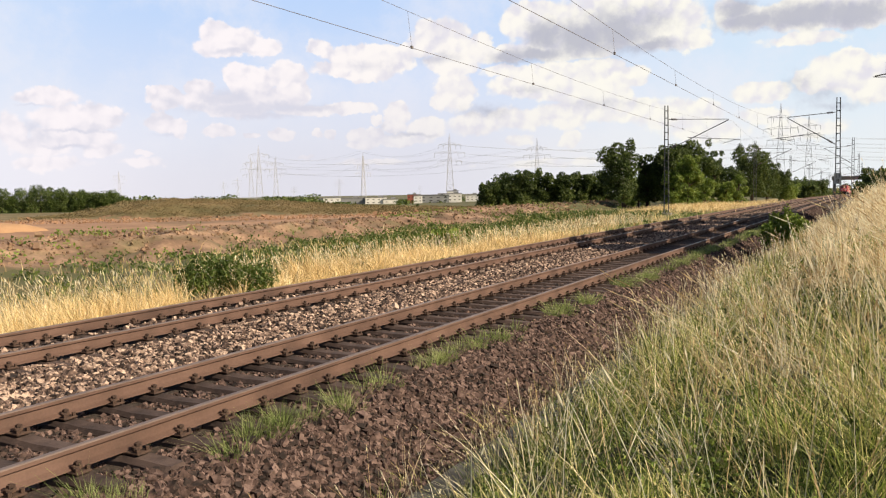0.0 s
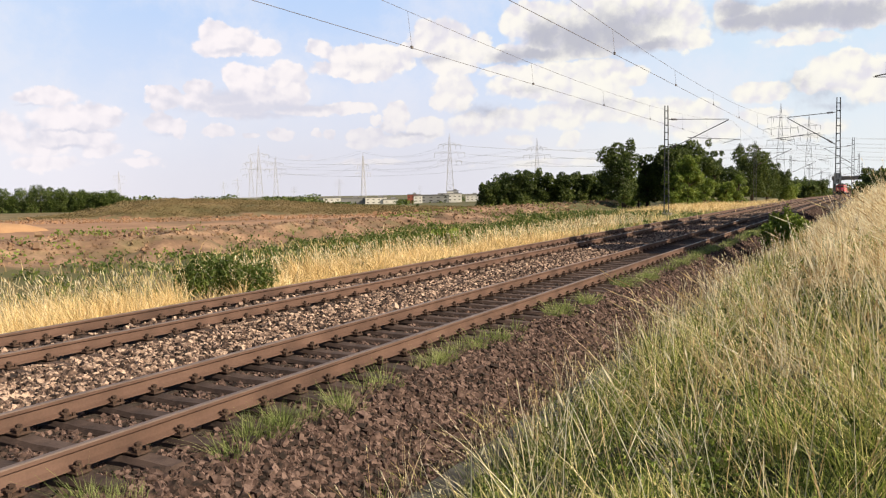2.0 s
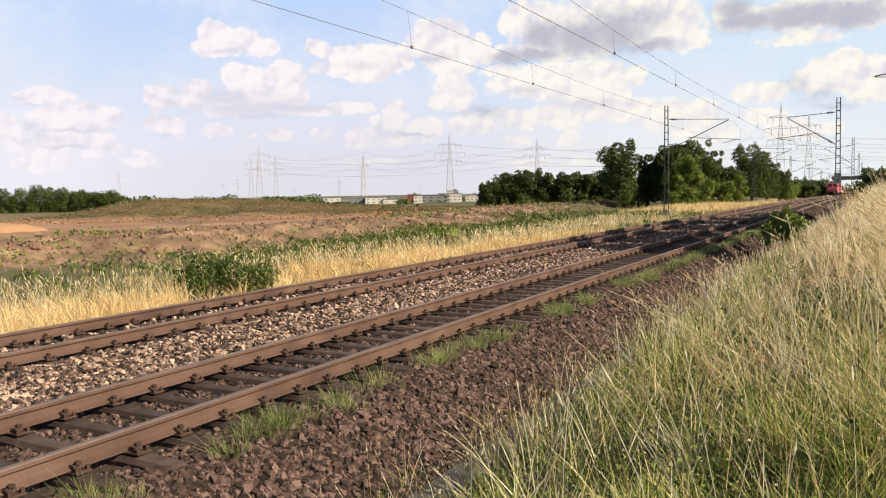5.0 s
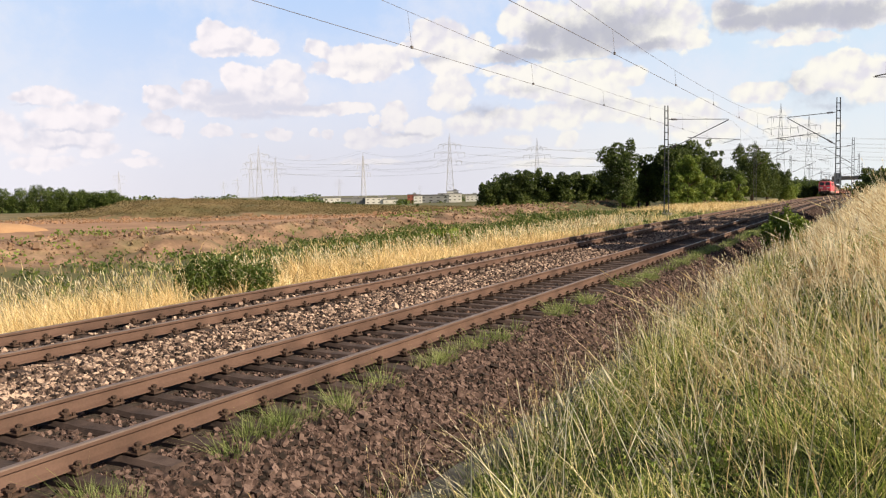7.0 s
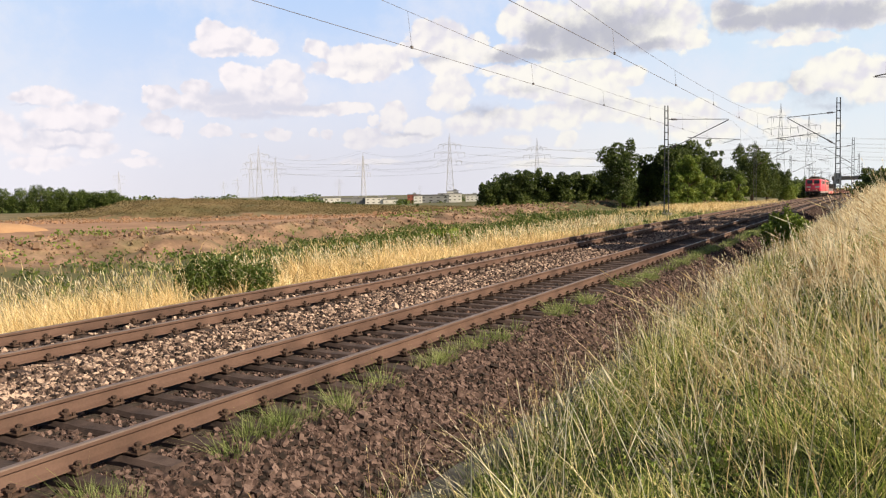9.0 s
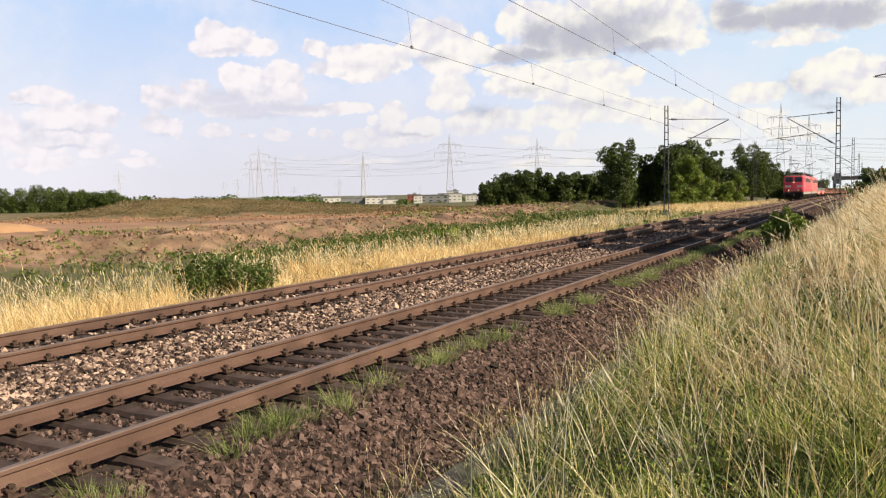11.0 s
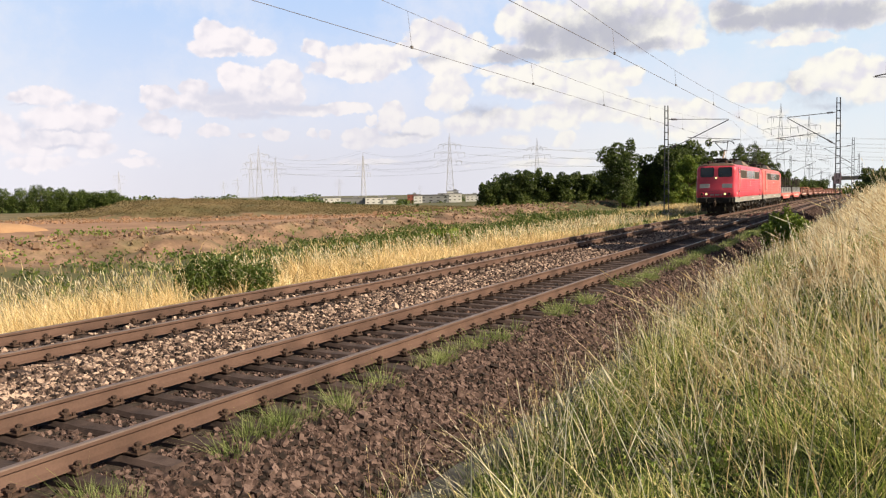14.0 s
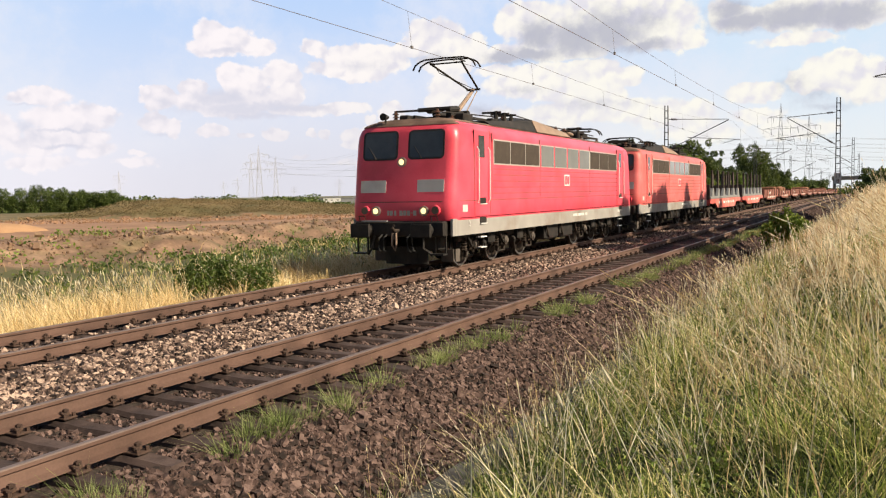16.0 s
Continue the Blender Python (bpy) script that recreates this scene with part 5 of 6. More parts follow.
        for d0 in (1.30, BODY - 2.42):
            door = part("cab_door", wall(d0, d0 + 1.05, 1.40, 3.62, 0.004), paint, loco)
            part("door_window", wall(d0 + 0.28, d0 + 0.68, 2.92, 3.50, 0.010), M_GLASS, door)
            for a in (0.0, 1.03):
                part("door_joint", wall(d0 + a, d0 + a + 0.018, 1.40, 3.64, 0.009), M_ROOF, door)
            for a in (0.18, 0.92):
                part("handrail", Shape().tube([(k * 1.53, d0 + a, 1.72), (k * 1.575, d0 + a, 1.80), (k * 1.575, d0 + a, 3.12), (k * 1.53, d0 + a, 3.2)], 0.017, 6), M_WHITE, loco, "white handrail")
            for z in (1.68, 1.16):
                hole = part("step_recess", wall(d0 + 0.34, d0 + 0.76, z, z + 0.17, 0.006), M_BLACK, loco)
                part("step_edge", Shape().box((k * 1.528, d0 + 0.55, z), (0.05, 0.42, 0.025)), M_WHITE, hole)
            for z in (0.80, 0.52):
                part("ladder_step", Shape().box((k * 1.46, d0 + 0.55, z), (0.14, 0.40, 0.03)), M_WHITE, loco)
            part("ladder_rail", Shape().beam((k * 1.42, d0 + 0.36, 0.5), (k * 1.42, d0 + 0.36, 0.95), 0.03).beam((k * 1.42, d0 + 0.74, 0.5), (k * 1.42, d0 + 0.74, 0.95), 0.03), M_BLACK, loco)
        logo = part("emblem", wall(8.74, 9.30, 2.16, 2.54, 0.012), M_WHITE, loco, "white emblem plate with red shapes")
        part("emblem_shape", wall(8.80, 9.00, 2.21, 2.49, 0.016), M_RED, logo)
        part("emblem_shape", wall(9.04, 9.24, 2.21, 2.49, 0.016), M_RED, logo)
        for y, w in ((9.7, 0.5), (10.3, 0.7), (11.1, 0.3), (15.6, 0.35)):
            part("lettering_bar", wall(y, y + w, 1.10, 1.19, 0.004), M_PALE, loco)
        part("socket", wall(0.55, 0.85, 1.50, 1.68, 0.003), M_PALE, loco)
        dig = letter_mesh("2", 0.22)
        part("class_digit", dig, M_WHITE, loco, at=Matrix.Translation((k * 1.522, 0.95, 1.18)) @ Euler((radians(90), 0, radians(90 * k))).to_matrix().to_4x4())
        for y in (8.0, 9.6):
            part("underfloor_box", Shape().box((k * 0.95, y, 0.68), (0.75, 1.3, 0.55), 0.06), M_BLACK, loco)
        for y in (7.35, 8.8, 10.35):
            part("air_pipe", Shape().tube([(k * 1.35, y, 0.92), (k * 1.38, y + 0.1, 0.6), (k * 1.3, y + 0.4, 0.45)], 0.03, 6), M_UNDER, loco)
    wheels = loco_bogie(loco, 1.75, 6.2, 3.95) + loco_bogie(loco, BODY - 6.2, BODY - 1.75, BODY - 3.95)
    return loco, wheels


def wagon_bogie(wagon, y):
    bogie = new("bogie")
    bogie.parent = wagon
    bogie.empty_display_size = 0.1
    for d in (-0.9, 0.9):
        wheelset(bogie, y + d, 0.46)
    for k in (-1, 1):
        sh = Shape()
        sh.beam((k * 1.02, y - 1.25, 0.52), (k * 1.02, y - 0.5, 0.66), 0.12, 0.16).beam((k * 1.02, y - 0.5, 0.66), (k * 1.02, y + 0.5, 0.66), 0.12, 0.16).beam((k * 1.02, y + 0.5, 0.66), (k * 1.02, y + 1.25, 0.52), 0.12, 0.16)
        for d in (-0.9, 0.9):
            sh.box((k * 1.06, y + d, 0.46), (0.2, 0.28, 0.28), 0.04)
        part("bogie_frame", sh, M_UNDER, bogie)
    return bogie


WAG = 15.4


def wagon_base(name, label, group, paint, deep):
    wagon = thing(name, label, "freight wagon", group=group)
    for k in (-1, 1):
        prof = [(0.25, 0.98), (2.6, 0.98), (3.6, deep), (WAG - 3.6, deep), (WAG - 2.6, 0.98), (WAG - 0.25, 0.98)]
        rings = [[Vector((k * 1.34, y, z)), Vector((k * 1.34, y, 1.27)), Vector((k * 1.26, y, 1.27)), Vector((k * 1.26, y, z))] for y, z in prof]
        part("side_sill", Shape().loft(rings), paint, wagon)
        for i, (y, w) in enumerate(((3.9, 0.5), (4.8, 0.3), (6.0, 0.9), (7.4, 0.3), (8.0, 1.0), (9.6, 0.4), (10.6, 0.8))):
            part("lettering_bar", Shape().box((k * 1.342, y + w / 2, 1.0), (0.008, w, 0.16)), M_WHITE if paint == M_WAGRED else M_PALE, wagon)
    part("deck", Shape().box((0, WAG / 2, 1.22), (2.5, WAG - 0.5, 0.08)), M_UNDER, wagon, "grimy dark deck")
    for y in (0.3, WAG - 0.3):
        d = -1 if y < 1 else 1
        part("end_beam", Shape().box((0, y, 1.05), (2.6, 0.14, 0.4), 0.03), paint, wagon)
        for x in (-0.875, 0.875):
            buf = part("buffer", Shape().tube([(x, y, 1.06), (x, y + d * 0.42, 1.06)], [0.11, 0.09], 10), M_BLACK, wagon)
            part("buffer_plate", Shape().tube([(x, y + d * 0.42, 1.06), (x, y + d * 0.48, 1.06)], 0.22, 14), M_BLACK, buf)
    for y in (2.0, WAG - 2.0):
        wagon_bogie(wagon, y)
    part("brake_gear", Shape().box((0, WAG / 2, 0.7), (1.4, 3.0, 0.35), 0.05), M_UNDER, wagon)
    return wagon


def stake_wagon(label):
    wagon = wagon_base("stake_wagon", label, "red stake wagons", M_WAGRED, 0.62)
    part("bulkhead", Shape().box((0, 0.5, 1.75), (2.6, 0.10, 1.0), 0.02), M_STAKE, wagon, "dark end bulkhead")
    part("pocket_rail", Shape().box((1.26, WAG / 2, 1.36), (0.16, WAG - 1.4, 0.18), 0.03).box((-1.26, WAG / 2, 1.36), (0.16, WAG - 1.4, 0.18), 0.03), M_CRADLE, wagon)
    for i in range(6):
        y = 1.6 + i * 2.45
        for k in (-1, 1):
            tri = [[Vector((k * x, y + d, z)) for d, z in ((-0.62, 1.4), (0.62, 1.4), (0.2, 2.0), (-0.2, 2.0))] for x in (1.18, 1.34)]
            pocket = part("stake_pocket", Shape().loft(tri), M_CRADLE, wagon, "galvanised triangular stake pocket")
            part("stake", Shape().box((k * 1.24, y, 2.3), (0.13, 0.17, 1.85), 0.02), M_STAKE, wagon, "tall dark steel stake")
        part("bolster", Shape().box((0, y, 1.40), (2.4, 0.25, 0.24), 0.03), M_STAKE, wagon)
    return wagon


def low_wagon(label, top, load):
    wagon = wagon_base("low_wagon", label, "oxide-red low-sided wagons", M_WAGBROWN, 0.74)
    n = 6
    for k in (-1, 1):
        for i in range(n):
            y0 = 0.5 + i * (WAG - 1.0) / n
            y1 = y0 + (WAG - 1.0) / n - 0.08
            part("side_board", Shape().box((k * 1.33, (y0 + y1) / 2, (1.28 + top) / 2), (0.05, y1 - y0, top - 1.28), 0.01), M_WAGBROWN, wagon)
            part("side_post", Shape().box((k * 1.36, y1 + 0.04, (1.2 + top) / 2), (0.08, 0.09, top - 1.05)), M_STAKE, wagon)
        part("board_panel", Shape().box((k * 1.359, 5.5, 1.45), (0.006, 1.6, 0.2)), M_PALE, wagon)
    for y in (0.46, WAG - 0.46):
        part("end_board", Shape().box((0, y, (1.25 + top) / 2), (2.6, 0.06, top - 1.2), 0.01), M_WAGBROWN, wagon)
    if load:
        r = np.random.default_rng(int(load * 100))
        for i in range(5):
            y = 2.0 + i * 2.7
            part("load_piece", Shape().box((r.uniform(-0.2, 0.2), y, 1.26 + load / 2), (1.9, r.uniform(1.4, 2.4), load * r.uniform(0.75, 1.0)), 0.15, pose(0, 0, 0, 0, 0, r.uniform(-5, 5))), M_LOAD, wagon, "rusty steel cargo")
    return wagon


LOCO, WHEELS = make_loco(M_RED, "red electric locomotive with raised pantograph and lit headlamps", True)
LOCO_TWO, WHEELS_TWO = make_loco(M_RED_WORN, "faded red electric locomotive with lowered pantographs, coupled behind", False)
LOCO_TWO.name = "locomotive.001"
TRAIN = [(LOCO, 0.0, BODY), (LOCO_TWO, PITCH, BODY)]
STAKES = stake_wagon("red flat wagon with tall dark stakes and grey pockets")
LOW = low_wagon("oxide-red low-sided wagon with weathered boards", 1.78, 0)
LOADED = low_wagon("oxide-red low-sided wagon carrying rusty steel pieces", 1.6, 0.85)
order = [STAKES, None, LOW, LOADED, "low", "low", "loaded", "low", "low", "low", "loaded", "low", "low", "low", "low"]
for i, w in enumerate(order):
    if w is None:
        w = copy_thing(STAKES, Matrix.Identity(4))
    elif w == "low":
        w = copy_thing(LOW, Matrix.Identity(4))
    elif w == "loaded":
        w = copy_thing(LOADED, Matrix.Identity(4))
    TRAIN.append((w, 39.35 + i * 16.1, WAG))
WHEELS = WHEELS + WHEELS_TWO
SPEED, FRONT = 25.256, 19.554

# ---- trees, shrubs and weeds ----
def leaf_mesh(name, blobs, n, leaf, r, flat=0.75, droop=0.3):
    """Leaves in the outer parts of several lumps (centre, three radii)."""
    blobs = np.array(blobs, float)
    w = (blobs[:, 3] * blobs[:, 4] * blobs[:, 5]) ** 0.67
    k = r.choice(len(blobs), n, p=w / w.sum())
    d = r.normal(size=(n, 3))
    d /= np.linalg.norm(d, axis=1)[:, None]
    lump = 1 + 0.16 * np.sin(d[:, 0] * 5 + k) * np.cos(d[:, 1] * 6 + 2 * k) + 0.12 * np.sin(d[:, 2] * 9 + 3 * k)
    rad = r.uniform(0.42, 1.0, n) ** 0.5 * lump + np.abs(r.normal(0, 0.05, n))
    c = blobs[k, :3] + d * rad[:, None] * blobs[k, 3:6]
    turn = random_turns(n, r)
    size = leaf * r.uniform(0.6, 1.4, n)
    q = np.array([(-0.5, 0, 0), (0, -0.3, 0.06), (0.55, 0, -droop * 0.3), (0, 0.3, 0.06)])
    v = np.einsum("nij,kj->nki", turn, q) * size[:, None, None] + c[:, None]
    me = fast_mesh(name, v.reshape(-1, 3), quads=np.arange(4 * n).reshape(-1, 4))
    return me


def make_tree(name, label, left, s, top, radius, leaves, mat, seed, leaf=0.34, base=None, lean=(0.0, 0.0), low=0.25, group="", category="tree"):
    r = np.random.default_rng(seed)
    z0 = float(ground_z(left, s)) if base is None else base
    h = top - z0
    tree = thing(name, label, category, at=pose(-left, s, z0), group=group)
    blobs = []
    count = 17 if h > 5 else 9
    trunk_top = Vector((lean[0], lean[1], h * 0.7))
    wood = Shape().tube([(0, 0, -0.2), (lean[0] * 0.2, lean[1] * 0.2, h * 0.25), (lean[0] * 0.6, lean[1] * 0.6, h * 0.5), tuple(trunk_top)], [h * 0.035, h * 0.028, h * 0.02, h * 0.008], 8)
    trunk = part("trunk", wood, M_BARK, tree, soft=True)
    for i in range(count):
        a = 6.283 * i / count + r.uniform(-0.4, 0.4)
        f = low + (0.84 - low) * ((i * 0.618) % 1.0)
        rr = radius * (1.0 - 0.45 * abs(f - 0.5)) * r.uniform(0.30, 0.85)
        c = Vector((lean[0] * f + math.cos(a) * rr, lean[1] * f + math.sin(a) * rr, h * f))
        b = radius * r.uniform(0.26, 0.50)
        blobs.append((c.x, c.y, c.z, b, b, b * r.uniform(0.75, 1.05)))
        wood = Shape().tube([(lean[0] * f * 0.7, lean[1] * f * 0.7, h * f * 0.7), tuple(c)], [h * 0.014, h * 0.005], 6)
        part("limb", wood, M_BARK, tree)
    b = radius * 0.34
    blobs.append((lean[0] * 0.9, lean[1] * 0.9, h - b * 0.8, b, b, b * 0.8))
    for i in range(12):
        a = r.uniform(0, 6.283)
        b = radius * r.uniform(0.12, 0.25)
        blobs.append((lean[0] + math.cos(a) * radius * 0.7, lean[1] + math.sin(a) * radius * 0.7, h * r.uniform(max(0.45, low), 0.97), b, b, b * 1.3))
    part("crown", leaf_mesh("crown", blobs, leaves, leaf, r), mat, tree)
    return tree


def make_bush(name, label, left, s, wide, high, leaves, mat, seed, leaf=0.12, category="bush", group=""):
    """A low leafy plant: upright stems and many leaves."""
    r = np.random.default_rng(seed)
    z0 = float(ground_z(left, s))
    bush = thing(name, label, category, at=pose(-left, s, z0), group=group)
    stems = Shape()
    blobs = []
    for i in range(11):
        a, d = r.uniform(0, 6.283), wide * 0.42 * math.sqrt(r.uniform(0, 1))
        x, y, hh = math.cos(a) * d, math.sin(a) * d, high * r.uniform(0.55, 1.0)
        stems.tube([(x * 0.5, y * 0.5, -0.05), (x * 0.8, y * 0.8, hh * 0.5), (x, y, hh * 0.9)], [0.014, 0.01, 0.004], 5)
        blobs.append((x, y, hh * 0.62, wide * 0.15, wide * 0.15, hh * 0.42))
    part("stems", stems, M_BARK, bush)
    part("foliage", leaf_mesh("foliage", blobs, leaves, leaf, r), mat, bush)
    return bush


HEDGE = [(50.7, 119.9, 3.5, 2.4), (48.6, 121.0, 4.8, 2.6), (46.2, 122.2, 5.1, 2.6), (43.5, 123.5, 4.3, 2.5), (40.9, 124.8, 4.3, 2.5), (38.4, 126.0, 4.4, 2.4), (36.0, 127.2, 4.7, 2.4)]
for i, (left, s, top, rad) in enumerate(HEDGE):
    make_tree("shrub", "tall dark green shrub in a dense hedge row", left, s, top, rad, 10000, M_LEAF_DARK, 100 + i, 0.25, base=-0.45, low=0.12, group="hedge shrubs", category="shrub")
WOOD = [(28.9, 112.1, 8.2, 2.6, 6500), (27.1, 117.4, 6.7, 1.8, 5000), (24.4, 116.4, 7.4, 2.4, 6500), (23.1, 127.0, 8.9, 3.2, 9000), (22.6, 142.8, 7.9, 1.8, 4200), (19.7, 168.7, 9.9, 3.4, 9000), (17.6, 174.0, 7.2, 2.6, 6000), (15.9, 178.8, 5.0, 2.4, 5000), (22.0, 157.0, 5.6, 2.6, 6000), (27.1, 134.2, 8.8, 2.6, 6000)]
for i, (left, s, top, rad, n) in enumerate(WOOD):
    make_tree("tree", "bushy dark green broadleaf tree beside the line", left, s, top, rad, int(n * 1.9), M_LEAF_DARK, 200 + i, 0.26, base=-0.4, lean=((-0.9, 0) if i == 0 else (0.2, 0.1)), low=0.18, group="trees beside the line")
VINES = [(21.0, 113.5, 6.3, 2.0, 7000), (22.6, 112.5, 4.2, 1.7, 4200), (20.2, 121.5, 3.3, 1.5, 3000), (17.7, 122.9, 2.8, 1.5, 2600), (16.4, 125.6, 3.8, 1.4, 3000), (28.6, 118.6, 3.4, 1.7, 3500), (14.2, 178.0, 2.6, 2.6, 2500), (30.9, 121.0, 4.2, 1.5, 3500)]
for i, (left, s, top, rad, n) in enumerate(VINES):
    make_tree("vine_thicket", "light green vine-covered thicket in dry grass", left, s, top, rad, int(n * 1.5), M_LEAF_LIGHT, 300 + i, 0.20, base=-0.3, low=0.08, group="vine thickets", category="thicket")
LEFT_TREES = [(159.5, 119.5, 3.9), (155.9, 121.5, 4.3), (152.6, 123.2, 4.6), (149.0, 124.9, 3.9), (147.3, 126.8, 3.5), (144.4, 127.2, 3.3), (141.5, 128.7, 2.9), (138.9, 129.9, 3.1), (163.0, 118.0, 3.9), (167.0, 116.5, 4.2)]
for i, (left, s, top) in enumerate(LEFT_TREES):
    make_tree("tree", "rounded green tree at the far edge of the field", left, s, top + 0.2, 2.9, 6000, M_LEAF if i % 2 else M_LEAF_DARK, 400 + i, 0.24, base=-0.7, low=0.15, group="trees across the field")
# trees beside the bank, whose shade falls on the line
BANK_TREES = [(-8.5, 33.5, 11.6, 2.3), (-8.5, 38.6, 12.7, 2.4), (-9.0, 44.0, 13.4, 2.3), (-8.5, 51.0, 12.6, 3.5), (-8.0, 57.5, 13.0, 3.3), (-8.5, 64.0, 11.8, 3.5), (-9.0, 71.0, 11.6, 3.4), (-8.5, 78.0, 11.2, 3.4)]
for i, (left, s, top, rad) in enumerate(BANK_TREES):
    make_tree("tree", "tall broadleaf tree on the bank shading the line", left, s, top, rad, 10000, M_LEAF_DARK, 500 + i, 0.50, low=0.85 if i < 3 else 0.56, group="trees on the bank")
for i, (left, s, top, rad) in enumerate([(15, 255, 3.2, 3.0), (20, 270, 4.2, 3.4), (26, 290, 5.0, 3.8), (32, 300, 5.4, 4.0), (39, 315, 5.8, 4.2), (16, 320, 4.4, 3.6), (22, 335, 5.4, 4.0), (47, 320, 5.8, 4.4), (18, 300, 4.4, 3.4), (-1, 330, 3.2, 3.0), (-3, 250, 3.6, 3.4), (38, 405, 7.4, 5.0), (32, 408, 7.0, 5.0), (26, 404, 7.6, 4.6), (20, 409, 7.0, 4.4), (-6, 400, 7.2, 5.0), (-14, 395, 8.0, 6.0), (45, 400, 7.2, 5.0)]):
    make_tree("shrub", "distant green shrub beside the railway line", left, s, top * (0.72 if left > 10 else 1.0), rad, 2400, M_LEAF_DARK, 540 + i, 0.6, base=float(dip(s)) - 0.6, low=0.08, group="distant shrubs", category="shrub")
make_tree("shrub", "spreading green shrub beside the line", -1.9, 111.0, 3.8, 3.4, 6500, M_LEAF_DARK, 520, 0.34, base=0.0, low=0.1, category="shrub")
make_tree("shrub", "spreading green shrub beside the line", 0.2, 104.0, 2.1, 1.7, 3000, M_LEAF_DARK, 521, 0.30, base=0.0, low=0.1, category="shrub")
make_bush("leafy_weed", "leafy green weed clump in dry grass", 14.4, 16.9, 2.5, 1.05, 4200, M_LEAF, 61, 0.09, "weed")
make_bush("leafy_weed", "leafy green weed clump in dry grass", 16.9, 35.2, 2.0, 1.0, 1500, M_LEAF_LIGHT, 62, 0.19, "weed")
make_bush("leafy_weed", "bright green weed bush beside the rails", 2.9, 36.3, 1.9, 1.75, 4200, M_LEAF_LIGHT, 63, 0.13, "weed")
make_bush("leafy_weed", "bright green weed bush beside the rails", 3.2, 41.5, 1.4, 0.9, 1200, M_LEAF_LIGHT, 64, 0.12, "weed")


def leaf_field(name, mat, label, left, s, high, leaf, per, seed, spread):
    """Many low leafy plants as one field."""
    r = np.random.default_rng(seed)
    n = len(left) * per
    k = np.repeat(np.arange(len(left)), per)
    l2, s2 = left[k] + r.normal(0, spread, n), s[k] + r.normal(0, spread, n)
    c = np.stack([-l2, s2, ground_z(l2, s2) + high[k] * r.uniform(0.1, 1, n)], 1)
    q = np.array([(-0.5, 0, 0), (0, -0.33, 0.06), (0.55, 0, -0.1), (0, 0.33, 0.06)])
    v = np.einsum("nij,kj->nki", random_turns(n, r), q) * (leaf * r.uniform(0.6, 1.4, n))[:, None, None] + c[:, None]
    me = fast_mesh(name, v.reshape(-1, 3), quads=np.arange(4 * n).reshape(-1, 4))
    me.materials.append(mat)
    return tagged(new(name, me), label, "weeds", kind="stuff")


r0 = np.random.default_rng(77)
left, s = clumped(2000, 17.0, 28, 16, 90, r0, 0.8, 14, 1.3)
ok = (s - (left - 17.0) * 0.6 > 22 + 4 * waves(left, s, 6.0, 58)) | (r0.uniform(0, 1, len(s)) < 0.22)
left, s = left[ok], s[ok]
leaf_field("hollow_weeds", M_LEAF, "green leafy weeds in the hollow", left, s, r0.uniform(0.12, 0.48, len(left)), 0.15, 28, 1, 0.30)
left, s = clumped(170, 29, 38, 10, 120, r0, 0.9, 7, 0.8)
leaf_field("berm_weeds", M_LEAF_LIGHT, "sparse weeds on the soil berm", left, s, r0.uniform(0.1, 0.35, len(left)), 0.16, 12, 2, 0.3)
side, depth = r0.uniform(-56, 12, 4200), r0.uniform(114, 150, 4200)
leaf_field("heap_weeds", material("brownish heap weeds", [(0.13, 0.11, 0.05), (0.20, 0.155, 0.075), (0.29, 0.21, 0.11)], 0.85, 0, 0.15, island=0.35, through=0.2), "brownish weeds over the old spoil heap", depth * SY - side * CY, depth * CY + side * SY, r0.uniform(0.1, 0.45, 4200), 0.17, 20, 3, 0.6)
left, s = clumped(520, -1.6, 3.35, 2.6, 30, r0, 1.7, 7, 0.22)
leaf_field("bank_weeds", M_LEAF_LIGHT, "small leafy weeds among the bank grass", left, s, r0.uniform(0.10, 0.40, len(left)), 0.020 + 0.0011 * np.repeat(s, 34), 34, 4, 0.10)
left, s = clumped(500, -1.0, 3.3, 2.8, 20, r0, 1.6, 6, 0.25)
leaf_field("bank_dark_weeds", M_LEAF, "dark green leafy weeds low on the bank", left, s, r0.uniform(0.08, 0.25, len(left)), 0.030, 26, 6, 0.10)
# far tree line on the plain
az = r0.uniform(-62, 9, 900)
dist_far = r0.uniform(420, 760, 900)
left, s = -dist_far * np.sin(np.radians(az)), dist_far * np.cos(np.radians(az))
ok = ((np.abs(left - 8) > 26) | (dist_far > 500)) & ~((az > -34.5) & (az < -22.5) & (dist_far < 690) & (r0.uniform(0, 1, 900) < 0.9))
left, s = left[ok], s[ok]
rr = np.random.default_rng(9)
n = len(left) * 60
k = np.repeat(np.arange(len(left)), 60)
hi = rr.uniform(4.5, 9.0, len(left)) * (0.55 + 0.45 * waves(left, s, 160.0, 30))
cc = np.stack([-left[k] + rr.normal(0, 3.2, n), s[k] + rr.normal(0, 3.2, n), ground_z(left, s)[k] + (np.clip(hi, 2.5, 9) * np.where((np.degrees(np.arctan2(left, s)) < 34.5) & (np.degrees(np.arctan2(left, s)) > 22.5), 0.45, 1.0))[k] * rr.uniform(0, 1, n) ** 0.8], 1)
v = np.einsum("nij,kj->nki", random_turns(n, rr), np.array([(-0.5, 0, 0), (0, -0.45, 0), (0.5, 0, 0), (0, 0.45, 0)])) * rr.uniform(1.0, 2.2, n)[:, None, None] + cc[:, None]
me = fast_mesh("far_woods", v.reshape(-1, 3), quads=np.arange(4 * n).reshape(-1, 4))
me.materials.append(M_LEAF_DARK)
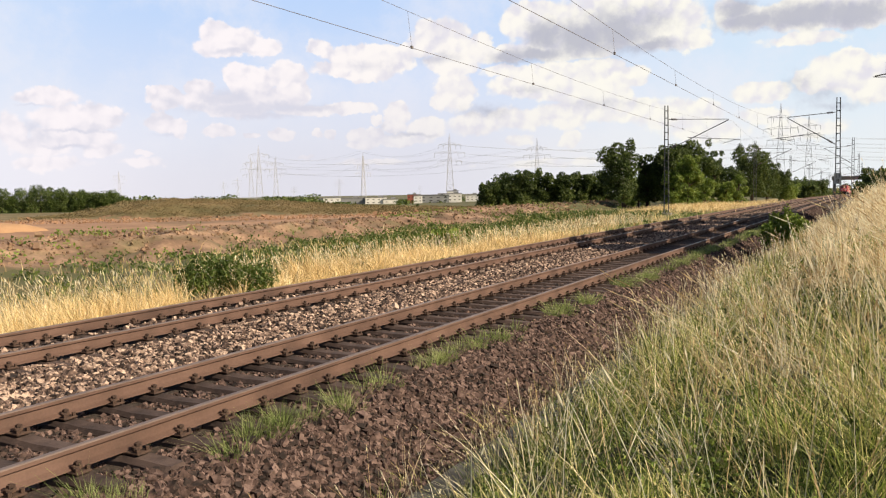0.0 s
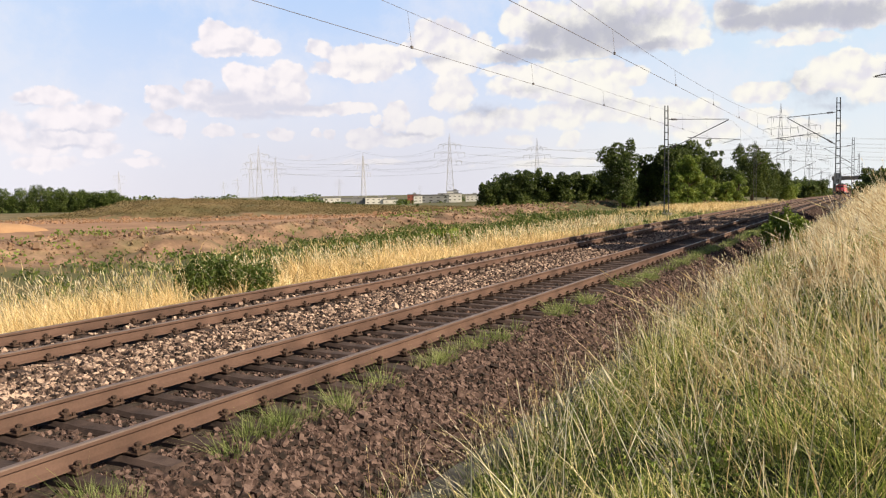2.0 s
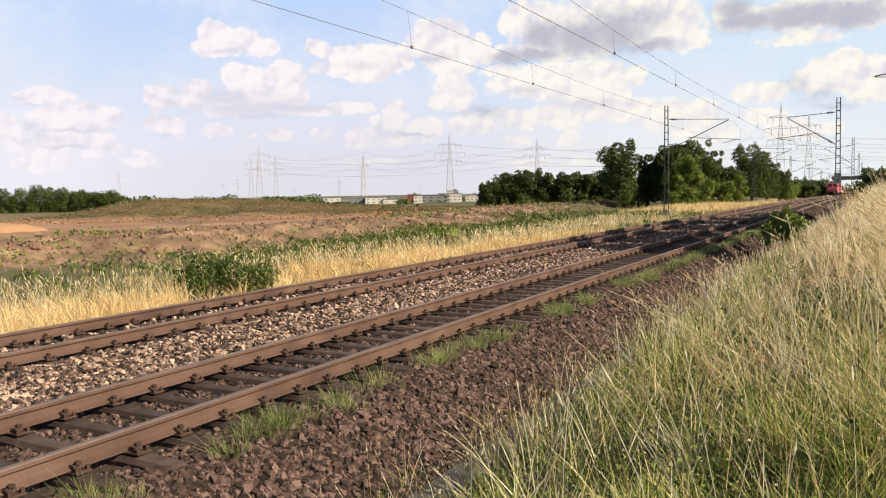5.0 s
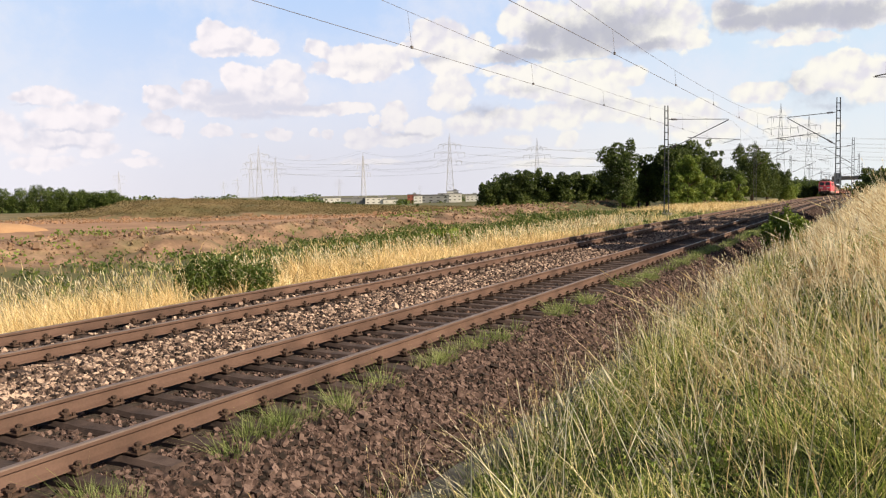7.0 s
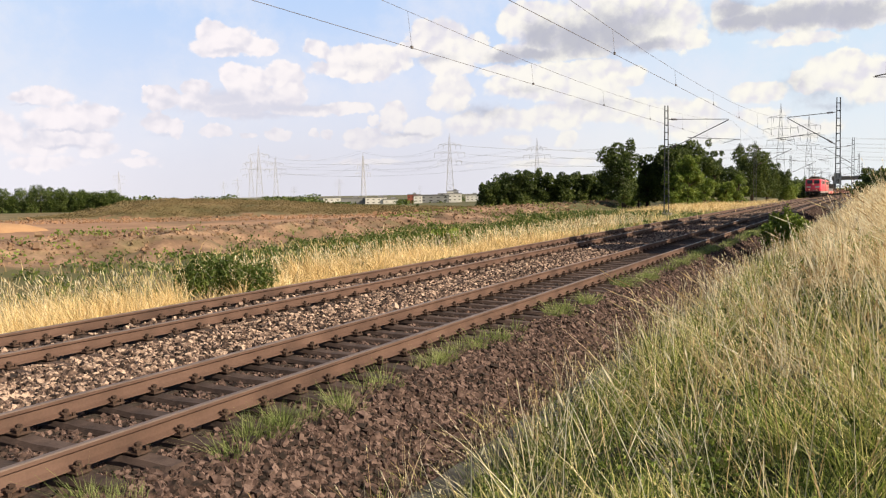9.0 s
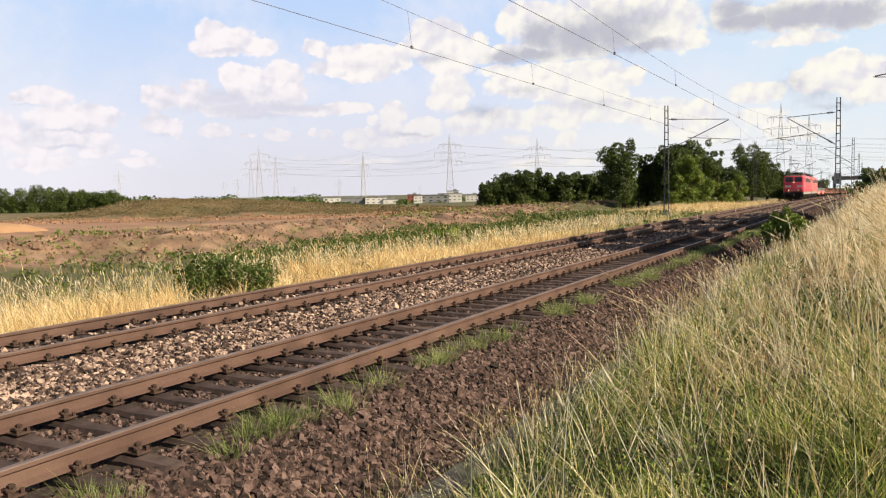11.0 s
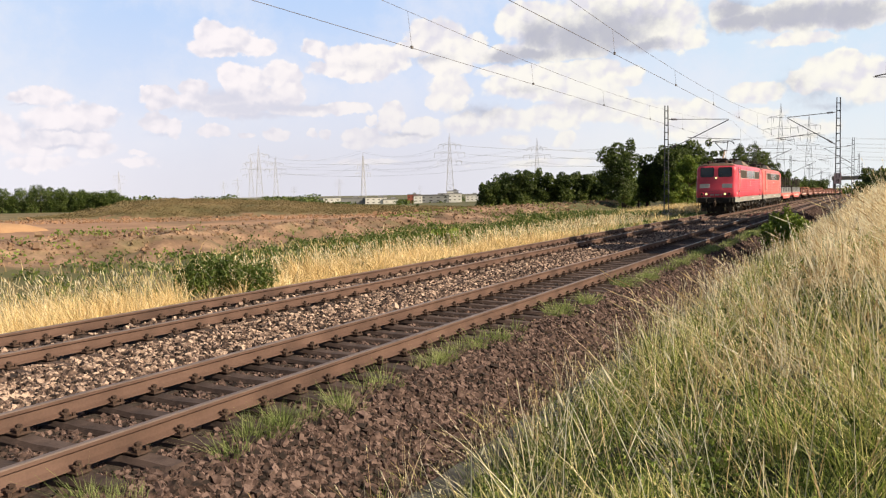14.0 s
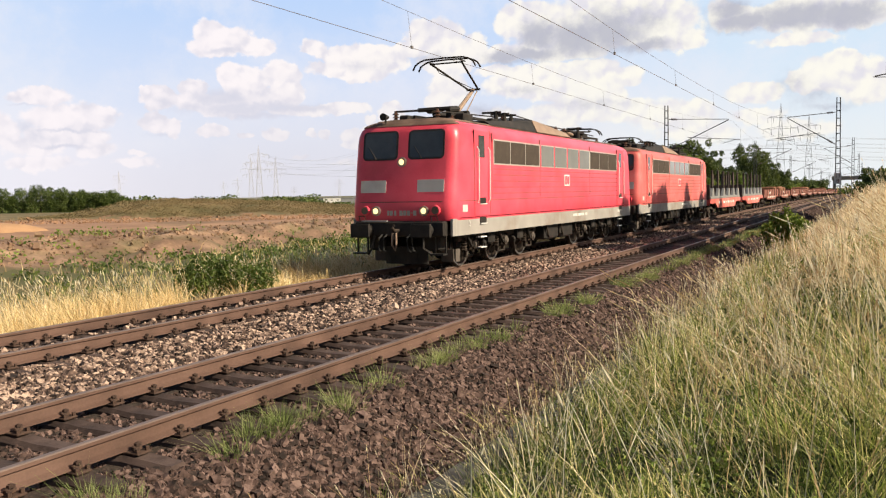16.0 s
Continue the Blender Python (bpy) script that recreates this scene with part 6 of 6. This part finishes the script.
tagged(new("far_woods", me), "distant dark green woods along the horizon", "woods", kind="stuff")
# clods on the berm and in the field
n = 8000
left, s = r0.normal(34, 2.3, n), r0.uniform(8, 130, n)
size = r0.lognormal(-2.7, 0.5, n)
stones("soil_clods", M_CLOD, "brown clods and rubble on the soil berm", left, s, ground_z(left, s) + size * 0.2, size, 8, "rubble")
n = 3000
side, depth = r0.uniform(-70, 5, n), r0.uniform(92, 112, n)
left, s = depth * SY - side * CY, depth * CY + side * SY
size = r0.lognormal(-2.3, 0.5, n)
stones("field_clods", M_SOIL, "reddish clods along the edge of the bare field", left, s, ground_z(left, s) + size * 0.2, size, 9, "rubble")
M_SAND = material("orange sand", [(0.33, 0.19, 0.10), (0.44, 0.27, 0.15)], 0.95, 0, 0.8, 0.3)


def make_sand_pile():
    rings = []
    for f, z in ((1.0, -0.2), (0.85, 0.35), (0.6, 0.72), (0.3, 0.88), (0.05, 0.92)):
        rings.append([Vector((math.cos(a) * 6.0 * f * (1 + 0.12 * math.sin(3 * a)), math.sin(a) * 2.6 * f * (1 + 0.1 * math.sin(5 * a)), z)) for a in np.linspace(0, 6.283, 28, endpoint=False)])
    ob = part("sand_pile", Shape().loft(rings), M_SAND, None, soft=True, at=pose(-66.0, 47.0, -0.75, 0, 0, 28))
    tagged(ob, "low flat pile of orange sand on bare soil", "sand pile")


make_sand_pile()


# ---- overhead line ----
def make_mast(left, s, arm_to, tall=9.3, detail=True):
    """A lattice mast with its cantilever towards arm_to."""
    d = 1 if arm_to > left else -1
    z0 = -0.35 + float(dip(s))
    mast = thing("catenary_mast", "grey steel lattice mast carrying the overhead line", "mast", at=pose(-left, s, z0), group="catenary masts")
    part("footing", Shape().box((0, 0, 0.0), (0.9, 0.7, 0.5), 0.04), M_CONCRETE, mast)
    top = tall - z0 + float(dip(s))
    for k in (-1, 1):
        part("leg", Shape().beam((k * 0.20, 0, 0), (k * 0.13, 0, top), 0.075, 0.11), M_MAST, mast)
    i, z = 0, 0.5
    while z < top:
        hw = 0.20 - 0.07 * z / top
        part("batten", Shape().box((0, 0, z), (2 * hw, 0.10, 0.07)), M_MAST, mast)
        z += 0.62
    if detail:
        reach = abs(arm_to - left)
        x = -d
        arm = new("cantilever")
        arm.parent = mast
        arm.empty_display_size = 0.1
        up = -z0 + float(dip(s))
        part("stay", Shape().tube([(x * 0.2, 0, 8.1 + up), (x * reach, 0, 7.85 + up)], 0.03, 6), M_MAST, arm)
        part("strut", Shape().tube([(x * 0.2, 0, 5.45 + up), (x * reach, 0, 7.8 + up)], 0.04, 6), M_MAST, arm)
        part("registration_arm", Shape().tube([(x * reach * 0.35, 0, 6.45 + up), (x * (reach + 0.9), 0, 6.10 + up)], 0.028, 6), M_MAST, arm)
        part("steady_arm", Shape().tube([(x * (reach + 0.7), 0, 6.14 + up), (x * (reach - 0.5), 0, 5.82 + up)], 0.02, 5), M_MAST, arm)
        for a, b in (((0.45, 8.08), (0.85, 8.05)), ((0.45, 5.62), (0.8, 5.86))):
            sh = Shape()
            for j in range(5):
                f = j / 4
                c = (x * (a[0] + (b[0] - a[0]) * f), 0, a[1] + (b[1] - a[1]) * f + up)
                sh.tube([(c[0] - 0.03, 0, c[2]), (c[0] + 0.03, 0, c[2])], [0.1, 0.07], 8)
            part("insulator", sh, M_INSULATOR, arm)
    return mast


MAST_S = [-1.5, 79.0, 144.0, 210.0, 276.0, 342.0, 410.0]
for s in MAST_S[1:]:
    make_mast(16.2, s - 1.5, FAR + 0.1)
    make_mast(2.5, s, NEAR - 0.1)


def wire(pts, r):
    return Shape().tube(pts, r, 5)


def make_overhead(centre, label, start, low, first, step):
    line = thing("overhead_line", label, "overhead line", group="overhead lines", kind="structure")
    pts = [(-centre + (0.0 if i < 2 else 0.2 if i % 2 else -0.2), s, 5.80 + float(dip(s))) for i, s in enumerate(MAST_S)]
    part("contact_wire", wire([(pts[0][0], -40, 5.8)] + pts, 0.0075), M_WIRE, line)
    mess = []
    for a, b in zip(MAST_S[:-1], MAST_S[1:]):
        za, zb = (start if a < 0 else 7.8), 7.8
        lowest = low
        for i in range(16):
            f = i / 16
            z = za + (zb - za) * f - 4 * (0.5 * (za + zb) - lowest) * f * (1 - f)
            mess.append((-centre, a + (b - a) * f, z + float(dip(a + (b - a) * f))))
    mess.append((-centre, MAST_S[-1], 7.8 + float(dip(MAST_S[-1]))))
    part("messenger_wire", wire([(-centre, -40, 6.9)] + mess, 0.0058), M_WIRE, line)
    my = [m[1] for m in mess]
    mz = [m[2] for m in mess]
    s = first
    while s < 270:
        near = min(abs(s - m) for m in MAST_S)
        if near > 4:
            xc = float(np.interp(s, MAST_S, [p[0] for p in pts]))
            part("dropper", Shape().tube([(xc, s, 5.8 + float(dip(s))), (-centre, s - 0.2, float(np.interp(s, my, mz)))], 0.0042, 4), M_WIRE, line)
            part("clamp", Shape().box((xc, s, 5.82 + float(dip(s))), (0.04, 0.1, 0.07)), M_WIRE, line)
        s += step
    return line


make_overhead(FAR, "contact wire and messenger wire over the far track", 7.695, 6.46, 11.2, 9.15)
make_overhead(NEAR, "contact wire and messenger wire over the near track", 7.5, 6.33, 7.2, 8.55)


def make_sign():
    sign = thing("kilometre_sign", "white plate with black digits fixed to a mast", "sign", at=pose(-2.5, 78.85, 2.65))
    part("plate", Shape().box((0, 0, 0), (0.56, 0.02, 0.92), 0.006), M_WHITE, sign)
    part("bracket", Shape().box((0, 0.07, 0), (0.3, 0.10, 0.06)), M_MAST, sign)
    turn = Euler((radians(90), 0, 0)).to_matrix().to_4x4()
    part("upper_digits", letter_mesh("11", 0.46), M_RUBBER, sign, at=Matrix.Translation((0, -0.014, 0.2)) @ turn)
    part("lower_digit", letter_mesh("8", 0.46), M_RUBBER, sign, at=Matrix.Translation((0, -0.014, -0.22)) @ turn)


make_sign()


# ---- bridge over the line ----
def make_bridge():
    b = thing("road_bridge", "grey concrete road bridge crossing over the railway", "bridge", at=pose(7, 432, float(dip(432))))
    part("deck", Shape().box((0, 0, 6.9), (46, 9, 0.9), 0.1), M_CONCRETE, b)
    for y in (-4.4, 4.4):
        part("parapet", Shape().box((0, y, 7.7), (46, 0.25, 0.9), 0.03), M_CONCRETE, b)
    for x in (-22, -9.5, 6, 20):
        part("pier", Shape().box((x, 0, 3.0), (1.0, 7.5, 7.2), 0.15), M_CONCRETE, b)


make_bridge()


# ---- pylons and power lines ----
PYLON_KINDS = {}


def pylon_meshes(h, slim):
    tower = Shape()
    half = h * (0.045 if slim else 0.06)
    prev = None
    n = 9
    for i in range(n + 1):
        f = i / n
        w = half * (1 - f) ** 1.15 + 0.35
        z = h * (f ** 0.92)
        ring = [Vector((a * w, b * w, z)) for a, b in ((-1, -1), (1, -1), (1, 1), (-1, 1))]
        if prev:
            for k in range(4):
                tower.beam(prev[k], ring[k], 0.21)
                tower.beam(prev[k], ring[(k + 1) % 4], 0.08)
                tower.beam(prev[(k + 1) % 4], ring[k], 0.08)
                tower.beam(ring[k], ring[(k + 1) % 4], 0.12)
        prev = ring
    tower.beam((0, 0, h), (0, 0, h + 2.5), 0.3)
    arms = []
    for f, reach in ((0.62, 9.0), (0.75, 11.5), (0.88, 8.5)) if not slim else ((0.62, 6.5), (0.80, 5.0)):
        arm = Shape()
        z = h * f
        for k in (-1, 1):
            tip = Vector((k * reach, 0, z))
            for y in (-0.7, 0.7):
                arm.beam((0, y, z), tip, 0.14)
            arm.beam((0, 0, z + 1.8), tip, 0.14)
            for j in (0.35, 0.7):
                arm.beam((k * reach * j, 0, z), (k * reach * j, 0, z + 1.8 * (1 - j)), 0.14)
        arms.append((arm.mesh("crossarm"), z, reach))
    return tower.mesh("tower"), arms


def make_pylon(left, s, top, h, slim, turn):
    key = (h, slim)
    if key not in PYLON_KINDS:
        PYLON_KINDS[key] = pylon_meshes(h, slim)
    tower, arms = PYLON_KINDS[key]
    py = thing("power_pylon", "tall grey steel lattice power pylon on the plain", "pylon", at=pose(-left, s, top - h, 0, 0, turn), group="power pylons")
    part("tower", tower, M_PYLON, py)
    for me, z, reach in arms:
        part("crossarm", me, M_PYLON, py)
        for k in (-1, 1):
            for f in (0.55, 1.0):
                part("insulator_string", Shape().beam((k * reach * f, 0, z), (k * reach * f, 0, z - 3.4), 0.2), M_PYLON, py)
    return py


PYLONS = [(288.4, 598.1, 44.3, 48, 0), (479.4, 610.9, 43.4, 48, 0), (589.2, 779.7, 42.8, 48, 0), (626.5, 783.6, 44.1, 48, 0), (390.6, 639.1, 34.4, 38, 1), (254.9, 699.4, 44.6, 48, 0), (1097.1, 1688.8, 39.4, 48, 0), (1116.3, 1054.8, 44.3, 48, 0), (1536.3, 1806.5, 41.2, 48, 0), (1208.6, 1466.5, 41.4, 48, 0), (1536.1, 2921.9, 33.0, 48, 0), (57.3, 652.0, 57.8, 60, 0), (45.4, 758.3, 58.0, 60, 0), (1786.0, 2463.9, 33.6, 48, 0)]
for left, s, top, h, slim in PYLONS:
    make_pylon(left, s, top, h, bool(slim), math.degrees(math.atan2(left, s)) * 0.9 + (20 if slim else 0))


def span(a, b, z, sag, r=0.042):
    pts = []
    for i in range(13):
        f = i / 12
        pts.append((-(a[0] + (b[0] - a[0]) * f), a[1] + (b[1] - a[1]) * f, z[0] + (z[1] - z[0]) * f - 4 * sag * f * (1 - f)))
    return Shape().tube(pts, r, 4)


def make_power_lines():
    lines = thing("power_lines", "thin power lines sagging between pylons", "power line")
    runs = [(479.4, 610.9, 390.6, 639.1), (390.6, 639.1, 288.4, 598.1), (288.4, 598.1, 57.3, 652.0), (57.3, 652.0, -160, 640.0), (254.9, 699.4, 45.4, 758.3), (45.4, 758.3, -160, 700), (589.2, 779.7, 254.9, 699.4)]
    for a, b, c, d in runs:
        for z in (26.5, 32.5, 38.5):
            for off in (-6, 6):
                part("cable", span((a, b + off), (c, d + off), (z, z), 7.0), M_PYLON, lines)


make_power_lines()


# ---- town on the plain ----
M_WALLWHITE = material("white rendered wall", [(0.66, 0.65, 0.63), (0.78, 0.77, 0.75)], 0.85, 0, 0.3, 0.05)
M_WALLGREY = material("grey hall cladding", [(0.20, 0.21, 0.225), (0.28, 0.29, 0.3)], 0.7, 0, 0.3, 0.05)
M_WALLRED = material("red brick wall", [(0.24, 0.07, 0.05), (0.32, 0.10, 0.075)], 0.85, 0, 0.5, 0.05)
M_TOWNROOF = material("grey flat roof", [(0.16, 0.16, 0.165), (0.24, 0.24, 0.24)], 0.85, 0, 0.4)


def make_building(left, s, top, wide, deep, high, mat, label, windows):
    turn = math.degrees(math.atan2(left, s))
    b = thing("building", label, "building", at=pose(-left, s, top - high, 0, 0, turn), group="buildings of the town")
    part("wall", Shape().box((0, deep / 2, high / 2), (wide, deep, high)), mat, b)
    part("roof", Shape().box((0, deep / 2, high + 0.2), (wide + 0.5, deep + 0.5, 0.4)), M_TOWNROOF, b)
    part("roof_unit", Shape().box((wide * 0.2, deep / 2, high + 0.9), (min(3.5, wide * 0.3), 2.5, 1.0)), M_WALLGREY, b)
    if windows:
        for i in range(windows):
            for z in ((0.3, 0.7) if high > 4 else (0.5,)):
                x = -wide / 2 + wide * (i + 0.5) / windows
                part("window", Shape().box((x, 0.0, high * z), (wide / windows * 0.4, 0.12, high * 0.10)), M_GLASS, b)


make_building(326.0, 508.0, -0.6, 40, 20, 5.5, M_WALLGREY, "long low grey industrial hall on the plain", 0)
make_building(333.0, 503.0, -0.2, 12, 8, 5.0, M_WALLWHITE, "small white building beside a grey hall", 3)
make_building(306.0, 517.0, -0.4, 15, 12, 5.0, M_WALLWHITE, "white flat-roofed commercial building", 4)
make_building(297.0, 521.0, -1.8, 10, 10, 3.6, M_WALLWHITE, "low white flat-roofed annex", 2)
make_building(284.0, 529.0, 1.1, 7, 10, 5.7, M_WALLRED, "red brick building with white front panels", 3)
make_building(280.5, 530.5, 0.2, 6, 8, 5.0, M_WALLWHITE, "white block beside a red brick building", 2)
make_building(270.5, 536.0, 0.4, 20, 16, 5.0, M_WALLGREY, "dark grey flat-roofed hall", 4)
make_building(259.5, 541.5, 1.3, 13, 12, 6.0, M_WALLWHITE, "large white flat-roofed building", 4)
make_building(268.0, 560.0, 3.2, 8, 10, 7.0, M_WALLWHITE, "white taller building behind a grey hall", 2)
make_building(247.0, 547.0, 0.2, 9, 10, 4.5, M_WALLWHITE, "white house half hidden by trees", 3)


# ---- cable trough below the bank ----
def make_trough():
    tr = thing("cable_trough", "weathered grey concrete cable trough below the grassy bank", "cable trough", kind="structure")
    me = Shape().box((0, 0, 0), (0.34, 0.97, 0.16), 0.02).mesh("slab")
    me.materials.append(material("mossy dark concrete", [(0.03, 0.027, 0.024), (0.07, 0.066, 0.058), (0.14, 0.132, 0.12)], 0.9, 0, 4, 0.4, per_object=0.4))
    r = np.random.default_rng(3)
    for i in range(44):
        s = 1.5 + i
        part("slab", me, None, tr, at=pose(-3.62, s, float(ground_z(3.62, s)) - 0.03 + r.normal(0, 0.008), r.normal(0, 0.8), r.normal(0, 1.0), r.normal(0, 0.6)))


make_trough()


def make_post():
    post = thing("lineside_post", "slim grey steel post with a short bracket", "post", at=pose(1.6, 30.0, float(ground_z(-1.6, 30.0)) - 0.1))
    part("pole", Shape().tube([(0, 0, 0), (0, 0, 5.2)], [0.07, 0.05], 8), M_MAST, post)
    part("bracket", Shape().tube([(0, 0, 4.35), (-1.55, 0, 4.12)], 0.02, 6).tube([(-0.3, 0, 4.0), (-1.6, 0, 4.10)], 0.014, 6), M_MAST, post)
    part("hanger_wire", Shape().tube([(-1.25, 0, 4.2), (-1.20, 0, 5.3), (0, 0, 5.2)], 0.005, 4), M_WIRE, post)


make_post()


# ---- what moves ----
def motions():
    for ob, back, length in TRAIN:
        rows = []
        for i in range(33):
            t = i * 0.5
            s = FRONT + back + SPEED * (16 - t)
            rear = s + length
            z0, z1 = float(dip(s)), float(dip(rear))
            rows.append((t, pose(-FAR, s, z0, math.degrees(math.atan2(z1 - z0, length)), 0, 0)))
        walk(ob, rows)
    turn = math.degrees(SPEED / FPS / 0.625)
    for ws in WHEELS:
        y, zz = ws.location.y, ws.location.z
        walk(ws, [(i / FPS, pose(0, y, zz, (i * turn) % 360.0)) for i in range(16 * FPS + 1)])
    walk(SKY, [(0.0, pose(*EYE)), (16.0, pose(*EYE, 0, 0, 0.38))])


motions()
